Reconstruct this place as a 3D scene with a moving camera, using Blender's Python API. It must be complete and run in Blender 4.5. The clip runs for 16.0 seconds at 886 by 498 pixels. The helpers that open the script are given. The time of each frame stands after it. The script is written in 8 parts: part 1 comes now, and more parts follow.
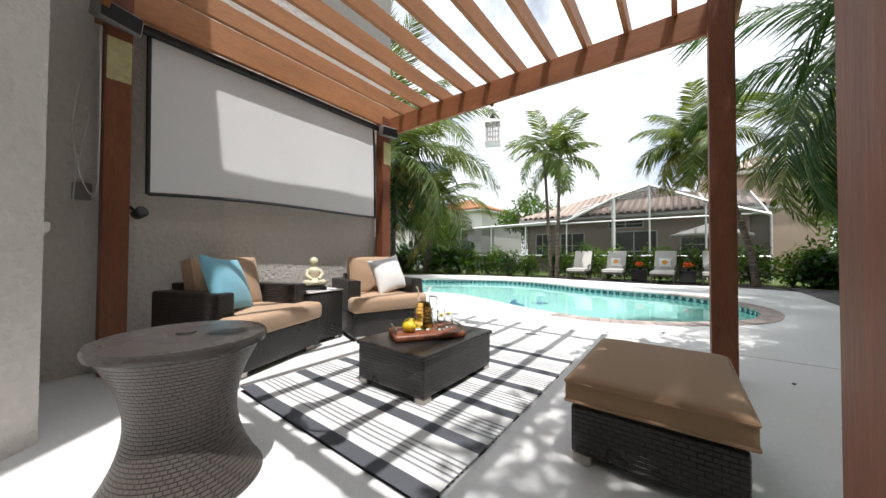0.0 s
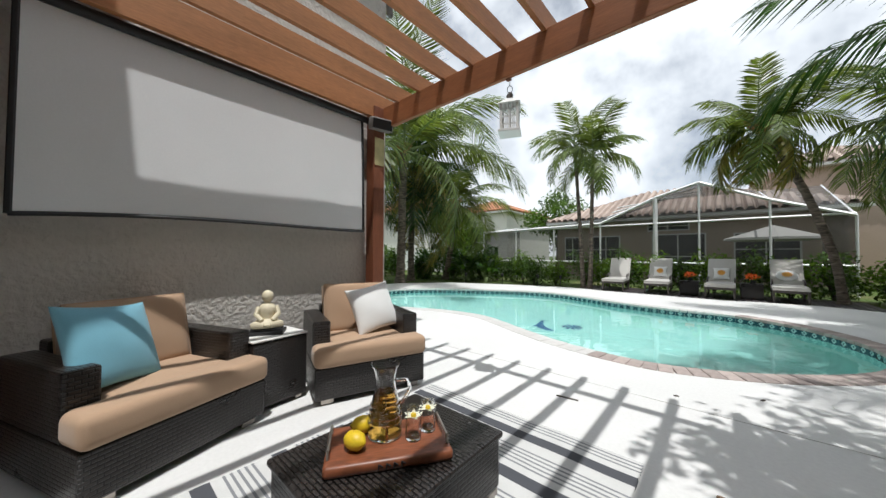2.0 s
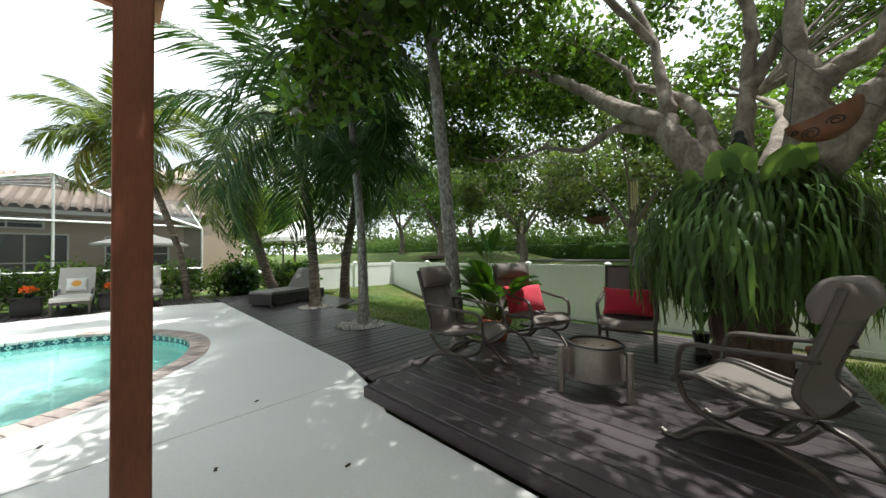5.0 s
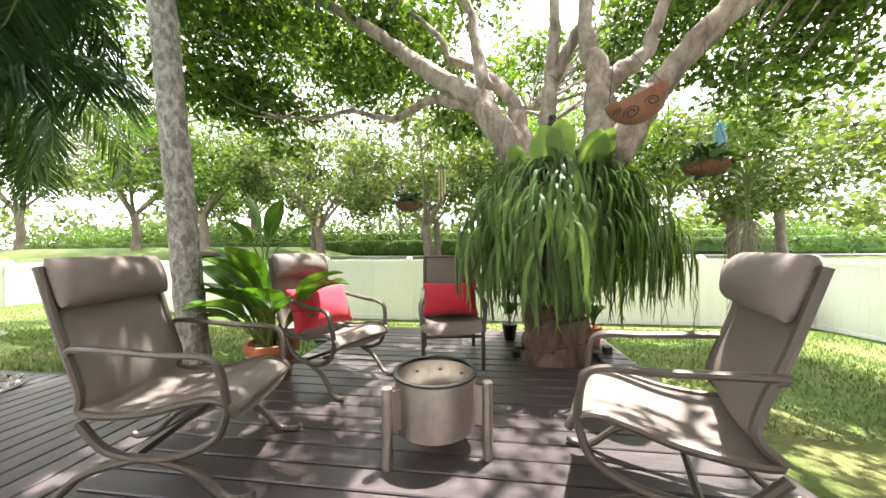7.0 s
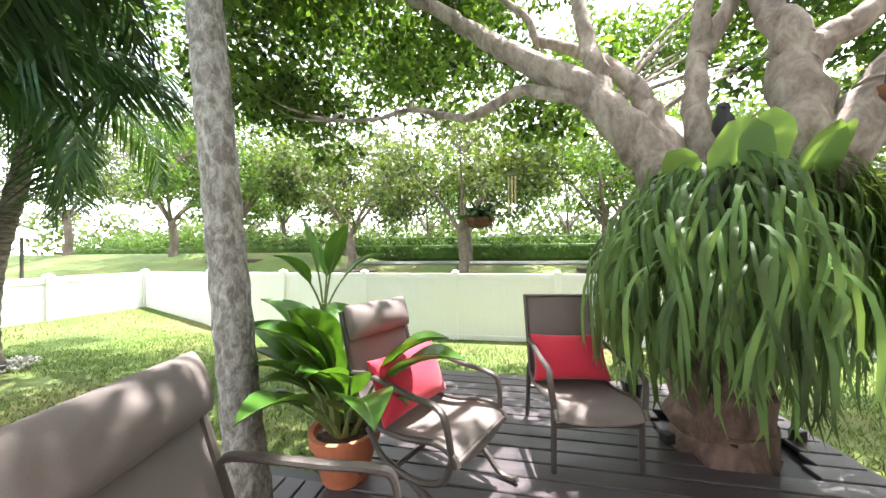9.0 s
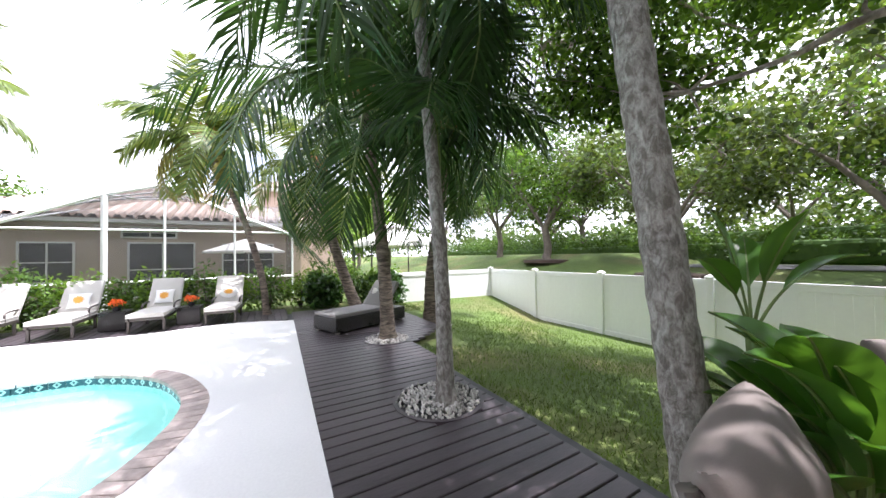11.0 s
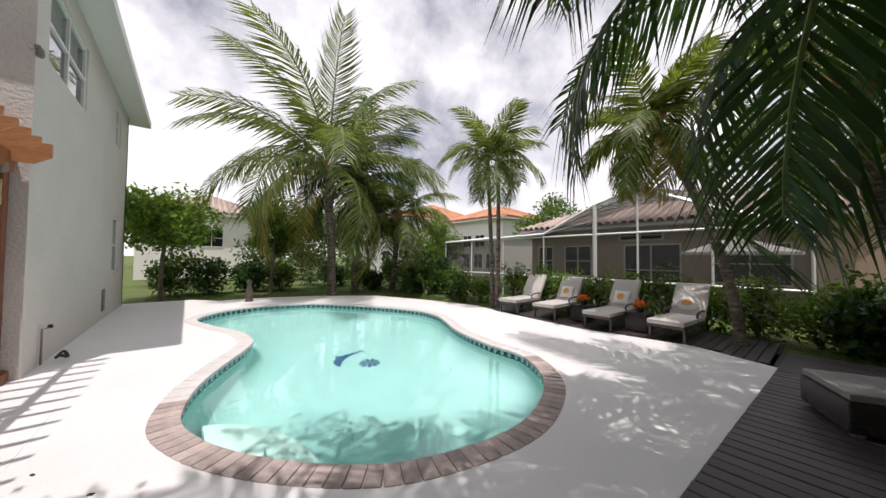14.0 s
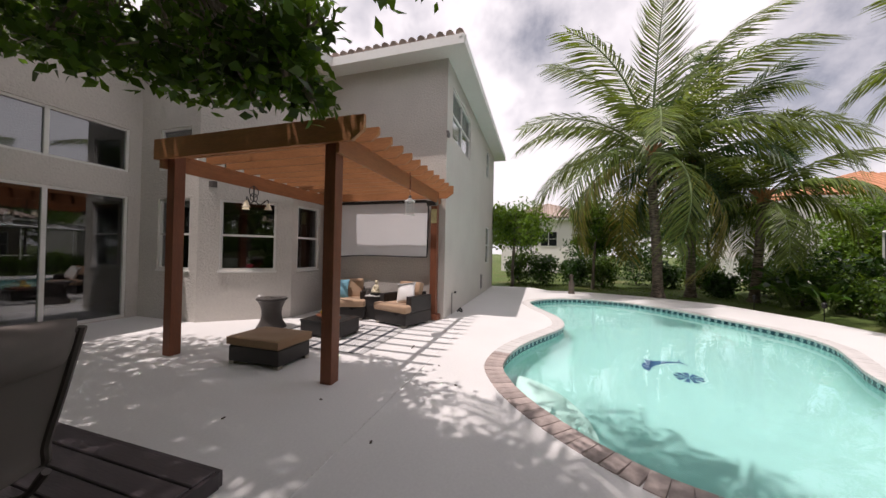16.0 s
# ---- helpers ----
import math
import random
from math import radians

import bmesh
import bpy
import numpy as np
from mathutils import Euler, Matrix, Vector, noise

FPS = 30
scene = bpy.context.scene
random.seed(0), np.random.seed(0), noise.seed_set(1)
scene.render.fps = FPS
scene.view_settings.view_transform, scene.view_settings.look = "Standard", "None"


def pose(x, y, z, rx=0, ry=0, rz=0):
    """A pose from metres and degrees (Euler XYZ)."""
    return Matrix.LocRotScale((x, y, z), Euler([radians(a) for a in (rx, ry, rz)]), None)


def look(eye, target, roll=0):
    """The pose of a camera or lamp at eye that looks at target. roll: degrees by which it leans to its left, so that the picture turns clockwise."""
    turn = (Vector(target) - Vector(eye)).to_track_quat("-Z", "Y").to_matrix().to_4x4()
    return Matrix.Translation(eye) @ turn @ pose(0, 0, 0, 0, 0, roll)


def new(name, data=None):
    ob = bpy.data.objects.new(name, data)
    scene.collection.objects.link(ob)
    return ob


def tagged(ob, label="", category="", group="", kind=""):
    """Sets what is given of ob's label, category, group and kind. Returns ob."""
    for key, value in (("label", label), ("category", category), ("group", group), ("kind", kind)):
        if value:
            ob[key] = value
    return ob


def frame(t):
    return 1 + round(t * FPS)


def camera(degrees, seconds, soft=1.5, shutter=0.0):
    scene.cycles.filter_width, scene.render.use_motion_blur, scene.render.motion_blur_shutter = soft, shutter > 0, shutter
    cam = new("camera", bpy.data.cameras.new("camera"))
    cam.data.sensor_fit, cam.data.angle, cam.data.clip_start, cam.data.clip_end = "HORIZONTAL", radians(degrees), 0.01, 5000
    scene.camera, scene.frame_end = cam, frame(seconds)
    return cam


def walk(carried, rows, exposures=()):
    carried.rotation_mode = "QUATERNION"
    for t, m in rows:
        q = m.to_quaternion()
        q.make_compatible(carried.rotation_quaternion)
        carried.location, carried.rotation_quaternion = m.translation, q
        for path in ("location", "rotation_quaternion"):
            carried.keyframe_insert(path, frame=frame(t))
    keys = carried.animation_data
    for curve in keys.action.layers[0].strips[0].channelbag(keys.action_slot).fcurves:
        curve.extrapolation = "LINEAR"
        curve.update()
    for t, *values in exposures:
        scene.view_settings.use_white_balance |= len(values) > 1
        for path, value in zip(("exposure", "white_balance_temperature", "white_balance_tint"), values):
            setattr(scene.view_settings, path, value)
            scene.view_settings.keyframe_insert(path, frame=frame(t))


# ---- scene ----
cam = camera(109.4, 16.0)
ROWS = [
    (0.0, (3.340, 0.053, 0.851), (2.139, 1.651, 0.888), 0.3),
    (0.5, (3.069, 0.305, 0.853), (1.861, 1.898, 0.891), 0.3),
    (1.0, (2.907, 0.524, 0.910), (1.697, 2.116, 0.947), 0.3),
    (1.5, (2.885, 0.721, 0.992), (1.617, 2.267, 1.033), 0.3),
    (2.0, (2.973, 0.894, 1.087), (1.646, 2.390, 1.128), 0.3),
    (2.5, (3.132, 0.986, 1.163), (1.924, 2.579, 1.211), 0.4),
    (3.0, (3.264, 0.994, 1.226), (2.421, 2.807, 1.276), 0.3),
    (3.5, (3.383, 0.938, 1.264), (3.146, 2.924, 1.315), 0.0),
    (4.0, (3.449, 0.876, 1.284), (3.947, 2.812, 1.326), -0.5),
    (4.5, (3.490, 0.847, 1.278), (4.576, 2.525, 1.319), -0.7),
    (5.0, (3.508, 0.867, 1.265), (4.967, 2.235, 1.299), -0.6),
    (5.2, (3.530, 0.893, 1.257), (5.113, 2.116, 1.290), -0.5),
    (7.3, (4.902, 1.655, 1.147), (6.891, 1.863, 1.156), -0.4),
    (7.5, (5.060, 1.760, 1.190), (7.050, 1.956, 1.198), -0.4),
    (8.0, (5.348, 1.912, 1.326), (7.340, 2.092, 1.340), -0.45),
    (8.2, (5.419, 1.982, 1.375), (7.412, 2.147, 1.390), -0.4),
    (10.4, (5.086, 2.815, 1.495), (6.546, 4.181, 1.526), -0.9),
    (11.0, (5.095, 3.010, 1.480), (6.077, 4.751, 1.522), -0.9),
    (11.5, (5.125, 3.320, 1.508), (5.648, 5.250, 1.547), -0.6),
    (12.0, (5.262, 3.691, 1.508), (5.332, 5.690, 1.555), -0.5),
    (12.5, (5.488, 4.090, 1.520), (5.149, 6.060, 1.567), -0.4),
    (13.0, (5.726, 4.403, 1.530), (4.998, 6.265, 1.577), -0.2),
    (13.5, (5.976, 4.618, 1.530), (4.805, 6.238, 1.587), 0.1),
    (14.0, (6.154, 4.739, 1.511), (4.600, 5.998, 1.570), 0.6),
    (14.5, (6.285, 4.800, 1.488), (4.471, 5.640, 1.544), 1.0),
    (15.0, (6.419, 4.885, 1.475), (4.443, 5.191, 1.524), 1.2),
    (15.5, (6.486, 4.915, 1.470), (4.502, 4.665, 1.498), 1.3),
    (16.0, (6.533, 5.136, 1.443), (4.619, 4.556, 1.466), 1.1),
]
EXPOSURES = [(0.0, 0.10, 6250, 10), (1.4, -0.36, 6150, 9), (2.0, -0.44, 6150, 8), (3.2, -0.40, 6200, 7), (4.2, -0.38, 6200, 6), (4.6, -0.04, 6250, 4), (5.2, 0.60, 6300, 3), (7.3, 2.36, 6800, 12), (8.2, 2.4, 6700, 13), (10.3, 2.05, 5800, 17),
             (11.0, 1.34, 6000, 19), (11.5, 0.68, 6250, 20), (12.5, 0.0, 6500, 24), (14.0, -0.44, 6550, 19), (15.0, -0.76, 6600, 17), (15.6, -0.68, 6600, 18), (16.0, -0.56, 6700, 22)]
walk(cam, [(t, look(eye, target, roll)) for t, eye, target, roll in ROWS], EXPOSURES)

# ---- sky and sun ----
SUN_TRAVEL = Vector((-0.225, 0.173, -1.0)).normalized()
world = bpy.data.worlds.new("sky")
scene.world = world
world.use_nodes = True
wn, wl = world.node_tree.nodes, world.node_tree.links
sky = wn.new("ShaderNodeTexSky")
sky.sky_type, sky.sun_disc = "NISHITA", False
sky.sun_elevation, sky.sun_rotation = radians(74), radians(127.6)
background = wn["Background"]
sky_coords = wn.new("ShaderNodeTexCoord")
cloud_noise = wn.new("ShaderNodeTexNoise")
cloud_noise.inputs["Scale"].default_value, cloud_noise.inputs["Detail"].default_value = 2.6, 8
cloud_noise.inputs["Roughness"].default_value = 0.58
cloud_ramp = wn.new("ShaderNodeValToRGB")
cloud_ramp.color_ramp.elements[0].position, cloud_ramp.color_ramp.elements[1].position = 0.33, 0.555
cloud_ramp.color_ramp.elements[0].color = (0.22, 0.22, 0.22, 1)
cloud_mix = wn.new("ShaderNodeMixRGB")
cloud_mix.inputs[2].default_value = (16.6, 16.8, 17.0, 1)
wl.new(sky_coords.outputs["Generated"], cloud_noise.inputs["Vector"])
wl.new(cloud_noise.outputs["Fac"], cloud_ramp.inputs[0])
wl.new(cloud_ramp.outputs[0], cloud_mix.inputs[0])
wl.new(sky.outputs[0], cloud_mix.inputs[1])
wl.new(cloud_mix.outputs[0], background.inputs["Color"])
background.inputs["Strength"].default_value = 0.092
sun = new("sun", bpy.data.lights.new("sun", "SUN"))
sun.data.energy, sun.data.angle, sun.data.color = 5.0, radians(0.55), (1.0, 0.96, 0.9)
sun.matrix_world = look((0, 0, 40), Vector((0, 0, 40)) + SUN_TRAVEL)

# ---- materials ----
def material(name, color, rough=0.6, metal=0.0, spread=0.12, grain=30.0, patch=2.0, bump=0.2, depth=0.004,
             stretch=(1, 1, 1), spec=0.5, sheen=0.0, random_object=0.0, island=0.0):
    """A surface with colour variation at two scales, fine relief and varied gloss, in real-world size."""
    m = bpy.data.materials.new(name)
    m.use_nodes = True
    n, l = m.node_tree.nodes, m.node_tree.links
    b = n["Principled BSDF"]
    tc = n.new("ShaderNodeTexCoord")
    mp = n.new("ShaderNodeMapping")
    mp.inputs["Scale"].default_value = stretch
    l.new(tc.outputs["Object"], mp.inputs["Vector"])
    fine, wide = n.new("ShaderNodeTexNoise"), n.new("ShaderNodeTexNoise")
    fine.inputs["Scale"].default_value, fine.inputs["Detail"].default_value = grain, 6
    wide.inputs["Scale"].default_value, wide.inputs["Detail"].default_value = patch, 4
    l.new(mp.outputs[0], fine.inputs["Vector"])
    l.new(mp.outputs[0], wide.inputs["Vector"])
    add = n.new("ShaderNodeMath")
    add.operation = "ADD"
    l.new(fine.outputs["Fac"], add.inputs[0])
    l.new(wide.outputs["Fac"], add.inputs[1])
    total = add
    if random_object or island:
        source = n.new("ShaderNodeObjectInfo") if random_object else n.new("ShaderNodeNewGeometry")
        port = source.outputs["Random"] if random_object else source.outputs["Random Per Island"]
        scaled = n.new("ShaderNodeMath")
        scaled.operation = "MULTIPLY_ADD"
        scaled.inputs[1].default_value = random_object or island
        l.new(port, scaled.inputs[0])
        l.new(add.outputs[0], scaled.inputs[2])
        total = n.new("ShaderNodeMath")
        total.operation = "SUBTRACT"
        l.new(scaled.outputs[0], total.inputs[0])
        total.inputs[1].default_value = (random_object or island) / 2
    ramp = n.new("ShaderNodeMapRange")
    ramp.inputs["From Min"].default_value, ramp.inputs["From Max"].default_value = 0.6, 1.4
    ramp.inputs["To Min"].default_value, ramp.inputs["To Max"].default_value = 1 - spread, 1 + spread
    ramp.clamp = False
    l.new(total.outputs[0], ramp.inputs["Value"])
    tint = n.new("ShaderNodeVectorMath")
    tint.operation = "SCALE"
    tint.inputs[0].default_value = color
    l.new(ramp.outputs[0], tint.inputs["Scale"])
    l.new(tint.outputs[0], b.inputs["Base Color"])
    gloss = n.new("ShaderNodeMapRange")
    gloss.inputs["To Min"].default_value, gloss.inputs["To Max"].default_value = max(0.02, rough - 0.1), min(1, rough + 0.1)
    l.new(wide.outputs["Fac"], gloss.inputs["Value"])
    l.new(gloss.outputs[0], b.inputs["Roughness"])
    b.inputs["Metallic"].default_value = metal
    b.inputs["Specular IOR Level"].default_value = spec
    if sheen:
        b.inputs["Sheen Weight"].default_value = sheen
    bp = n.new("ShaderNodeBump")
    bp.inputs["Strength"].default_value, bp.inputs["Distance"].default_value = bump, depth
    l.new(fine.outputs["Fac"], bp.inputs["Height"])
    l.new(bp.outputs[0], b.inputs["Normal"])
    return m


def leafy(name, color, spread=0.35, rough=0.45, through_light=0.35):
    """Leaves: colour varied leaf by leaf, partly letting light through."""
    m = material(name, color, rough, 0, spread, 3.0, 0.7, 0.1, 0.002, island=0.9, spec=0.35)
    n, l = m.node_tree.nodes, m.node_tree.links
    b, out = n["Principled BSDF"], n["Material Output"]
    tr, mix = n.new("ShaderNodeBsdfTranslucent"), n.new("ShaderNodeMixShader")
    source = b.inputs["Base Color"].links[0].from_socket
    warm = n.new("ShaderNodeVectorMath")
    warm.operation = "MULTIPLY"
    warm.inputs[1].default_value = (1.9, 1.7, 0.7)
    l.new(source, warm.inputs[0])
    l.new(warm.outputs[0], tr.inputs["Color"])
    mix.inputs[0].default_value = through_light
    l.new(b.outputs[0], mix.inputs[1])
    l.new(tr.outputs[0], mix.inputs[2])
    l.new(mix.outputs[0], out.inputs["Surface"])
    return m


def woven(name, color, strand=0.011, rough=0.5, dark=0.35, spread=0.15):
    """Flat synthetic strands plaited over and under."""
    m = material(name, color, rough, 0, spread, 60, 3, 0.05, 0.001)
    n, l = m.node_tree.nodes, m.node_tree.links
    b = n["Principled BSDF"]
    tc = n.new("ShaderNodeTexCoord")
    sep = n.new("ShaderNodeSeparateXYZ")
    l.new(tc.outputs["Object"], sep.inputs[0])
    flat = n.new("ShaderNodeMath")
    flat.operation = "ADD"
    l.new(sep.outputs["X"], flat.inputs[0])
    l.new(sep.outputs["Y"], flat.inputs[1])
    comb = n.new("ShaderNodeCombineXYZ")
    l.new(flat.outputs[0], comb.inputs["X"])
    l.new(sep.outputs["Z"], comb.inputs["Y"])
    turn, level, pick = n.new("ShaderNodeSeparateXYZ"), n.new("ShaderNodeMath"), n.new("ShaderNodeMix")
    level.operation, pick.data_type = "GREATER_THAN", "VECTOR"
    level.inputs[1].default_value = 0.7
    l.new(tc.outputs["Normal"], turn.inputs[0])
    l.new(turn.outputs["Z"], level.inputs[0])
    l.new(level.outputs[0], pick.inputs["Factor"])
    l.new(comb.outputs[0], pick.inputs[4])
    l.new(tc.outputs["Object"], pick.inputs[5])
    br = n.new("ShaderNodeTexBrick")
    br.inputs["Scale"].default_value = 1.0
    br.inputs["Brick Width"].default_value, br.inputs["Row Height"].default_value = strand * 2.2, strand
    br.inputs["Mortar Size"].default_value, br.inputs["Mortar Smooth"].default_value = strand * 0.2, 0.7
    br.inputs["Color1"].default_value = br.inputs["Color2"].default_value = (1, 1, 1, 1)
    br.inputs["Mortar"].default_value = (dark, dark, dark, 1)
    l.new(pick.outputs[1], br.inputs["Vector"])
    mul = n.new("ShaderNodeVectorMath")
    mul.operation = "MULTIPLY"
    l.new(b.inputs["Base Color"].links[0].from_socket, mul.inputs[0])
    l.new(br.outputs["Color"], mul.inputs[1])
    l.new(mul.outputs[0], b.inputs["Base Color"])
    bp = n.new("ShaderNodeBump")
    bp.inputs["Strength"].default_value, bp.inputs["Distance"].default_value = 1.0, 0.008
    l.new(br.outputs["Color"], bp.inputs["Height"])
    l.new(bp.outputs[0], b.inputs["Normal"])
    return m


def clear(name, color=(1, 1, 1), ior=1.45, rough=0.0):
    m = bpy.data.materials.new(name)
    m.use_nodes = True
    b = m.node_tree.nodes["Principled BSDF"]
    b.inputs["Base Color"].default_value = (*color, 1)
    b.inputs["Transmission Weight"].default_value = 1
    b.inputs["IOR"].default_value, b.inputs["Roughness"].default_value = ior, rough
    return m


def banded(name, stops, axis, length, rough=0.9):
    """A woven cloth whose stripes repeat along one axis; stops: (share of one repeat, colour)."""
    m = material(name, (0.5, 0.5, 0.5), rough, 0, 0.1, 220, 6, 0.5, 0.002)
    n, l = m.node_tree.nodes, m.node_tree.links
    b = n["Principled BSDF"]
    tc, sep = n.new("ShaderNodeTexCoord"), n.new("ShaderNodeSeparateXYZ")
    l.new(tc.outputs["Object"], sep.inputs[0])
    mr = n.new("ShaderNodeMapRange")
    mr.inputs["From Min"].default_value, mr.inputs["From Max"].default_value = 0, 1
    cycle, part_of = n.new("ShaderNodeMath"), n.new("ShaderNodeMath")
    cycle.operation, part_of.operation = "DIVIDE", "FRACT"
    cycle.inputs[1].default_value = length
    l.new(sep.outputs[axis], cycle.inputs[0])
    l.new(cycle.outputs[0], part_of.inputs[0])
    l.new(part_of.outputs[0], mr.inputs["Value"])
    rp = n.new("ShaderNodeValToRGB")
    rp.color_ramp.interpolation = "CONSTANT"
    els = rp.color_ramp.elements
    els[0].position, els[0].color = stops[0][0], (*stops[0][1], 1)
    els[1].position, els[1].color = stops[1][0], (*stops[1][1], 1)
    for p, c in stops[2:]:
        e = els.new(p)
        e.color = (*c, 1)
    l.new(mr.outputs[0], rp.inputs[0])
    mul = n.new("ShaderNodeVectorMath")
    mul.operation = "MULTIPLY"
    l.new(b.inputs["Base Color"].links[0].from_socket, mul.inputs[0])
    dbl = n.new("ShaderNodeVectorMath")
    dbl.operation = "SCALE"
    dbl.inputs["Scale"].default_value = 2.0
    l.new(rp.outputs[0], dbl.inputs[0])
    l.new(dbl.outputs[0], mul.inputs[1])
    l.new(mul.outputs[0], b.inputs["Base Color"])
    return m


def mottled(name, dark, light, scale, stretch, low, high, rough=0.9):
    """Bark: pale patches of lichen over darker wood, with cracks and relief."""
    m = material(name, (0.5, 0.5, 0.5), rough, 0, 0.3, scale * 4, 2.0, 1.0, 0.012, stretch=stretch)
    n, l = m.node_tree.nodes, m.node_tree.links
    b = n["Principled BSDF"]
    tc, mp, ns, rp = n.new("ShaderNodeTexCoord"), n.new("ShaderNodeMapping"), n.new("ShaderNodeTexNoise"), n.new("ShaderNodeValToRGB")
    mp.inputs["Scale"].default_value = stretch
    ns.inputs["Scale"].default_value, ns.inputs["Detail"].default_value, ns.inputs["Roughness"].default_value = scale, 6, 0.65
    ns.inputs["Distortion"].default_value = 0.6
    l.new(tc.outputs["Object"], mp.inputs["Vector"])
    l.new(mp.outputs[0], ns.inputs["Vector"])
    l.new(ns.outputs["Fac"], rp.inputs[0])
    e = rp.color_ramp.elements
    e[0].position, e[0].color, e[1].position, e[1].color = low, (*dark, 1), high, (*light, 1)
    mul, dbl = n.new("ShaderNodeVectorMath"), n.new("ShaderNodeVectorMath")
    mul.operation, dbl.operation = "MULTIPLY", "SCALE"
    dbl.inputs["Scale"].default_value = 2.0
    l.new(rp.outputs[0], dbl.inputs[0])
    l.new(b.inputs["Base Color"].links[0].from_socket, mul.inputs[0])
    l.new(dbl.outputs[0], mul.inputs[1])
    l.new(mul.outputs[0], b.inputs["Base Color"])
    return m


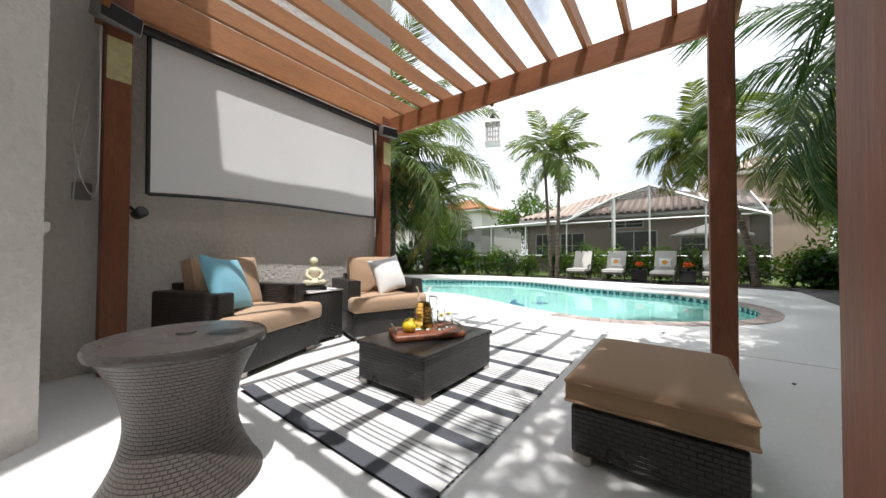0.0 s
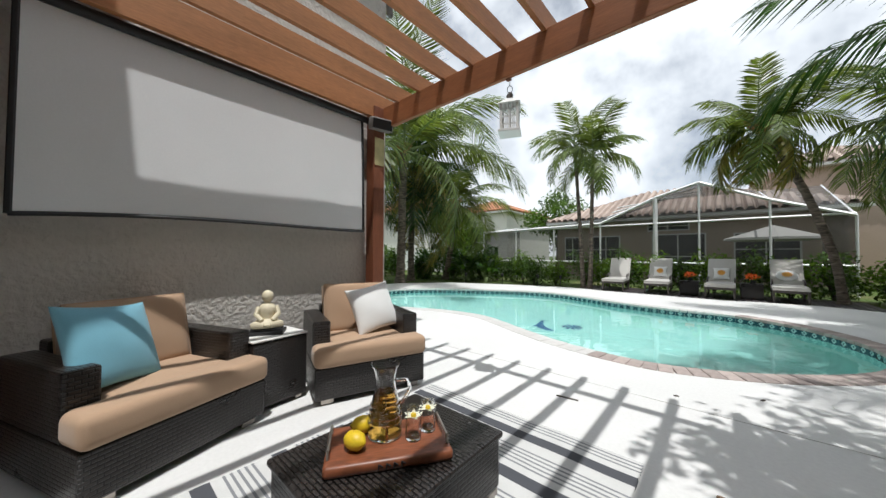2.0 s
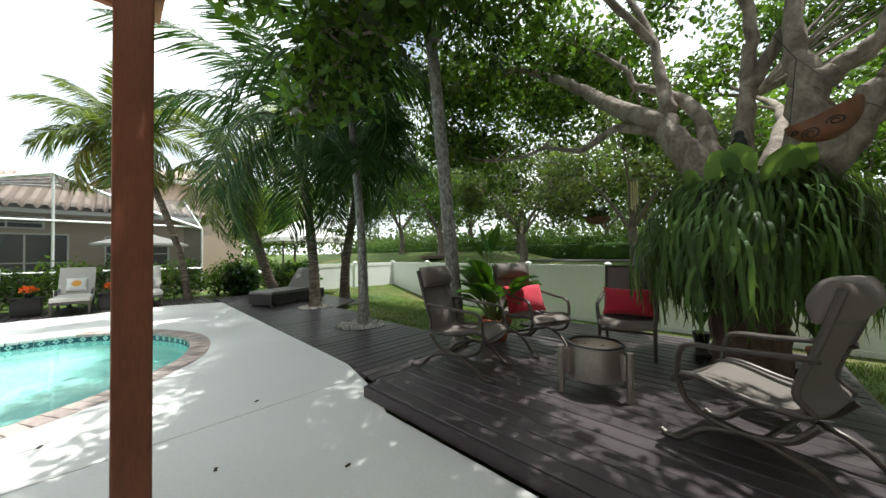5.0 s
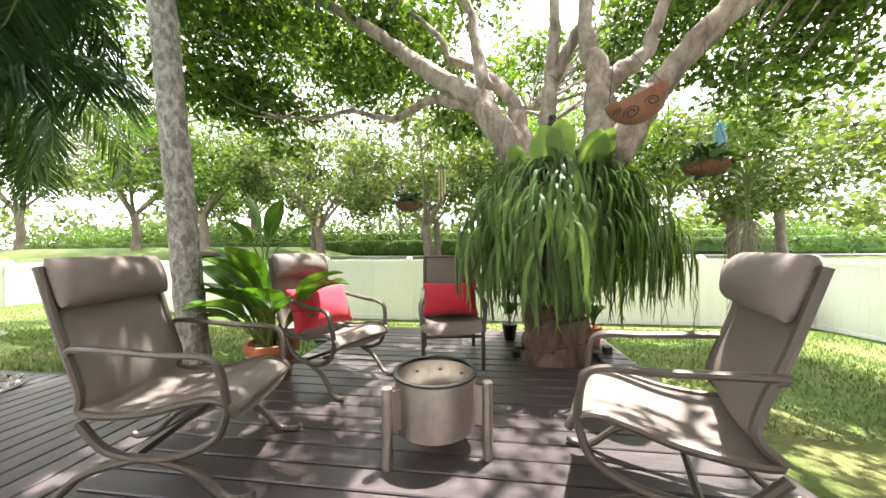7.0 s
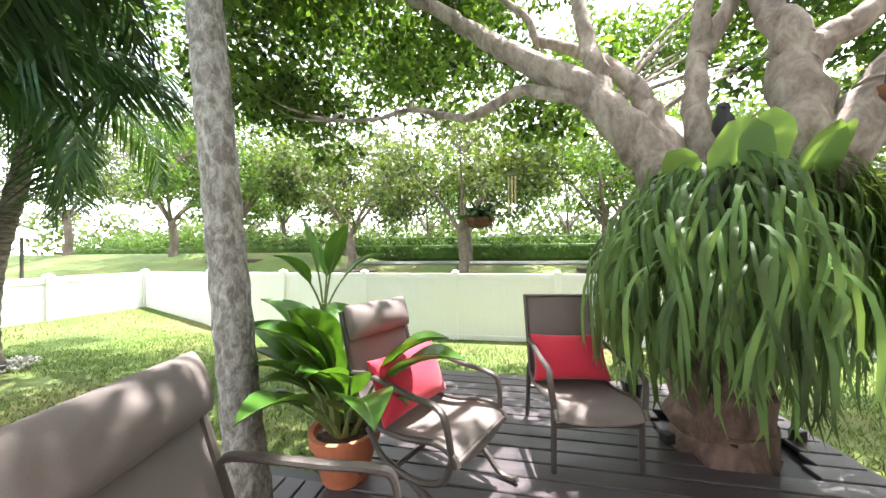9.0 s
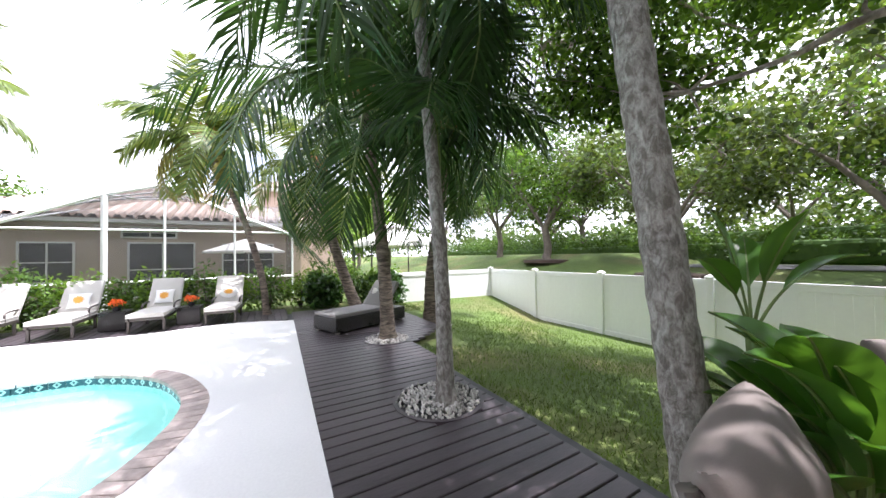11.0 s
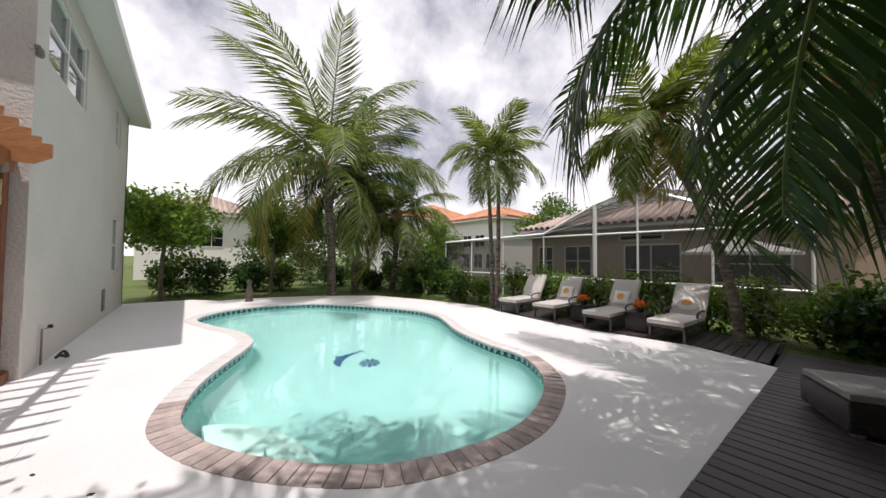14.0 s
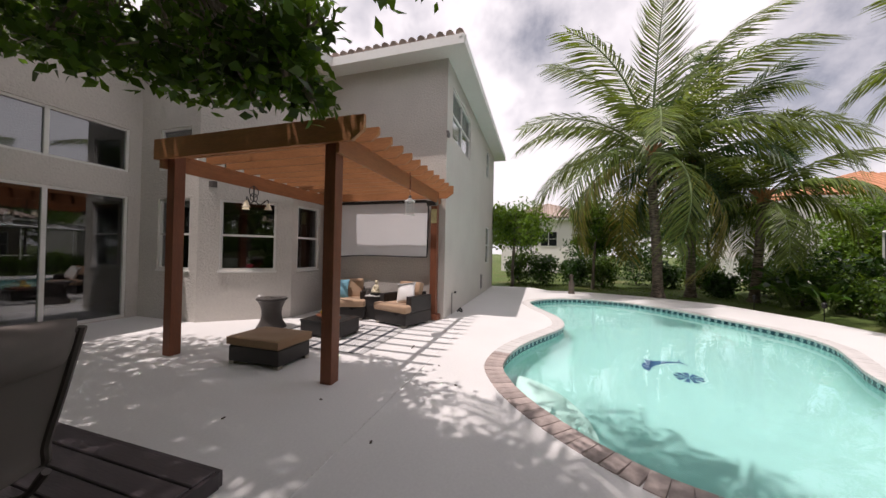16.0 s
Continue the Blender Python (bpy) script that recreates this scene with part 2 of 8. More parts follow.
M = {
    "patio": material("painted_concrete", (0.71, 0.70, 0.69), 0.62, 0, 0.07, 45, 0.9, 0.25, 0.003),
    "joint": material("joint_filler", (0.70, 0.69, 0.68), 0.9, 0, 0.2, 60, 4),
    "stucco": material("stucco", (0.63, 0.59, 0.548), 0.9, 0, 0.08, 26, 1.2, 0.9, 0.02),
    "stucco_white": material("white_stucco", (0.78, 0.76, 0.72), 0.9, 0, 0.06, 20, 0.8, 0.4, 0.01),
    "stucco_tan": material("tan_stucco", (0.50, 0.385, 0.315), 0.9, 0, 0.07, 20, 0.7, 0.4, 0.01),
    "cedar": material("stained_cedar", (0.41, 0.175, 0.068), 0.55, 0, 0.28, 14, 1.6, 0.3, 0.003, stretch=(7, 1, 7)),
    # same stain for beams and posts, their shaded sides painted in as darker colour
    "cedar_x": material("stained_cedar_beam_shaded", (0.31, 0.115, 0.043), 0.55, 0, 0.28, 14, 1.6, 0.3, 0.003, stretch=(1, 7, 7)),
    "cedar_z": material("stained_cedar_post_shaded", (0.20, 0.066, 0.030), 0.55, 0, 0.28, 14, 1.6, 0.3, 0.003, stretch=(7, 7, 1)),
    "trim": material("white_painted_trim", (0.78, 0.77, 0.74), 0.5, 0, 0.05, 20, 2, 0.1, 0.001),
    "vinyl": material("white_vinyl", (0.86, 0.86, 0.85), 0.38, 0, 0.03, 12, 0.8, 0.05, 0.001),
    "alu": material("white_aluminium", (0.8, 0.8, 0.8), 0.4, 0.2, 0.04, 20, 2, 0.05, 0.001),
    "plank": material("dark_stained_plank", (0.058, 0.046, 0.052), 0.40, 0, 0.3, 18, 2.5, 0.4, 0.003, stretch=(1, 8, 1), random_object=0.5),
    "plank_y": material("dark_stained_board", (0.060, 0.048, 0.053), 0.40, 0, 0.3, 18, 2.5, 0.4, 0.003, stretch=(8, 1, 1), random_object=0.5),
    "wicker": woven("dark_wicker", (0.030, 0.025, 0.023), 0.019, 0.30, 0.10, 0.35),
    "resin": woven("grey_brown_resin_weave", (0.085, 0.070, 0.063), 0.013, 0.42, 0.30),
    "resin_top": material("moulded_resin", (0.055, 0.048, 0.046), 0.28, 0, 0.1, 40, 3, 0.1, 0.001),
    "tan": material("tan_canvas", (0.43, 0.285, 0.185), 0.9, 0, 0.07, 260, 5, 0.35, 0.0015, sheen=0.2),
    "brown": material("brown_canvas", (0.30, 0.185, 0.105), 0.9, 0, 0.07, 260, 5, 0.35, 0.0015, sheen=0.2),
    "blue": material("blue_cotton", (0.18, 0.41, 0.52), 0.9, 0, 0.08, 260, 6, 0.3, 0.0015, sheen=0.2),
    "white_cloth": material("white_cotton", (0.78, 0.77, 0.76), 0.9, 0, 0.05, 260, 6, 0.3, 0.0015, sheen=0.2),
    "red": material("red_cotton", (0.52, 0.022, 0.05), 0.85, 0, 0.1, 260, 6, 0.3, 0.0015, sheen=0.2),
    "grey_cloth": material("light_grey_canvas", (0.50, 0.475, 0.445), 0.9, 0, 0.07, 240, 5, 0.3, 0.0015, sheen=0.2),
    "dark_cloth": material("charcoal_canvas", (0.22, 0.205, 0.20), 0.9, 0, 0.07, 240, 5, 0.3, 0.0015, sheen=0.2),
    "screen": material("projection_cloth", (0.80, 0.80, 0.81), 0.8, 0, 0.03, 90, 2.2, 0.12, 0.003),
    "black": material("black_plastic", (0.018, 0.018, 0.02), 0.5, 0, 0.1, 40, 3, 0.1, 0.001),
    "bronze": material("brown_powder_coat", (0.085, 0.072, 0.065), 0.42, 0.3, 0.12, 60, 4, 0.1, 0.001),
    "sling": material("taupe_mesh_sling", (0.155, 0.130, 0.118), 0.75, 0, 0.1, 320, 5, 0.4, 0.001),
    "steel": material("weathered_steel", (0.46, 0.42, 0.38), 0.36, 0.9, 0.2, 20, 4, 0.1, 0.001),
    "brass": material("pale_brass_tube", (0.62, 0.55, 0.33), 0.35, 0.7, 0.1, 30, 4, 0.05, 0.001),
    "ash": material("ash", (0.36, 0.34, 0.32), 0.95, 0, 0.4, 40, 8, 0.8, 0.01),
    "speaker": material("grey_speaker", (0.20, 0.185, 0.175), 0.6, 0, 0.1, 200, 5, 0.2, 0.001),
    "yellow": material("faded_yellow_card", (0.55, 0.50, 0.26), 0.8, 0, 0.2, 20, 5, 0.1, 0.001),
    "wire": material("white_cable", (0.6, 0.58, 0.55), 0.6, 0, 0.05, 20, 4, 0.1, 0.001),
    "ivory": material("ivory_resin", (0.70, 0.62, 0.45), 0.6, 0, 0.1, 40, 8, 0.2, 0.002),
    "tray": material("acacia_wood", (0.20, 0.065, 0.030), 0.4, 0, 0.4, 10, 5, 0.15, 0.001, stretch=(2, 9, 2)),
    "lemon": material("lemon_peel", (0.72, 0.50, 0.02), 0.45, 0, 0.15, 90, 8, 0.4, 0.002),
    "flower": material("white_petals", (0.85, 0.85, 0.70), 0.7, 0, 0.1, 60, 8, 0.2, 0.001),
    "tea": clear("iced_tea", (0.90, 0.52, 0.10), 1.33),
    "glass": clear("clear_glass", (1, 1, 1), 1.45),
    "pane": clear("window_glass", (0.5, 0.56, 0.6), 2.0),
    # dimness of the rooms behind the glass, put into the colour
    "dark_room": material("painted_dim_interior", (0.10, 0.09, 0.085), 0.9, 0, 0.2, 5, 1, 0.1),
    "plaster": material("pool_plaster", (0.30, 0.575, 0.54), 0.7, 0, 0.07, 5, 0.7, 0.1, 0.004),
    "plaster_step": material("white_pool_plaster", (0.46, 0.68, 0.63), 0.7, 0, 0.06, 8, 1.0, 0.1, 0.004),
    "tile": material("teal_glazed_tile", (0.020, 0.085, 0.11), 0.2, 0, 0.3, 30, 6, 0.1, 0.001, random_object=0.5),
    "tile_light": material("pale_glazed_tile", (0.42, 0.62, 0.62), 0.2, 0, 0.15, 30, 6, 0.1, 0.001),
    "mosaic": material("blue_mosaic", (0.03, 0.10, 0.22), 0.3, 0, 0.4, 60, 9, 0.2, 0.002),
    "coping": material("coping_brick", (0.40, 0.33, 0.305), 0.8, 0, 0.22, 30, 5, 0.5, 0.004, random_object=0.7),
    "coping_pale": material("painted_coping_brick", (0.60, 0.575, 0.56), 0.75, 0, 0.1, 30, 5, 0.4, 0.003, random_object=0.3),
    "gravel": material("white_pebbles", (0.52, 0.50, 0.47), 0.8, 0, 0.25, 20, 6, 0.3, 0.003, island=1.2),
    "terracotta": material("terracotta", (0.42, 0.135, 0.065), 0.8, 0, 0.18, 30, 4, 0.3, 0.002),
    "roof_tile": material("clay_roof_tile", (0.36, 0.285, 0.24), 0.85, 0, 0.25, 12, 1.0, 0.3, 0.006, island=0.8),
    "roof_orange": material("orange_roof_tile", (0.50, 0.24, 0.13), 0.85, 0, 0.2, 12, 1.0, 0.3, 0.006, island=0.8),
    "mulch": material("dark_mulch", (0.055, 0.036, 0.026), 0.95, 0, 0.5, 24, 3, 1.0, 0.03),
    "bark": mottled("grey_bark", (0.15, 0.115, 0.095), (0.40, 0.335, 0.29), 7, (1, 1, 0.6), 0.36, 0.66),
    "trunk_bark": mottled("reddish_trunk_bark", (0.085, 0.052, 0.040), (0.24, 0.165, 0.135), 6, (1, 1, 0.45), 0.36, 0.68),
    "bark_far": material("brown_bark", (0.14, 0.115, 0.095), 0.95, 0, 0.4, 10, 2, 1.0, 0.03),
    "palm_bark": mottled("ringed_palm_bark", (0.055, 0.042, 0.034), (0.25, 0.20, 0.155), 7, (0.7, 0.7, 3.2), 0.40, 0.64),
    "pale_bark": mottled("lichened_palm_bark", (0.14, 0.125, 0.11), (0.35, 0.335, 0.31), 17, (1.5, 1.5, 0.8), 0.40, 0.62),
    "crownshaft": material("green_crownshaft", (0.16, 0.22, 0.06), 0.5, 0, 0.25, 8, 3, 0.2, 0.003, stretch=(3, 3, 0.6)),
    "fibre": material("palm_fibre", (0.30, 0.15, 0.06), 0.95, 0, 0.4, 30, 5, 1.0, 0.01, stretch=(3, 3, 0.6)),
    "frond": leafy("palm_leaflets", (0.105, 0.15, 0.036), 0.45),
    "frond_dark": leafy("dark_palm_leaflets", (0.030, 0.070, 0.022), 0.35),
    "frond_yellow": leafy("yellowing_palm_leaflets", (0.22, 0.20, 0.055), 0.35),
    "leaf": leafy("tree_leaves", (0.068, 0.135, 0.022), 0.55, through_light=0.42),
    "leaf_bright": leafy("bright_leaves", (0.11, 0.20, 0.03), 0.4, through_light=0.4),
    "leaf_dark": leafy("dark_glossy_leaves", (0.035, 0.085, 0.018), 0.4, 0.3, 0.25),
    "leaf_far": leafy("distant_leaves", (0.070, 0.108, 0.031), 0.5),
    "hedge": leafy("hedge_leaves", (0.065, 0.125, 0.027), 0.45),
    "paddle": leafy("glossy_paddle_leaves", (0.075, 0.19, 0.028), 0.3, 0.28, 0.3),
    "fern": leafy("staghorn_fronds", (0.125, 0.215, 0.075), 0.5, 0.42, 0.4),
    "fern_pale": leafy("pale_shield_fronds", (0.12, 0.21, 0.065), 0.25, 0.5, 0.35),
    "stalk": material("green_stalk", (0.12, 0.17, 0.05), 0.6, 0, 0.2, 12, 3, 0.2, 0.002),
    "root": material("hanging_roots", (0.26, 0.23, 0.19), 0.9, 0, 0.3, 20, 4, 0.3, 0.002),
    "carved": material("carved_brown_clay", (0.21, 0.090, 0.050), 0.6, 0, 0.3, 18, 4, 0.3, 0.003),
    "coir": material("coir_basket", (0.17, 0.085, 0.045), 0.95, 0, 0.4, 40, 6, 1.0, 0.01),
    "orange": material("orange_petals", (0.80, 0.14, 0.01), 0.6, 0, 0.2, 40, 8, 0.2, 0.002),
    "petal": material("printed_orange_petals", (0.75, 0.36, 0.07), 0.85, 0, 0.25, 60, 9, 0.2, 0.001),
    "canopy": material("cream_canopy_cloth", (0.84, 0.82, 0.78), 0.85, 0, 0.05, 120, 1, 0.1, 0.001),
    "car": material("silver_car_paint", (0.45, 0.46, 0.47), 0.25, 0.5, 0.05, 20, 1, 0.02, 0.001),
}


def lawn_material():
    m = material("lawn", (0.080, 0.125, 0.023), 0.9, 0, 0.4, 38, 0.6, 1.0, 0.03)
    n, l = m.node_tree.nodes, m.node_tree.links
    b = n["Principled BSDF"]
    tc, ns, mix = n.new("ShaderNodeTexCoord"), n.new("ShaderNodeTexNoise"), n.new("ShaderNodeMixRGB")
    ns.inputs["Scale"].default_value, ns.inputs["Detail"].default_value = 0.45, 5
    l.new(tc.outputs["Object"], ns.inputs["Vector"])
    rp = n.new("ShaderNodeValToRGB")
    rp.color_ramp.elements[0].position, rp.color_ramp.elements[1].position = 0.5, 0.72
    l.new(ns.outputs["Fac"], rp.inputs[0])
    l.new(rp.outputs[0], mix.inputs[0])
    l.new(b.inputs["Base Color"].links[0].from_socket, mix.inputs[1])
    mix.inputs[2].default_value = (0.15, 0.14, 0.05, 1)
    l.new(mix.outputs[0], b.inputs["Base Color"])
    return m


M["lawn"] = lawn_material()


def screen_mesh_material():
    m = bpy.data.materials.new("insect_screen")
    m.use_nodes = True
    n, l = m.node_tree.nodes, m.node_tree.links
    b, out = n["Principled BSDF"], n["Material Output"]
    b.inputs["Base Color"].default_value = (0.06, 0.06, 0.06, 1)
    b.inputs["Roughness"].default_value = 0.7
    tr, mix = n.new("ShaderNodeBsdfTransparent"), n.new("ShaderNodeMixShader")
    mix.inputs[0].default_value = 0.52
    l.new(tr.outputs[0], mix.inputs[1])
    l.new(b.outputs[0], mix.inputs[2])
    l.new(mix.outputs[0], out.inputs["Surface"])
    return m


M["insect_screen"] = screen_mesh_material()


def water_material():
    m = clear("pool_water", (0.93, 1.0, 0.99), 1.33)
    n, l = m.node_tree.nodes, m.node_tree.links
    b = n["Principled BSDF"]
    tc, ns, bp = n.new("ShaderNodeTexCoord"), n.new("ShaderNodeTexNoise"), n.new("ShaderNodeBump")
    ns.inputs["Scale"].default_value, ns.inputs["Detail"].default_value = 2.6, 3
    l.new(tc.outputs["Object"], ns.inputs["Vector"])
    bp.inputs["Strength"].default_value, bp.inputs["Distance"].default_value = 0.16, 0.03
    l.new(ns.outputs["Fac"], bp.inputs["Height"])
    l.new(bp.outputs[0], b.inputs["Normal"])
    return m


M["water"] = water_material()

# ---- mesh helpers ----
class Mesh:
    """Collects points and faces; link() turns them into one mesh object."""

    def __init__(self):
        self.v, self.f, self.mi = [], [], []

    def add(self, verts, faces, slot=0):
        o = len(self.v)
        self.v += [tuple(p) for p in verts]
        self.f += [tuple(i + o for i in q) for q in faces]
        self.mi += [slot] * len(faces)
        return self

    def box(self, c, s, m=None, slot=0):
        m = m or Matrix()
        p = [m @ Vector((c[0] + a * s[0] / 2, c[1] + b * s[1] / 2, c[2] + d * s[2] / 2)) for d in (-1, 1) for a, b in ((-1, -1), (1, -1), (1, 1), (-1, 1))]
        return self.add(p, [(3, 2, 1, 0), (4, 5, 6, 7), (0, 1, 5, 4), (1, 2, 6, 5), (2, 3, 7, 6), (3, 0, 4, 7)], slot)

    def soft(self, c, s, r, m=None, slot=0, segments=2):
        """A box with rounded edges."""
        bm = bmesh.new()
        bmesh.ops.create_cube(bm, size=1)
        for q in bm.verts:
            q.co = Vector((q.co.x * s[0], q.co.y * s[1], q.co.z * s[2]))
        bmesh.ops.bevel(bm, geom=bm.edges[:] + bm.verts[:], offset=r, segments=segments, profile=0.5, affect="EDGES")
        bm.verts.index_update()
        m = m or Matrix()
        verts = [m @ (q.co + Vector(c)) for q in bm.verts]
        faces = [[q.index for q in f.verts] for f in bm.faces]
        bm.free()
        return self.add(verts, faces, slot)

    def cushion(self, c, s, puff=0.25, m=None, slot=0, n=10, pinch=0.0):
        """A filled cushion: full in the middle, thin at the seam, with slightly drawn-in sides."""
        m = m or Matrix()
        verts, faces = [], []
        box = puff < 0.5
        for side in (1, -1):
            o = len(verts)
            for i in range(n + 1):
                for j in range(n + 1):
                    a, b = math.sin((2 * i / n - 1) * math.pi / 2), math.sin((2 * j / n - 1) * math.pi / 2)
                    if box:
                        k = s[2] * 0.30
                        ea = min(1, (1 - abs(a)) * s[0] / 2 / k)
                        eb = min(1, (1 - abs(b)) * s[1] / 2 / k)
                        h = 0.60 + 0.28 * math.sqrt(max(0, 1 - (1 - ea) ** 2)) * math.sqrt(max(0, 1 - (1 - eb) ** 2)) + 0.12 * (1 - a * a) * (1 - b * b)
                    else:
                        h = 0.04 + 0.96 * ((1 - a * a) * (1 - b * b)) ** 0.42
                    draw = 1 - pinch * (1 - abs(b) ** 2) * abs(a) ** 3
                    draw2 = 1 - pinch * (1 - abs(a) ** 2) * abs(b) ** 3
                    wob = 0.025 * s[2] * math.sin(5 * a + 3 * b + side) * (1 - a * a) * (1 - b * b)
                    verts.append(m @ Vector((c[0] + a * s[0] / 2 * draw, c[1] + b * s[1] / 2 * draw2, c[2] + side * (h * s[2] / 2) + wob)))
            for i in range(n):
                for j in range(n):
                    q = (o + i * (n + 1) + j, o + (i + 1) * (n + 1) + j, o + (i + 1) * (n + 1) + j + 1, o + i * (n + 1) + j + 1)
                    faces.append(q if side > 0 else q[::-1])
        w, half = n + 1, (n + 1) * (n + 1)
        rim = [i * w for i in range(n)] + [n * w + j for j in range(n)] + [i * w + n for i in range(n, 0, -1)] + list(range(n, 0, -1))
        for k in range(len(rim)):
            p, q = rim[k], rim[(k + 1) % len(rim)]
            faces.append((p, half + p, half + q, q))
        self.add(verts, faces, slot)
        if box:
            for off in (0, half):
                loop = [verts[off + k] for k in rim[::2]]
                self.tube(loop + loop[:1], min(0.007, s[2] * 0.06), 5, slot)
        return self

    def tube(self, pts, radii, n=8, slot=0, cap=True, flat=1.0):
        """A round or oval rod along points."""
        pts = [Vector(p) for p in pts]
        if not hasattr(radii, "__len__"):
            radii = [radii] * len(pts)
        verts, faces = [], []
        ref = None
        for i, p in enumerate(pts):
            d = (pts[min(i + 1, len(pts) - 1)] - pts[max(i - 1, 0)]).normalized()
            if ref is None:
                ref = Vector((0, 0, 1)) if abs(d.z) < 0.9 else Vector((1, 0, 0))
            a = d.cross(ref).normalized()
            b = a.cross(d).normalized()
            ref = b
            for k in range(n):
                g = 2 * math.pi * k / n
                verts.append(p + radii[i] * (a * math.cos(g) + b * math.sin(g) * flat))
        for i in range(len(pts) - 1):
            for k in range(n):
                faces.append((i * n + k, i * n + (k + 1) % n, (i + 1) * n + (k + 1) % n, (i + 1) * n + k))
        if cap:
            faces.append(tuple(range(n))[::-1])
            faces.append(tuple(range((len(pts) - 1) * n, len(pts) * n)))
        return self.add(verts, faces, slot)

    def lathe(self, profile, c=(0, 0, 0), n=24, slot=0, closed=False):
        """A turned shape; profile: (radius, height)."""
        verts, faces = [], []
        for r, z in profile:
            for k in range(n):
                g = 2 * math.pi * k / n
                verts.append((c[0] + r * math.cos(g), c[1] + r * math.sin(g), c[2] + z))
        for i in range(len(profile) - 1):
            for k in range(n):
                faces.append((i * n + k, i * n + (k + 1) % n, (i + 1) * n + (k + 1) % n, (i + 1) * n + k))
        if not closed:
            faces.append(tuple(range(n))[::-1])
            faces.append(tuple(range((len(profile) - 1) * n, len(profile) * n)))
        return self.add(verts, faces, slot)

    def prism(self, outline, z0, z1, slot=0):
        n = len(outline)
        verts = [(x, y, z0) for x, y in outline] + [(x, y, z1) for x, y in outline]
        faces = [tuple(range(n))[::-1], tuple(range(n, 2 * n))] + [(i, (i + 1) % n, n + (i + 1) % n, n + i) for i in range(n)]
        return self.add(verts, faces, slot)

    def data(self, name, mats, smooth=False):
        me = bpy.data.meshes.new(name)
        me.from_pydata(self.v, [], self.f)
        for m in mats if isinstance(mats, (list, tuple)) else [mats]:
            me.materials.append(m)
        if any(self.mi):
            me.polygons.foreach_set("material_index", self.mi)
        if smooth:
            me.polygons.foreach_set("use_smooth", [True] * len(me.polygons))
            me.set_sharp_from_angle(angle=radians(42))
        me.update()
        return me

    def link(self, name, mats, parent=None, label="", smooth=False):
        ob = new(name, self.data(name, mats, smooth))
        if parent is not None:
            ob.parent = parent
        if label:
            ob["label"] = label
        return ob


def thing(name, label, category, m=None, group="", kind=""):
    """An Empty at the base of a thing, which carries its parts."""
    ob = new(name)
    ob.empty_display_size = 0.1
    ob.matrix_basis = m or Matrix()
    return tagged(ob, label, category, group, kind)


def setting(name, mesh, mats, label="", category="", smooth=False):
    return tagged(mesh.link(name, mats, smooth=smooth), label, category, kind="structure")


def smooth_loop(points, per=8):
    """A closed smooth curve through points."""
    out, n = [], len(points)
    for i in range(n):
        p0, p1, p2, p3 = (Vector(points[(i + k) % n]) for k in (-1, 0, 1, 2))
        for s in range(per):
            t = s / per
            out.append(0.5 * ((2 * p1) + (p2 - p0) * t + (2 * p0 - 5 * p1 + 4 * p2 - p3) * t * t + (3 * p1 - p0 - 3 * p2 + p3) * t ** 3))
    return out


def smooth_line(points, per=6):
    pts = [Vector(p) for p in points]
    pts = [2 * pts[0] - pts[1]] + pts + [2 * pts[-1] - pts[-2]]
    out = []
    for i in range(1, len(pts) - 2):
        p0, p1, p2, p3 = pts[i - 1:i + 3]
        for s in range(per):
            t = s / per
            out.append(0.5 * ((2 * p1) + (p2 - p0) * t + (2 * p0 - 5 * p1 + 4 * p2 - p3) * t * t + (3 * p1 - p0 - 3 * p2 + p3) * t ** 3))
    out.append(pts[-2])
    return out


def resample(loop, step):
    """Points at even steps along a closed curve, with their headings."""
    n = len(loop)
    lengths = [(loop[(i + 1) % n] - loop[i]).length for i in range(n)]
    total = sum(lengths)
    count = max(3, round(total / step))
    out, i, acc = [], 0, 0.0
    for k in range(count):
        want = k * total / count
        while acc + lengths[i] < want:
            acc += lengths[i]
            i += 1
        a, b = loop[i], loop[(i + 1) % n]
        out.append((a.lerp(b, (want - acc) / lengths[i]), math.atan2(b.y - a.y, b.x - a.x)))
    return out, total / count


# ---- plan ----
POOL = [(-3.35, 4.92), (-4.3, 5.5), (-4.75, 6.6), (-4.4, 7.9), (-3.1, 9.0), (-1.5, 9.85), (-0.5, 9.9), (0.3, 9.6), (1.2, 9.18),
        (2.3, 8.92), (3.1, 8.85), (3.85, 8.3), (4.27, 7.5), (4.36, 6.85), (4.2, 6.1), (3.9, 5.62), (3.4, 5.15), (2.9, 4.85), (2.35, 4.7),
        (1.6, 4.82), (0.9, 5.1), (0.1, 5.5), (-0.45, 5.66), (-1.3, 5.56), (-2.4, 5.12)]
pool_loop = smooth_loop([(x, y, 0) for x, y in POOL], 6)


def pool_offset(d):
    n = len(pool_loop)
    out = []
    for i in range(n):
        t = (pool_loop[(i + 1) % n] - pool_loop[i - 1]).normalized()
        out.append(pool_loop[i] + Vector((-t.y, t.x, 0)) * d)
    return out


if sum(pool_loop[i - 1].x * pool_loop[i].y - pool_loop[i].x * pool_loop[i - 1].y for i in range(len(pool_loop))) > 0:
    pool_loop.reverse()
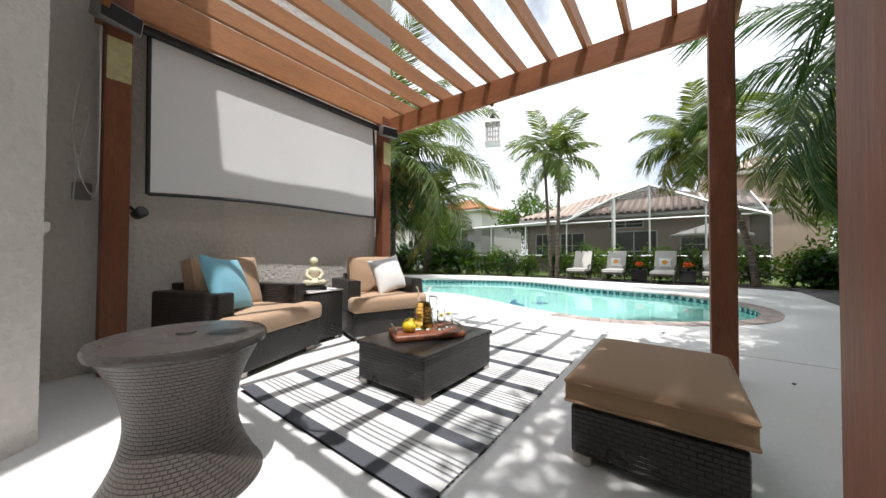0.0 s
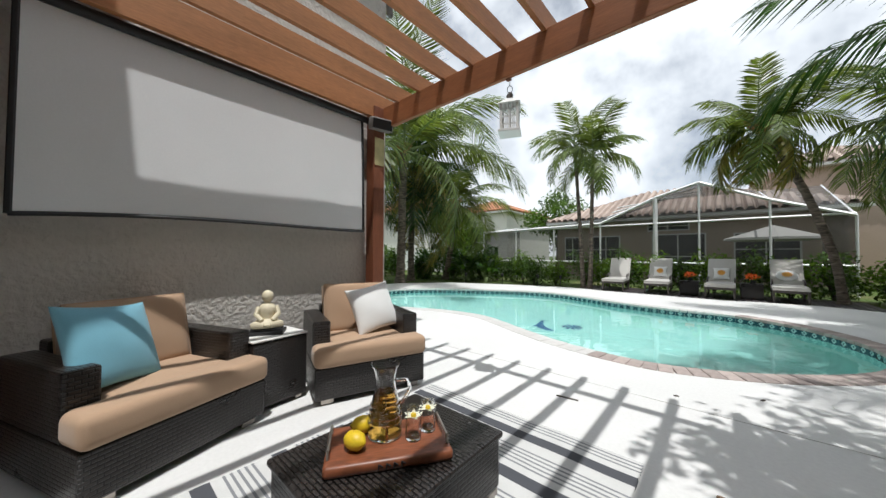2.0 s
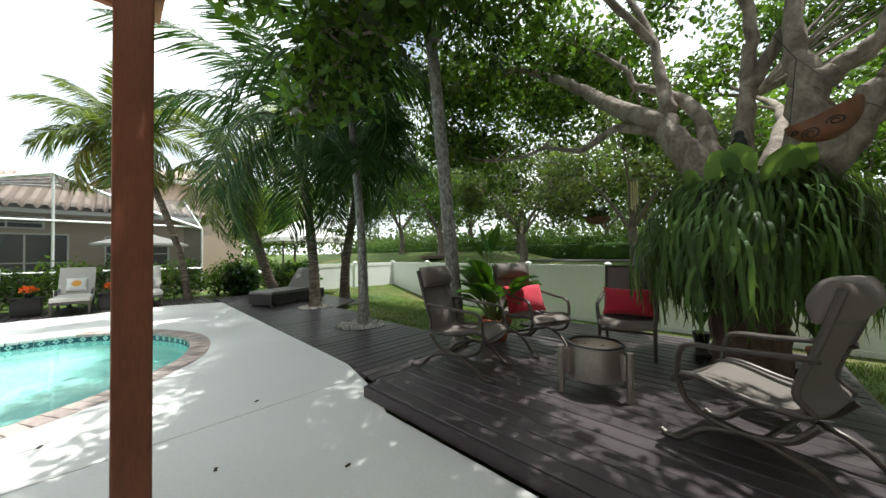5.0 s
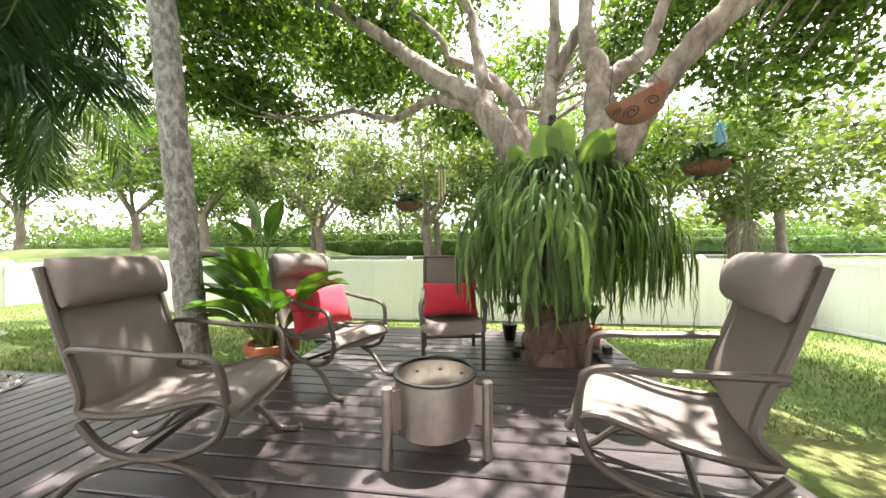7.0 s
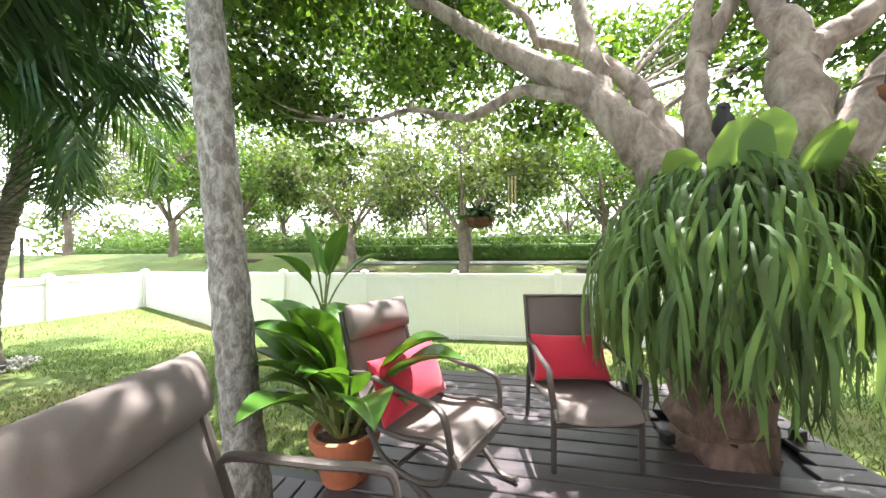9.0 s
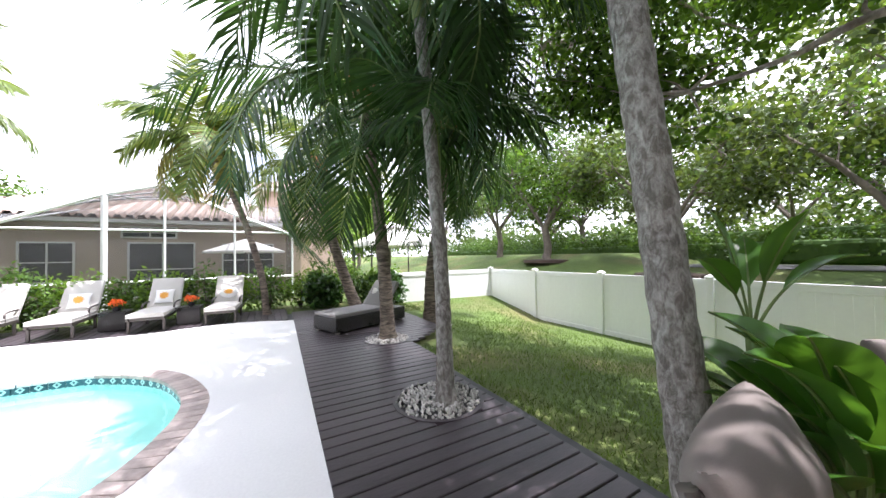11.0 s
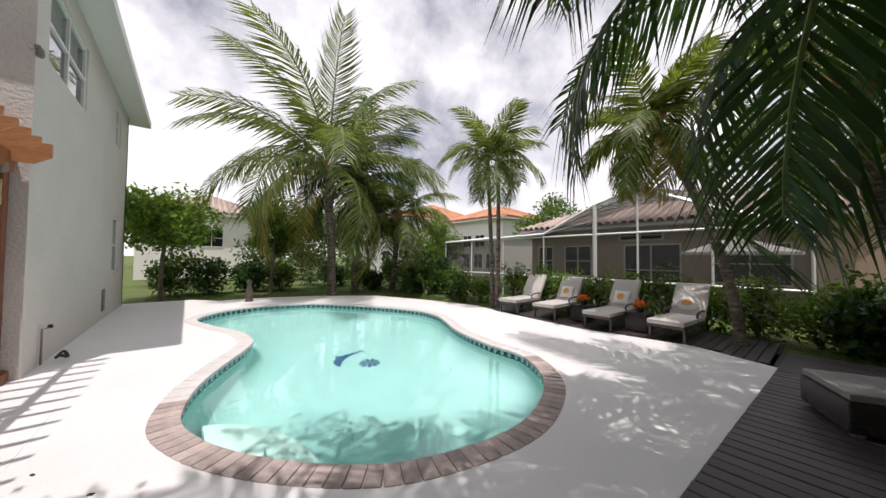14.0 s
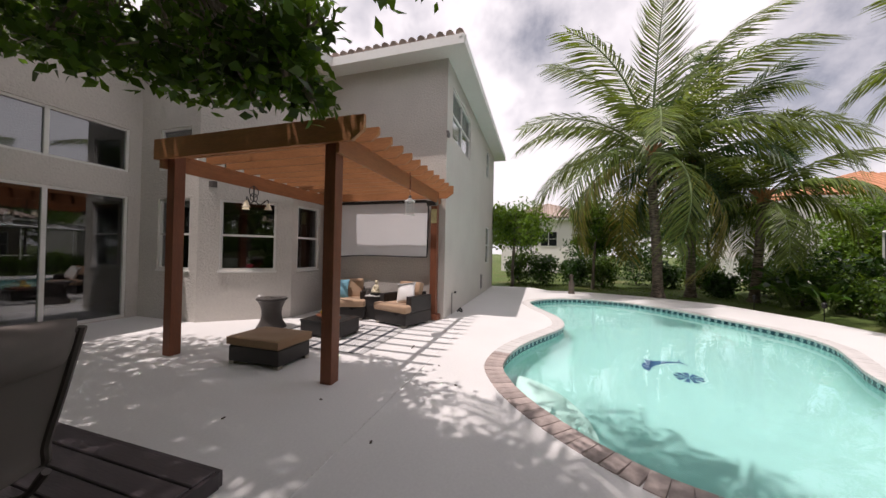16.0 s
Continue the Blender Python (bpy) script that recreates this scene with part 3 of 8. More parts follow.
# outward is now to the left of the loop's heading


def ground_height(x, y):
    """Lawn level: nearly flat by the paving, falling to the fence, then a bank up to the road."""
    east = min(1, max(0, (x - 7.4) / 5.2))
    south = min(1, max(0, (0.2 - y) / 5.0)) * min(1, max(0, (x - 5) / 2))
    z = -0.10 - 0.62 * max(east * min(1, max(0, (13.5 - y) / 3)), 0.9 * south)
    if x > 13.6:
        z += min(1, (x - 13.6) / 7) * 1.55
    if x < 9 and y > 11.2:
        z = -0.07
    return z


# ---- ground, paving, pool ----
def build_ground():
    xs = sorted(set([-900, -400, -150, -80, -50] + [round(-32 + 0.75 * i, 2) for i in range(91)] + [44, 60, 90, 150, 400, 900]))
    ys = sorted(set([-900, -400, -150, -60, -30] + [round(-18 + 0.75 * i, 2) for i in range(83)] + [55, 80, 150, 400, 900]))
    me = Mesh()
    for y in ys:
        for x in xs:
            z = ground_height(x, y) + 0.02 * noise.noise((x * 0.4, y * 0.4, 0))
            if (-6 < x < 5.0 and -2.6 < y < 12.5) or (4.9 < x < 7.0 and 3.4 < y < 12.4) or (5.2 < x < 8.6 and 0.5 < y < 3.0):
                z = -0.3
            if -5.6 < x < 5.2 and 4.0 < y < 10.8:
                z = -2.2
            me.v.append((x, y, z))
    w = len(xs)
    me.f = [(j * w + i, j * w + i + 1, (j + 1) * w + i + 1, (j + 1) * w + i) for j in range(len(ys) - 1) for i in range(w - 1)]
    setting("ground", me, M["lawn"], "mown green lawn with worn straw-coloured patches", "lawn", True)


build_ground()


def fill(name, outline, hole, z, thick, mats, label, category):
    """A slab with an opening in it."""
    from mathutils.geometry import tessellate_polygon
    loops = [[Vector((p[0], p[1], 0)) for p in outline]] + ([[Vector((p[0], p[1], 0)) for p in hole]] if hole else [])
    pts = [p for lp in loops for p in lp]
    tris = tessellate_polygon(loops)
    me = Mesh()
    me.add([(p.x, p.y, z) for p in pts], [])
    for a, b, c in tris:
        up = (pts[b] - pts[a]).cross(pts[c] - pts[a]).z > 0
        me.f.append((a, b, c) if up else (c, b, a))
        me.mi.append(0)
    o = 0
    for lp in loops:
        n = len(lp)
        me.add([(p.x, p.y, z) for p in lp] + [(p.x, p.y, z - thick) for p in lp], [(i, (i + 1) % n, n + (i + 1) % n, n + i) for i in range(n)])
    return setting(name, me, mats, label, category)


PATIO = [(-7.6, 3.15), (-0.1, 3.15), (-0.1, -0.2), (1.0, -0.2), (2.0, -1.5), (2.0, -3.0), (5.6, -3.0), (5.6, 0.0), (5.04, 0.06), (5.04, 2.95), (5.2, 3.3), (5.42, 4.2), (5.45, 5.0),
         (5.66, 11.3), (4.6, 11.75), (2.6, 11.45), (0.2, 11.7), (-1.0, 12.0), (-3.0, 11.5), (-5.2, 10.6), (-6.3, 9.0), (-6.9, 7.0), (-6.8, 5.6), (-7.6, 4.9)]
coping_outer = pool_offset(0.21)
fill("pavement", PATIO, coping_outer, 0.0, 0.16, M["patio"], "smooth white-painted concrete pool deck", "paving")


def build_pool():
    floor_z, water_z = -1.15, -0.12
    basin = Mesh()
    n = len(pool_loop)
    rings = [(0.0, -0.155), (0.0, -0.7), (-0.12, -0.95), (-0.4, floor_z)]
    for d, z in rings:
        basin.v += [(p.x, p.y, z) for p in pool_offset(d)]
    for k in range(len(rings) - 1):
        basin.f += [(k * n + i, (k + 1) * n + i, (k + 1) * n + (i + 1) % n, k * n + (i + 1) % n) for i in range(n)]
        basin.mi += [0] * n
    from mathutils.geometry import tessellate_polygon
    last = [Vector(p) for p in basin.v[-n:]]
    o = len(basin.v) - n
    for a, b, c in tessellate_polygon([last]):
        up = (last[b] - last[a]).cross(last[c] - last[a]).z > 0
        basin.f.append((a + o, b + o, c + o) if up else (c + o, b + o, a + o))
        basin.mi.append(0)
    pool = thing("pool", "free-form swimming pool with aqua plaster, tile band and brick coping", "pool", kind="structure")
    basin.link("basin", M["plaster"], pool, "aqua plaster pool basin", True)
    # steps in the near corner
    for k, (r, z) in enumerate(((0.55, -0.32), (0.85, -0.55), (1.15, -0.8))):
        s = Mesh()
        pts = [(2.75 + r * math.cos(radians(a)) * 0.9, 4.9 + r * math.sin(radians(a)) * 0.75) for a in range(0, 181, 12)]
        pts = [(x + 0.35 * (y - 5.0), y) for x, y in pts]
        s.prism(pts, floor_z, z)
        s.link("pool_step", M["plaster_step"], pool, "white plastered underwater step")
    from_rim, step = resample(pool_loop, 0.152)
    tile = Mesh()
    h = 0.15
    tile.soft((0, 0, 0), (step - 0.006, 0.012, h - 0.004), 0.002, segments=1)
    for dx, dz, w in ((0, 0, 0.042), (-0.058, 0.055, 0.016), (0.058, 0.055, 0.016), (-0.058, -0.055, 0.016), (0.058, -0.055, 0.016)):
        tile.add([(dx - w, 0.0075, dz), (dx, 0.0075, dz - w), (dx + w, 0.0075, dz), (dx, 0.0075, dz + w),
                  (dx - w, -0.0075, dz), (dx, -0.0075, dz - w), (dx + w, -0.0075, dz), (dx, -0.0075, dz + w)], [(3, 2, 1, 0), (4, 5, 6, 7)], 1)
    w = 0.016
    for y in (0.009, -0.009):
        q = [(-w, y, 0), (0, y, -w), (w, y, 0), (0, y, w)]
        tile.add(q, [(3, 2, 1, 0) if y > 0 else (0, 1, 2, 3)], 0)
    tile_data = tile.data("tile", [M["tile"], M["tile_light"]])
    band = thing("tile_band", "", "", kind="")
    band.parent = pool
    for p, a in from_rim:
        ob = new("tile", tile_data)
        ob.parent = band
        ob.matrix_basis = pose(p.x, p.y, -0.078, 0, 0, math.degrees(a))
    # coping
    brick = Mesh()
    outer, bstep = resample(pool_offset(0.095), 0.125)
    brick.soft((0, 0, 0), (bstep - 0.006, 0.24, 0.05), 0.008)
    dark_data, pale_data = brick.data("brick", M["coping"], True), brick.data("brick", M["coping_pale"], True)
    coping = thing("coping", "", "", kind="")
    coping.parent = pool
    for p, a in outer:
        near = (p.x > 2.3 and p.y < 8.9) or p.y < 4.9 and p.x > 1.9
        ob = new("brick", dark_data if near else pale_data)
        ob.parent = coping
        ob.matrix_basis = pose(p.x, p.y, -0.017 + random.uniform(-0.002, 0.002), 0, 0, math.degrees(a) + random.uniform(-0.6, 0.6))
    bed = Mesh()
    a, b = pool_offset(0.005), pool_offset(0.215)
    bed.add([(p.x, p.y, -0.014) for p in a] + [(p.x, p.y, -0.014) for p in b], [(i, (i + 1) % n, n + (i + 1) % n, n + i) for i in range(n)])
    bed.link("mortar_bed", M["joint"], pool)
    # wall behind the tiles
    back = Mesh()
    a = pool_offset(0.012)
    back.add([(p.x, p.y, -0.014) for p in a] + [(p.x, p.y, -0.16) for p in a], [(i, (i + 1) % n, n + (i + 1) % n, n + i) for i in range(n)])
    back.link("tile_grout", M["joint"], pool)
    # dolphin and shell mosaics lie on the floor
    dol = Mesh()
    body = smooth_line([(-0.62, 0.10, 0), (-0.35, 0.20, 0), (0.0, 0.16, 0), (0.3, 0.0, 0), (0.5, -0.22, 0), (0.62, -0.34, 0)], 5)
    wid = [0.015 + 0.13 * math.sin(math.pi * (i / (len(body) - 1)) ** 0.8) ** 0.8 for i in range(len(body))]
    vv = []
    for p, w in zip(body, wid):
        vv += [(p.x, p.y + w, 0), (p.x, p.y - w, 0)]
    dol.add(vv, [(2 * i, 2 * i + 1, 2 * i + 3, 2 * i + 2) for i in range(len(body) - 1)])
    dol.add([(0.60, -0.30, 0), (0.90, -0.30, 0), (0.66, -0.40, 0)], [(2, 1, 0)])
    dol.add([(0.58, -0.34, 0), (0.66, -0.40, 0), (0.48, -0.62, 0)], [(2, 1, 0)])
    dol.add([(-0.02, 0.28, 0), (0.22, 0.18, 0), (0.22, 0.40, 0)], [(0, 1, 2)])
    d = dol.link("dolphin_mosaic", M["mosaic"], pool, "blue dolphin mosaic on the pool floor")
    d.matrix_basis = pose(0.25, 7.15, floor_z + 0.012, 0, 0, 150) @ Matrix.Scale(0.62, 4)
    shell = Mesh()
    for k in range(9):
        a0, a1 = radians(k * 40), radians(k * 40 + 26)
        shell.add([(0, 0, 0), (0.2 * math.cos(a0), 0.2 * math.sin(a0), 0), (0.2 * math.cos(a1), 0.2 * math.sin(a1), 0)], [(0, 1, 2)])
    s = shell.link("ball_mosaic", M["mosaic"], pool, "blue ball mosaic on the pool floor")
    s.matrix_basis = pose(0.70, 7.42, floor_z + 0.012)
    surf = Mesh()
    rim = pool_offset(0.004)
    rim = [Vector((p.x, p.y, 0)) for p in rim]
    surf.add([(p.x, p.y, water_z) for p in rim], [])
    for a, b, c in tessellate_polygon([rim]):
        up = (rim[b] - rim[a]).cross(rim[c] - rim[a]).z > 0
        surf.f.append((a, b, c) if up else (c, b, a))
        surf.mi.append(0)
    water = tagged(surf.link("water", M["water"]), "clear turquoise pool water with light ripples", "water", kind="structure")
    water.visible_shadow = False


build_pool()


# ---- house ----
def wall(name, p0, p1, z0, z1, thick, openings, mat, label, inward):
    """A straight wall with openings through it; openings: (along, along, low, high). inward: the side of the room."""
    a, b = Vector((*p0, 0)), Vector((*p1, 0))
    length = (b - a).length
    d = (b - a) / length
    nrm = Vector(inward + (0,)).normalized()
    us = sorted({0, length, *[o[0] for o in openings], *[o[1] for o in openings]})
    zs = sorted({z0, z1, *[o[2] for o in openings], *[o[3] for o in openings]})

    def solid(i, k):
        if i < 0 or k < 0 or i >= len(us) - 1 or k >= len(zs) - 1:
            return False
        u, z = (us[i] + us[i + 1]) / 2, (zs[k] + zs[k + 1]) / 2
        return not any(o[0] < u < o[1] and o[2] < z < o[3] for o in openings)

    me = Mesh()
    at = lambda u, z, t: a + d * u + nrm * t + Vector((0, 0, z))
    for i in range(len(us) - 1):
        for k in range(len(zs) - 1):
            if not solid(i, k):
                continue
            u0, u1, w0, w1 = us[i], us[i + 1], zs[k], zs[k + 1]
            for t in (0, thick):
                me.add([at(u0, w0, t), at(u1, w0, t), at(u1, w1, t), at(u0, w1, t)], [(0, 1, 2, 3)])
            for on, q in ((solid(i - 1, k), ((u0, w0), (u0, w1))), (solid(i + 1, k), ((u1, w0), (u1, w1))), (solid(i, k - 1), ((u0, w0), (u1, w0))), (solid(i, k + 1), ((u0, w1), (u1, w1)))):
                if not on:
                    (ua, za), (ub, zb) = q
                    me.add([at(ua, za, 0), at(ub, zb, 0), at(ub, zb, thick), at(ua, za, thick)], [(0, 1, 2, 3)])
    ob = setting(name, me, mat, label, "wall")
    return ob, lambda u, z, t: at(u, z, t), d, nrm


def window(name, at, d, nrm, o, label, sash=True, columns=1, rows=1, sill=True, door=False):
    """A framed window set in a wall's opening."""
    u0, u1, z0, z1 = o
    base = at((u0 + u1) / 2, z0, 0.06)
    m = Matrix.Translation(base) @ Matrix(((d.x, nrm.x, 0, 0), (d.y, nrm.y, 0, 0), (0, 0, 1, 0), (0, 0, 0, 1)))
    w, h = u1 - u0, z1 - z0
    th = thing(name, label, "door" if door else "window", m, kind="structure")
    f = Mesh()
    fw = 0.045
    f.box((0, 0, fw / 2), (w, 0.07, fw)).box((0, 0, h - fw / 2), (w, 0.07, fw))
    f.box((-w / 2 + fw / 2, 0, h / 2), (fw, 0.07, h - 2 * fw)).box((w / 2 - fw / 2, 0, h / 2), (fw, 0.07, h - 2 * fw))
    f.link("window_frame", M["trim"], th)
    for c in range(1, columns):
        x = -w / 2 + w * c / columns
        Mesh().box((x, 0, h / 2), (0.06, 0.06, h - 2 * fw)).link("mullion", M["trim"], th)
    for r in range(1, rows):
        Mesh().box((0, -0.004, h * r / rows), (w - 2 * fw, 0.05, 0.04)).link("sash_rail", M["trim"], th)
    for c in range(columns):
        for r in range(rows):
            cw, ch = (w - 2 * fw) / columns, (h - 2 * fw) / rows
            p = Mesh().box((-w / 2 + fw + cw * (c + 0.5), 0.012, fw + ch * (r + 0.5)), (cw - 0.002, 0.006, ch - 0.002)).link("pane", M["pane"], th)
            p.visible_shadow = False
    if sill:
        Mesh().soft((0, -0.06, -0.022), (w + 0.04, 0.045, 0.04), 0.006).link("window_sill", M["trim"], th)
    if door:
        Mesh().soft((-w / 2 + 0.12, -0.06, 1.0), (0.03, 0.05, 0.22), 0.008).link("door_handle", M["black"], th, "black door handle")
    return th


def build_house():
    top = 5.70
    wall("wall_screen", (0, 3.2), (0, 0.1), -0.1, top, 0.2, [], M["stucco"], "grey-beige knockdown stucco house wall under the projector screen", (-1, 0))
    o = [(0.25, 2.25, 4.12, 5.3), (5.2, 5.9, 4.4, 5.45), (5.3, 6.3, 1.05, 2.5)]
    _, at, d, nrm = wall("wall_side", (-0.2, 3.2), (-7.4, 3.2), -0.1, top, 0.2, o, M["stucco"], "grey-beige stucco side wall of the two-storey house", (0, -1))
    window("window_1", at, d, nrm, o[0], "white-framed upstairs window with dark glass", columns=2, rows=2, sill=False)
    window("window_2", at, d, nrm, o[1], "small white-framed upstairs window", rows=2, sill=False)
    window("window_3", at, d, nrm, o[2], "tall white-framed ground floor window", rows=2, sill=False)
    wall("wall_west", (-7.4, 3.2), (-7.4, -7), -0.1, top, 0.2, [], M["stucco"], "grey-beige stucco end wall", (1, 0))
    # bay
    o = [(0.15, 0.85, 1.0, 2.42), (0.15, 0.85, 3.0, 3.85)]
    _, at, d, nrm = wall("wall_bay_inner", (1.05, 0.1), (0.0, 0.1), -0.1, top, 0.2, o, M["stucco"], "grey-beige stucco bay wall", (0, -1))
    window("window_4", at, d, nrm, o[0], "white-framed sash window with dark glass", rows=2)
    window("window_5", at, d, nrm, o[1], "white-framed transom window", sill=False)
    ln = math.hypot(1.05, 1.28)
    o = [(0.35, 1.35, 1.0, 2.42), (0.35, 1.35, 3.0, 3.85)]
    _, at, d, nrm = wall("wall_bay_middle", (2.10, -1.18), (1.05, 0.1), -0.1, top, 0.2, o, M["stucco"], "grey-beige stucco angled bay wall", (-1.28, -1.05))
    window("window_6", at, d, nrm, o[0], "wide white-framed sash window with dark glass", rows=2)
    window("window_7", at, d, nrm, o[1], "white-framed transom window in the bay", sill=False)
    o = [(0.55, 1.45, 1.0, 2.42), (0.55, 1.45, 3.0, 3.85)]
    _, at, d, nrm = wall("wall_bay_outer", (2.10, -2.85), (2.10, -1.18), -0.1, top, 0.2, o, M["stucco"], "grey-beige stucco bay wall by the sliding door", (-1, 0))
    window("window_8", at, d, nrm, o[0], "white-framed sash window beside the door", rows=2)
    window("window_9", at, d, nrm, o[1], "white-framed transom window beside the door", sill=False)
    o = [(5.6 - 3.25, 5.7, 0.02, 2.46), (5.6 - 3.25, 5.7, 2.95, 3.82)]
    _, at, d, nrm = wall("wall_slider", (8.0, -2.85), (2.10, -2.85), -0.1, top, 0.2, o, M["stucco"], "grey-beige stucco wall above sliding doors", (0, -1))
    window("door_1", at, d, nrm, o[0], "white-framed sliding glass patio door, closed", columns=3, sill=False, door=True)
    window("window_10", at, d, nrm, o[1], "long white-framed transom window reflecting the sky", columns=3, sill=False)
    wall("wall_east", (8.0, -2.85), (8.0, -7), -0.1, top, 0.2, [], M["stucco"], "grey-beige stucco east wall", (-1, 0))
    wall("wall_south", (-7.4, -7), (8.0, -7), -0.1, top, 0.2, [], M["stucco"], "grey-beige stucco back wall", (0, 1))
    # simple added room surfaces; their dark colour stands for missing room light
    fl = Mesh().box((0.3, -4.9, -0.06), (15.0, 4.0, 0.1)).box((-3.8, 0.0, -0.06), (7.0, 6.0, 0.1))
    setting("floor", fl, M["dark_room"], "house floor coloured dark for a dim room", "floor")
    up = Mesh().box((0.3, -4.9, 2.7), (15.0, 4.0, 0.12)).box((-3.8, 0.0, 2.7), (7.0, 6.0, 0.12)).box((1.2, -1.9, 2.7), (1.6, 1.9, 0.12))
    setting("ceiling", up, M["dark_room"], "house ceiling coloured dark for a dim room", "ceiling")
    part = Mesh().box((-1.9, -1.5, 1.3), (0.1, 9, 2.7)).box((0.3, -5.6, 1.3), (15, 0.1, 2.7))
    setting("wall_inside", part, M["dark_room"], "inner wall coloured dark for a dim room", "wall")
    # roof with eaves
    e = 0.45
    plan = [(e, 3.2 + e), (-7.4 - e, 3.2 + e), (-7.4 - e, -7.4), (8.0 + e, -7.4), (8.0 + e, -2.85 + e), (2.1 + e, -2.85 + e), (2.1 + e, -1.0), (1.3 + e, 0.1), (e, 0.1 + e)]
    soffit = Mesh().prism(plan[::-1], top, top + 0.03)
    roof = thing("roof", "clay tiled roof with white fascia and gutter", "roof", kind="structure")
    soffit.link("soffit", M["trim"], roof)
    n = len(plan)
    for i in range(n):
        a, b = Vector((*plan[i], 0)), Vector((*plan[(i + 1) % n], 0))
        ang = math.atan2(b.y - a.y, b.x - a.x)
        fa = Mesh().box((0, 0, top + 0.06), ((b - a).length, 0.04, 0.2)).link("fascia", M["trim"], roof)
        fa.matrix_basis = Matrix.Translation((a + b) / 2) @ Matrix.Rotation(ang, 4, "Z")
        gu = Mesh().soft((0, -0.06, top + 0.12), ((b - a).length + 0.06, 0.1, 0.09), 0.02).link("gutter", M["trim"], roof)
        gu.matrix_basis = Matrix.Translation((a + b) / 2) @ Matrix.Rotation(ang + math.pi, 4, "Z")
    deck = Mesh()
    deck.add([(e, 3.65, top + 0.17), (-7.85, 3.65, top + 0.17), (-7.85, -7.4, top + 0.17), (e, -7.4, top + 0.17), (-3.7, -0.6, top + 1.55), (-3.7, -3.4, top + 1.55)],
             [(0, 1, 4), (1, 2, 5, 4), (2, 3, 5), (3, 0, 4, 5)])
    deck.add([(8.45, -7.4, top + 0.17), (8.45, -2.4, top + 0.17), (0.4, -2.4, top + 0.17), (0.4, -7.4, top + 0.17), (6.5, -4.9, top + 0.9), (-1.5, -4.9, top + 0.9)], [(0, 1, 4), (1, 2, 5, 4), (3, 0, 4, 5)])
    deck.add([(2.55, -2.4, top + 0.17), (2.55, -1.0, top + 0.17), (1.75, 0.1, top + 0.17), (0.4, 0.6, top + 0.17), (0.2, -2.4, top + 0.9)], [(0, 1, 4), (1, 2, 4), (2, 3, 4)])
    deck.link("roof_deck", M["roof_tile"], roof)
    row = Mesh()
    for i in range(34):
        row.tube([(0.43, 3.55 - i * 0.21, top + 0.21), (0.1, 3.55 - i * 0.21, top + 0.33)], [0.085, 0.075], 8)
    row.link("eave_tiles", M["roof_tile"], roof, "rounded clay tiles along the eave", True)


build_house()


# ---- pergola ----
PX0, PX1, PY0, PY1 = 0.10, 3.585, 0.43, 2.97


def build_pergola():
    pg = thing("pergola", "orange-brown stained cedar pergola with slatted open roof", "pergola")
    for x, y, h in ((PX0, PY0, 2.72), (PX0, PY1 + 0.02, 2.72), (PX1 - 0.06, PY0, 2.72), (PX1, PY1, 2.72)):
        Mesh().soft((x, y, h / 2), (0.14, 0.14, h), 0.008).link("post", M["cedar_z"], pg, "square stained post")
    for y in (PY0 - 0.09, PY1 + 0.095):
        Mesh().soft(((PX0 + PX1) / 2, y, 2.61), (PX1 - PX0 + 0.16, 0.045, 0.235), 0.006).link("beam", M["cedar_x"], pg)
    for x, d in ((PX1 + 0.095, 0.045), (PX0 + 0.03, 0.045)):
        me = Mesh()
        y0, y1 = (PY0 - 0.16, 3.40)
        prof = [(y0, 2.60 if x > 1 else 2.6), (y1 - 0.14, 2.60), (y1, 2.70), (y1, 2.86), (y0, 2.86)]
        vv = [(x - d / 2, a, b) for a, b in prof] + [(x + d / 2, a, b) for a, b in prof]
        me.add(vv, [(4, 3, 2, 1, 0), (5, 6, 7, 8, 9)] + [(i, (i + 1) % 5, 5 + (i + 1) % 5, 5 + i) for i in range(5)])
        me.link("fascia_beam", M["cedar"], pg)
    data = None
    n = 10
    for i in range(n):
        x = 0.42 + 0.323 * i
        if data is None:
            me = Mesh()
            prof = [(PY0 - 0.16, 2.71), (3.28, 2.71), (3.38, 2.785), (3.38, 2.865), (PY0 - 0.16, 2.865)]
            vv = [(-0.019, a, b) for a, b in prof] + [(0.019, a, b) for a, b in prof]
            me.add(vv, [(4, 3, 2, 1, 0), (5, 6, 7, 8, 9)] + [(k, (k + 1) % 5, 5 + (k + 1) % 5, 5 + k) for k in range(5)])
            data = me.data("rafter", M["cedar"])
        ob = new("rafter", data)
        ob.parent = pg
        ob.matrix_basis = pose(x, 0, 0)
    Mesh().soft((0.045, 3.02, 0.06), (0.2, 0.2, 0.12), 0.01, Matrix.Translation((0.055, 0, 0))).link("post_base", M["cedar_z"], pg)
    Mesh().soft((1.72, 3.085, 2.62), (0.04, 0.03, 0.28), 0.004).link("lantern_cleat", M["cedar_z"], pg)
    return pg


build_pergola()


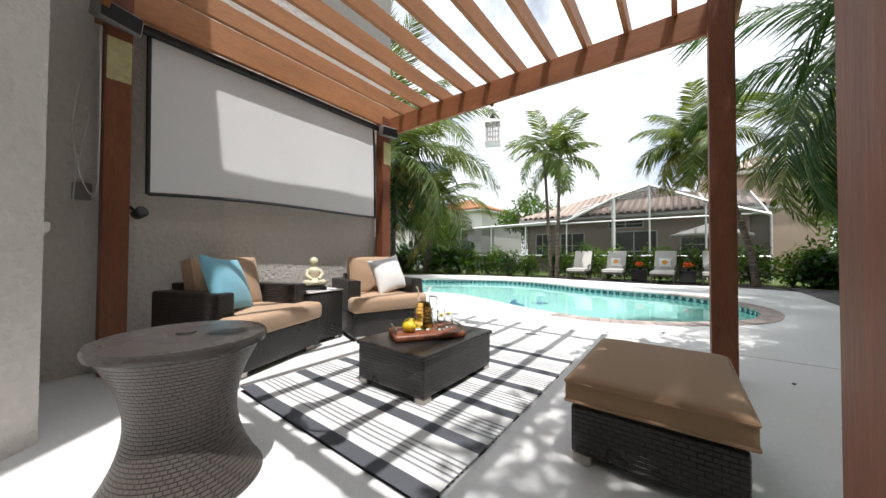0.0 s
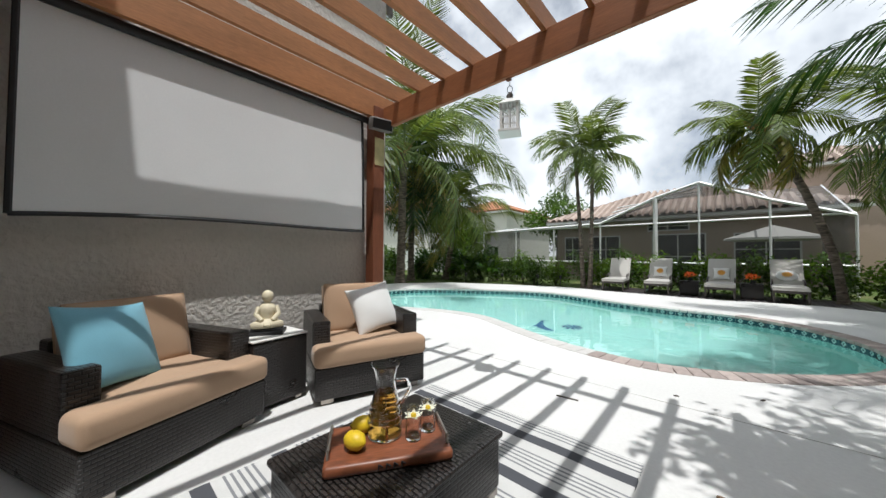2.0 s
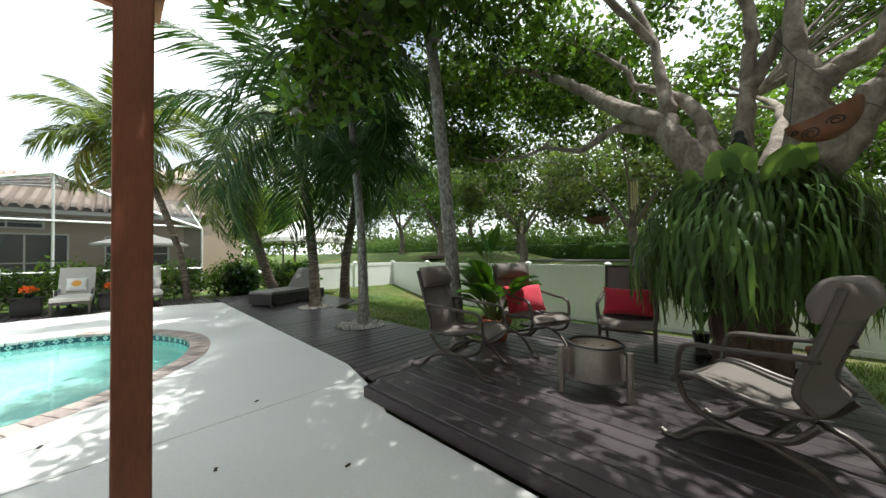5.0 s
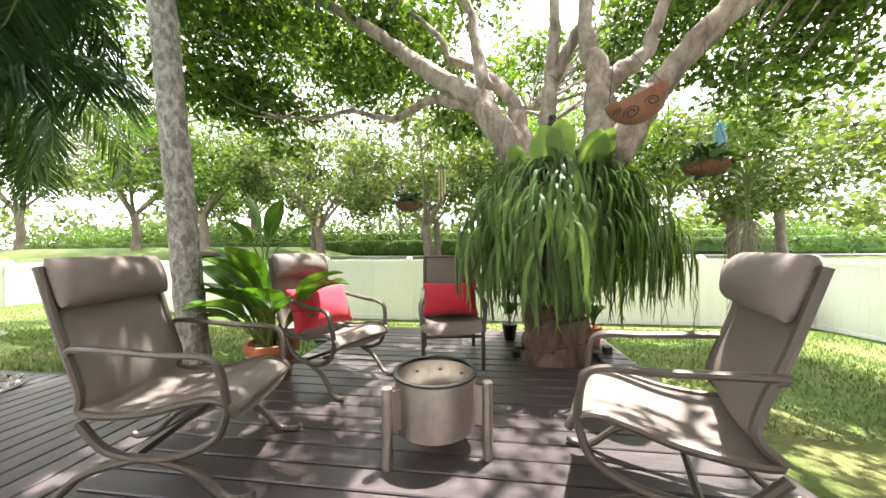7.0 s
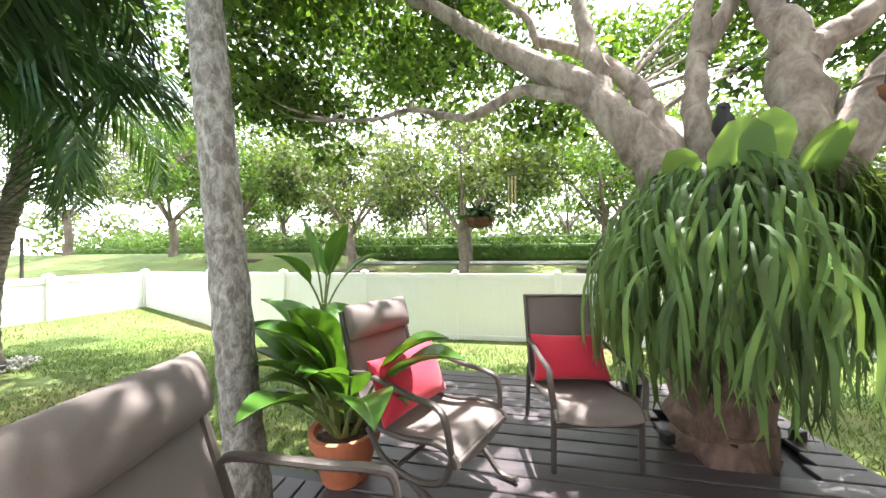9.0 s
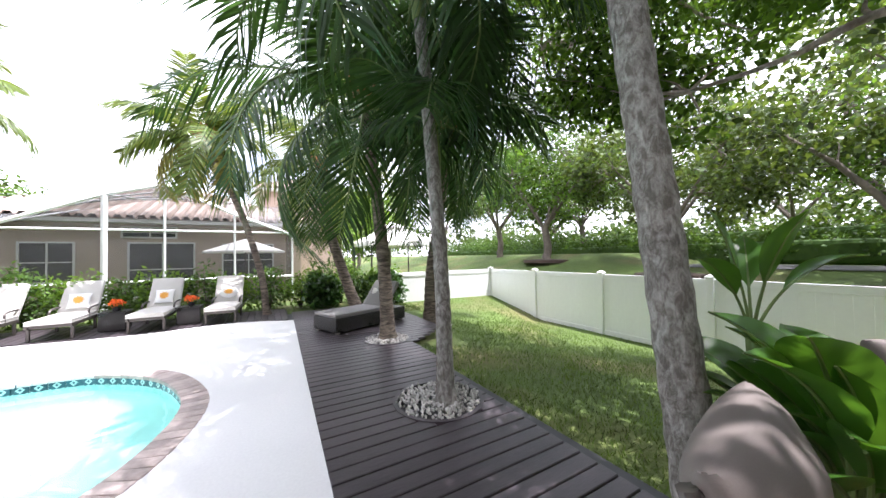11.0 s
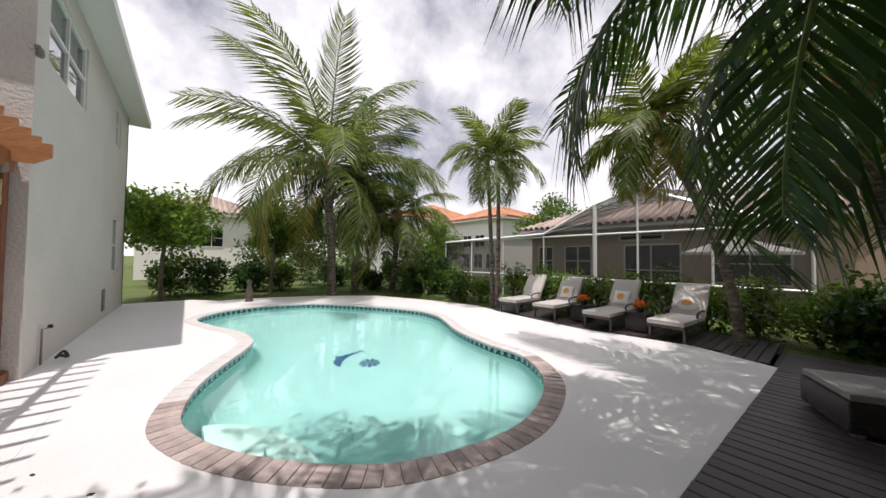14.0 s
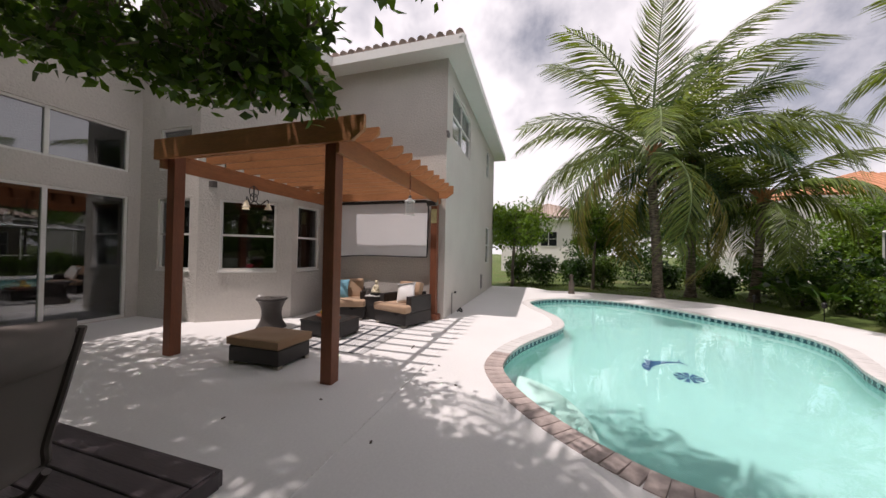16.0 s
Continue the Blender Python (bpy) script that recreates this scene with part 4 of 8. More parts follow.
# ---- wooden deck ----
def plank_run(parent, strips, mat_key, width, thick, along_x, gap=0.012, z=0.0):
    """Boards laid side by side; strips: (position across, from, to)."""
    cache = {}
    for c, a, b in strips:
        ln = round(b - a, 2)
        if ln <= 0.05:
            continue
        if ln not in cache:
            s = (ln, width - gap, thick) if along_x else (width - gap, ln, thick)
            cache[ln] = Mesh().soft((0, 0, 0), s, 0.005, segments=1).data("plank", M[mat_key])
        ob = new("plank", cache[ln])
        ob.parent = parent
        mid = (a + b) / 2
        ob.matrix_basis = pose(*((mid, c) if along_x else (c, mid)), z - thick / 2 + random.uniform(-0.0015, 0.0015), 0, 0, random.uniform(-0.05, 0.05))


RINGS = [(6.64, 5.89, 0.44), (6.98, 8.45, 0.40)]


def deck_right(y):
    if y < 6.8:
        return 7.14
    if y < 8.0:
        return 7.3
    if y < 8.75:
        return 7.3 + (y - 8.0) * 1.2
    return 8.3


def build_deck():
    dk = thing("deck", "walkway of dark-stained wooden planks along the lawn", "deck", kind="structure")
    w = 0.145
    strips = []
    y = 3.35
    while y < 12.55:
        a = 5.44 + (y - 5) * 0.033 + 0.012 if y > 4.0 else 5.36
        b = deck_right(y)
        cuts = [(a, b)]
        for cx, cy, r in RINGS:
            if abs(y - cy) < r:
                half = math.sqrt(r * r - (y - cy) ** 2)
                cuts = [s for p, q in cuts for s in ((p, min(q, cx - half)), (max(p, cx + half), q)) if s[1] - s[0] > 0.06]
        strips += [(y, p, q) for p, q in cuts]
        y += w
    plank_run(dk, strips, "plank", w, 0.035, True, 0.014, 0.004)
    strips = []
    x = -0.6
    while x < 5.6:
        edge = 11.35 + 0.5 * max(0, 1 - abs(x - 0.2) / 2) + (0.45 if 3.6 < x < 5.0 else 0.15)
        strips.append((x, min(edge, 11.95), 13.35))
        x += w
    plank_run(dk, strips, "plank_y", w, 0.035, False, 0.014, -0.004)
    # flat black sheets, added to paint the shade in the gaps between planks
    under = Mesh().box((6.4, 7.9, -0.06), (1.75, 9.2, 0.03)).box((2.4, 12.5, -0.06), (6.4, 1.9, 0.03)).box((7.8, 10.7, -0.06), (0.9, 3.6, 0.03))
    under.link("gap_shade_sheet", M["black"], dk)
    for cx, cy, r in RINGS:
        ring = Mesh().lathe([(r - 0.02, -0.1), (r + 0.025, -0.1), (r + 0.025, 0.012), (r - 0.02, 0.012)], (cx, cy, 0), 40)
        ring.f = ring.f[:-2]
        ring.mi = ring.mi[:-2]
        ring.link("tree_ring", M["plank"], dk, "round dark wooden edging", True)
    pf = thing("platform", "raised dark-stained plank platform under the fire pit", "deck", kind="structure")
    strips = []
    x = 5.17
    while x < 8.85:
        lo, hi = 0.13, 3.3
        if x > 8.1:
            hi = 3.5
        if abs(x - 7.93) < 0.42:
            half = math.sqrt(0.42 ** 2 - (x - 7.93) ** 2)
            strips += [(x, lo, 0.78 - half), (x, 0.78 + half, hi)]
        else:
            strips.append((x, lo, hi))
        x += w
    plank_run(pf, strips, "plank_y", w, 0.035, False, 0.012, 0.105)
    Mesh().soft((5.085, 1.72, 0.048), (0.03, 3.2, 0.095), 0.004).link("riser", M["plank"], pf)
    Mesh().soft((6.9, 3.315, 0.048), (3.6, 0.03, 0.095), 0.004).link("riser", M["plank"], pf)
    Mesh().soft((6.95, 0.11, 0.0), (3.7, 0.03, 0.19), 0.004).link("riser", M["plank"], pf)
    # black sheet for the shade under the platform boards, no framing is modelled
    Mesh().box((6.95, 1.7, 0.03), (3.6, 3.1, 0.02)).link("gap_shade_sheet", M["black"], pf)
    for cx, cy, r in RINGS + [(7.93, 0.78, 0.42), (8.5, 9.75, 0.55)]:
        rng = np.random.default_rng(int(cx * 100))
        me = Mesh()
        lift = 0.02 if cx < 8.2 and cy > 2 else (-0.07 if cy < 2 else -0.16)
        for _ in range(520):
            a, q = rng.uniform(0, 6.283), r * math.sqrt(rng.uniform(0, 0.96))
            s = rng.uniform(0.014, 0.034)
            m = Matrix.Translation((cx + q * math.cos(a), cy + q * math.sin(a), -0.03 + lift + rng.uniform(0, 0.03))) @ Euler(rng.uniform(0, 3, 3)).to_matrix().to_4x4() @ Matrix.Diagonal((s, s * 0.8, s * 0.6, 1))
            me.add([m @ Vector(p) for p in ((1, 0, 0), (0, 1, 0), (-1, 0, 0), (0, -1, 0), (0, 0, 1), (0, 0, -1))], [(0, 1, 4), (1, 2, 4), (2, 3, 4), (3, 0, 4), (1, 0, 5), (2, 1, 5), (3, 2, 5), (0, 3, 5)])
        tagged(me.link("gravel", M["gravel"] if cy > 2 else M["mulch"]), "white pebbles round a palm trunk" if cy > 2 else "dark bark chips round the tree", "gravel", kind="stuff")


build_deck()


# ---- fences ----
def fence_run(name, p0, p1, base, top, spacing, label):
    a, b = Vector((*p0, 0)), Vector((*p1, 0))
    ln = (b - a).length
    d = (b - a) / ln
    ang = math.atan2(d.y, d.x)
    fe = thing(name, label, "fence")
    count = max(1, round(ln / spacing))
    sp = ln / count
    h = top - base
    post, cap = Mesh().soft((0, 0, h / 2 - 0.03), (0.125, 0.125, h + 0.06), 0.008).data("post", M["vinyl"]), None
    capd = Mesh()
    capd.add([(-0.08, -0.08, h), (0.08, -0.08, h), (0.08, 0.08, h), (-0.08, 0.08, h), (-0.08, -0.08, h + 0.03), (0.08, -0.08, h + 0.03), (0.08, 0.08, h + 0.03), (-0.08, 0.08, h + 0.03), (0, 0, h + 0.085)],
             [(3, 2, 1, 0), (0, 1, 5, 4), (1, 2, 6, 5), (2, 3, 7, 6), (3, 0, 4, 7), (4, 5, 8), (5, 6, 8), (6, 7, 8), (7, 4, 8)])
    cap = capd.data("post_cap", M["vinyl"])
    pn = Mesh()
    n = 12
    edge = [(-sp / 2 + 0.05, -0.011)]
    for i in range(1, n):
        x = -sp / 2 + 0.05 + (sp - 0.1) * i / n
        edge += [(x - 0.006, -0.011), (x, -0.008), (x + 0.006, -0.011)]
    edge += [(sp / 2 - 0.05, -0.011)]
    pn.prism(edge + [(x, -y) for x, y in edge[::-1]], 0.06, h - 0.06)
    panel = pn.data("panel", M["vinyl"])
    rail_top = Mesh().soft((0, 0, h - 0.09), (sp - 0.1, 0.05, 0.14), 0.006).data("top_rail", M["vinyl"])
    rail_low = Mesh().soft((0, 0, 0.07), (sp - 0.1, 0.05, 0.14), 0.006).data("bottom_rail", M["vinyl"])
    for k in range(count + 1):
        p = a + d * sp * k
        for dat in (post, cap):
            ob = new(dat.name, dat)
            ob.parent = fe
            ob.matrix_basis = Matrix.Translation((p.x, p.y, base)) @ Matrix.Rotation(ang, 4, "Z")
        if k < count:
            q = p + d * sp / 2
            for dat in (panel, rail_top, rail_low):
                ob = new(dat.name, dat)
                ob.parent = fe
                ob.matrix_basis = Matrix.Translation((q.x, q.y, base)) @ Matrix.Rotation(ang, 4, "Z")
    return fe


fence_run("vinyl_fence", (13.08, 13.24), (13.08, -6.2), -0.74, 0.93, 2.35, "white vinyl privacy fence along the lawn")
fence_run("vinyl_fence", (13.08, -6.2), (4.5, -6.2), -0.74, 0.93, 2.4, "white vinyl privacy fence behind the big tree")
fence_run("vinyl_fence", (13.08, 13.24), (8.9, 13.24), -0.60, 0.93, 2.1, "white vinyl privacy fence beside the neighbour's gazebo")
fence_run("vinyl_fence", (-7.4, 17.2), (-24.0, 17.2), -0.1, 1.45, 2.4, "white vinyl fence behind the palms")


# ---- plants ----
def leaf_cloud(name, mat, clumps, count, size, parent=None, seed=1, flat=0.5, long=2.0, label="", shell=0.45, droop=0.0):
    """Many single leaves gathered in clumps; clumps: (centre, radii)."""
    rng = np.random.default_rng(seed)
    vol = np.array([r[0] * r[1] * r[2] for _, r in clumps]) ** (2 / 3)
    pick = rng.choice(len(clumps), count, p=vol / vol.sum())
    cen = np.array([c for c, _ in clumps])[pick]
    rad = np.array([r for _, r in clumps])[pick]
    d = rng.normal(size=(count, 3))
    d /= np.linalg.norm(d, axis=1)[:, None]
    rr = shell + (1 - shell) * rng.uniform(0, 1, count) ** 0.6
    rr *= 1 + 0.28 * np.sin(d[:, 0] * 5 + pick) * np.sin(d[:, 1] * 4 + 2 * pick) + rng.normal(0, 0.06, count)
    p = cen + d * rad * rr[:, None]
    nrm = rng.normal(size=(count, 3)) * flat + np.array([0, 0, 1]) * (1 - flat) + d * 0.3
    nrm /= np.linalg.norm(nrm, axis=1)[:, None]
    ax = np.cross(nrm, rng.normal(size=(count, 3)))
    ax /= np.linalg.norm(ax, axis=1)[:, None]
    ax[:, 2] -= droop
    bx = np.cross(nrm, ax)
    s = size * rng.uniform(0.65, 1.3, count)[:, None]
    w = s / long
    tip = p + ax * s
    mid = p + ax * s * 0.45
    v = np.stack([p, mid + bx * w * 0.5 + nrm * w * 0.12, tip, mid - bx * w * 0.5 + nrm * w * 0.12], 1).reshape(-1, 3)
    me = bpy.data.meshes.new(name)
    me.vertices.add(count * 4)
    me.vertices.foreach_set("co", v.astype(np.float32).ravel())
    me.loops.add(count * 4)
    me.loops.foreach_set("vertex_index", np.arange(count * 4, dtype=np.int32))
    me.polygons.add(count)
    me.polygons.foreach_set("loop_start", np.arange(0, count * 4, 4, dtype=np.int32))
    me.materials.append(mat)
    me.update(calc_edges=True)
    me.validate()
    ob = new(name, me)
    if parent is not None:
        ob.parent = parent
    if label:
        ob["label"] = label
    return ob


FROND_CACHE = {}


def frond_data(length, droop, leaflet, pairs, mat, hang, seed):
    """One feather leaf: a bowed midrib with narrow leaflets on both sides; grows along +x."""
    key = (length, droop, leaflet, pairs, mat.name, hang, seed)
    if key in FROND_CACHE:
        return FROND_CACHE[key]
    rng = random.Random(seed)
    me = Mesh()
    mid = []
    for i in range(13):
        t = i / 12
        ang = radians(8) - droop * t ** 1.5
        if i:
            mid.append(mid[-1] + Vector((math.cos(ang), 0, math.sin(ang))) * (length / 12))
        else:
            mid.append(Vector((0, 0, 0)))
    me.tube(mid, [0.028 * (length / 3) * (1 - 0.85 * i / 12) + 0.003 for i in range(13)], 5, 1)
    for i in range(pairs):
        t = 0.14 + 0.86 * (i + rng.random() * 0.4) / pairs
        x = t * 12
        k = min(11, int(x))
        p = mid[k].lerp(mid[k + 1], x - k)
        tan = (mid[k + 1] - mid[k]).normalized()
        up = Vector((-tan.z, 0, tan.x))
        ln = leaflet * (0.45 + 0.75 * math.sin(math.pi * min(1, t * 0.95 + 0.05)) ** 0.7) * rng.uniform(0.85, 1.1)
        for side in (1, -1):
            fwd = rng.uniform(0.35, 0.6) + 0.4 * t
            out = (Vector((0, side, 0)) + tan * fwd + up * rng.uniform(-0.05, 0.3)).normalized()
            bend = Vector((0, 0, -1)) * hang * rng.uniform(0.7, 1.3)
            q1 = p + out * ln * 0.5 + bend * ln * 0.16
            q2 = p + out * ln * 0.85 + bend * ln * 0.62
            w = tan * (0.020 + 0.012 * leaflet)
            me.add([p - w * 0.6, p + w * 0.6, q1 + w, q1 - w, q2], [(0, 1, 2, 3), (3, 2, 4)], 0)
    FROND_CACHE[key] = me.data("frond", [mat, M["stalk"]])
    return FROND_CACHE[key]


def palm(label, path, r0, r1, fronds, length, leaflet, bark, mat, seed, droop=(0.9, 1.9), lift=(75, -25), hang=0.9, shaft=0.0, fibre=False, pairs=46, old=None, group="", nuts=0):
    """A palm: ringed tapering trunk along a path, and single feather leaves round its head."""
    rng = random.Random(seed)
    base = Vector(path[0])
    th = thing("palm_tree", label, "palm", Matrix.Translation(base), group)
    line = smooth_line([Vector(p) - base for p in path], 14)
    rad = []
    for i in range(len(line)):
        t = i / (len(line) - 1)
        flare = 0.55 * math.exp(-t * 22)
        rad.append((r0 + (r1 - r0) * t) * (1 + flare) * (1.0 + (0.055 if i % 2 else -0.03)))
    Mesh().tube(line, rad, 14).link("trunk", bark, th, "", True)
    head = line[-1]
    aim = (line[-1] - line[-3]).normalized()
    if shaft:
        Mesh().tube([head, head + aim * shaft * 0.5, head + aim * shaft], [r1 * 1.15, r1 * 1.3, r1 * 0.7], 12).link("crownshaft", M["crownshaft"], th, "smooth green crownshaft", True)
        head = head + aim * shaft * 0.9
    if fibre:
        me = Mesh()
        for k in range(14):
            a = k * 2.399
            d = Vector((math.cos(a), math.sin(a), 0.9)).normalized()
            me.tube([head - aim * 0.25, head + d * 0.25 - aim * 0.05, head + d * 0.42], [r1 * 0.7, 0.05, 0.02], 5)
        me.link("leaf_crown_base", M["fibre"], th, "brown fibrous leaf bases", True)
    for k in range(nuts):
        a = k * 2.1
        Mesh().lathe([(0.01, -0.13), (0.08, -0.08), (0.1, 0.0), (0.07, 0.09), (0.01, 0.12)], (head.x + 0.22 * math.cos(a), head.y + 0.22 * math.sin(a), head.z - 0.25 - 0.06 * (k % 2)), 10).link("coconut", M["crownshaft"], th, "green coconut", True)
    for k in range(fronds):
        t = (k + 0.5) / fronds
        a = k * 137.5 + rng.uniform(-12, 12)
        el = lift[0] + (lift[1] - lift[0]) * t ** 0.9 + rng.uniform(-7, 7)
        dr = droop[0] + (droop[1] - droop[0]) * t
        var = rng.randrange(3)
        m = old if old and t > 0.83 else mat
        data = frond_data(round(length * (1.0 if var else 0.9), 2), round(dr * 4) / 4, leaflet, pairs, m, hang, var)
        ob = new("frond", data)
        ob.parent = th
        ob.matrix_basis = Matrix.Translation(head) @ pose(0, 0, 0, 0, 0, a) @ pose(0, 0, 0, rng.uniform(-18, 18), -el, 0)
    return th


def tree(name, label, base, limbs, clumps, leaves, leaf, mat, bark, seed, long=2.0, droop=0.0, category="tree", twigs=True, trunk_bark=None):
    """A tree: tapered trunk and limbs, twigs into the clumps, and a crown of single leaves."""
    th = thing(name, label, category, Matrix.Translation(base))
    for i, (pts, ra, rb) in enumerate(limbs):
        line = smooth_line(pts, 5)
        n = len(line)
        wob = [Vector((noise.noise((j * 0.7, i * 3.1, 0)), noise.noise((j * 0.7, i * 3.1, 9)), 0)) * ra * 0.35 * min(1, j / 3) for j in range(n)]
        rad = [(ra + (rb - ra) * (j / (n - 1)) ** 0.8) * (1 + 0.13 * noise.noise((j * 0.9, i, 5))) for j in range(n)]
        Mesh().tube([p + w for p, w in zip(line, wob)], rad, 12).link("trunk" if i == 0 else "limb", (trunk_bark or bark) if i == 0 else bark, th, "", True)
    if twigs:
        rng = random.Random(seed)
        ends = [Vector(q) for pts, _, _ in limbs for q in pts[1:]]
        me = Mesh()
        for c, r in clumps:
            c = Vector(c)
            near = min(ends, key=lambda q: (q - c).length)
            m = near.lerp(c, 0.5) + Vector((rng.uniform(-0.15, 0.15), rng.uniform(-0.15, 0.15), rng.uniform(-0.1, 0.25)))
            size = min(0.05, 0.014 * (near - c).length + 0.01)
            me.tube(smooth_line([near, m, c], 3), [size, size * 0.8, size * 0.65, size * 0.5, size * 0.4, size * 0.3, size * 0.22], 6)
            for _ in range(4):
                d = Vector((rng.uniform(-1, 1) * r[0], rng.uniform(-1, 1) * r[1], rng.uniform(-0.6, 0.7) * r[2]))
                me.tube([c, c + d * 0.5 + Vector((0, 0, 0.05)), c + d * 0.9], [size * 0.35, size * 0.22, 0.004], 5)
        tagged(me.link("twig_mass", bark, th, "", True), kind="stuff")
    leaf_cloud("crown", mat, clumps, leaves, leaf, th, seed, 0.6, long, droop=droop)
    return th


def scatter(center, spread, count, radii, seed, jitter=0.35):
    rng = random.Random(seed)
    out = []
    for _ in range(count):
        while True:
            d = Vector((rng.uniform(-1, 1), rng.uniform(-1, 1), rng.uniform(-1, 1)))
            if d.length < 1:
                break
        k = 1 + rng.uniform(-jitter, jitter)
        out.append(((center[0] + d.x * spread[0], center[1] + d.y * spread[1], center[2] + d.z * spread[2]), (radii[0] * k, radii[1] * k, radii[2] * k)))
    return out


def build_palms():
    palm("slender palm with green crownshaft rising from white pebbles in the deck", [(6.69, 5.81, -0.05), (6.66, 5.85, 1.5), (6.54, 6.0, 4.0)], 0.085, 0.065, 17, 2.6, 0.72, M["pale_bark"], M["frond_dark"], 3, (1.3, 2.4), (72, -35), 1.2, 0.7, pairs=40)
    palm("short slender palm sharing the pebble ring", [(6.76, 6.02, -0.05), (6.75, 6.02, 1.0), (6.72, 6.02, 2.15)], 0.06, 0.05, 9, 1.35, 0.5, M["palm_bark"], M["frond_dark"], 4, (0.9, 1.9), (80, 5), 1.2, 0.85, pairs=30)
    palm("stout ringed coconut palm in white pebbles beside the daybed", [(7.02, 8.50, -0.05), (6.98, 8.55, 1.2), (6.86, 8.66, 2.8), (6.66, 8.76, 4.45)], 0.125, 0.10, 19, 3.7, 0.75, M["palm_bark"], M["frond_dark"], 5, (0.9, 2.1), (80, -42), 1.2, 0, True, 50, nuts=4)
    palm("leaning coconut palm behind the daybed", [(7.45, 12.45, -0.1), (7.0, 12.4, 1.2), (6.55, 12.2, 2.6), (6.45, 12.1, 4.0)], 0.16, 0.11, 18, 2.8, 0.62, M["palm_bark"], M["frond"], 7, (0.9, 2.0), (78, -40), 1.1, 0, True, 44)
    palm("curved palm with orange leaf bases beside the chaise longues", [(5.12, 12.62, -0.07), (4.95, 12.6, 1.2), (4.45, 12.5, 2.9), (3.75, 12.4, 4.4)], 0.085, 0.075, 20, 2.0, 0.5, M["palm_bark"], M["frond"], 9, (0.9, 2.2), (75, -45), 1.1, 0, True, 44, M["frond_yellow"])
    palm("leaning palm on the lawn edge in white pebbles", [(8.5, 9.75, -0.2), (8.6, 9.8, 1.2), (8.95, 9.9, 2.8), (9.2, 9.9, 4.6)], 0.15, 0.1, 18, 2.9, 0.65, M["palm_bark"], M["frond_dark"], 11, (0.9, 2.0), (78, -42), 1.2, 0, True, 44)
    palm("tall palm with pale lichened bark beside the potted plant", [(6.81, 3.66, -0.15), (6.81, 3.82, 1.4), (6.82, 4.02, 3.2), (6.80, 4.28, 5.6)], 0.100, 0.085, 16, 2.6, 0.62, M["pale_bark"], M["frond_dark"], 13, (1.0, 2.0), (80, -25), 1.1, 0.7, pairs=40)
    palm("slender palm of a twin pair behind the pool", [(-0.62, 12.3, -0.1), (-0.70, 12.3, 1.6), (-0.85, 12.3, 4.2)], 0.075, 0.055, 12, 1.95, 0.5, M["palm_bark"], M["frond"], 15, (1.0, 2.1), (80, -20), 1.1, 0.8, pairs=34, group="twin palms")
    palm("slender palm of a twin pair behind the pool", [(-0.38, 12.2, -0.1), (-0.33, 12.2, 1.5), (-0.25, 12.1, 3.75)], 0.075, 0.055, 12, 1.8, 0.5, M["palm_bark"], M["frond"], 17, (1.0, 2.2), (80, -25), 1.1, 0.8, pairs=34, group="twin palms")
    palm("tall coconut palm with wide feathery crown behind the pool", [(-6.95, 9.42, -0.1), (-6.75, 9.30, 1.6), (-6.45, 9.08, 3.4), (-6.2, 8.92, 5.1)], 0.17, 0.14, 26, 5.4, 1.05, M["palm_bark"], M["frond"], 19, (0.8, 2.0), (82, -34), 1.0, 0, True, 64, M["frond_yellow"], nuts=5)
    palm("straight coconut palm behind the taller one", [(-7.75, 10.75, -0.1), (-7.72, 10.75, 2.2), (-7.65, 10.8, 5.0)], 0.15, 0.12, 20, 3.8, 0.85, M["palm_bark"], M["frond_dark"], 21, (0.9, 2.1), (78, -45), 1.1, 0, True, 52)
    palm("low leaning palm at the garden edge", [(-7.0, 12.3, -0.1), (-6.6, 12.2, 1.3), (-6.2, 12.1, 3.4)], 0.14, 0.11, 18, 3.0, 0.75, M["palm_bark"], M["frond"], 23, (0.9, 2.1), (78, -40), 1.1, 0, True, 46)



build_palms()


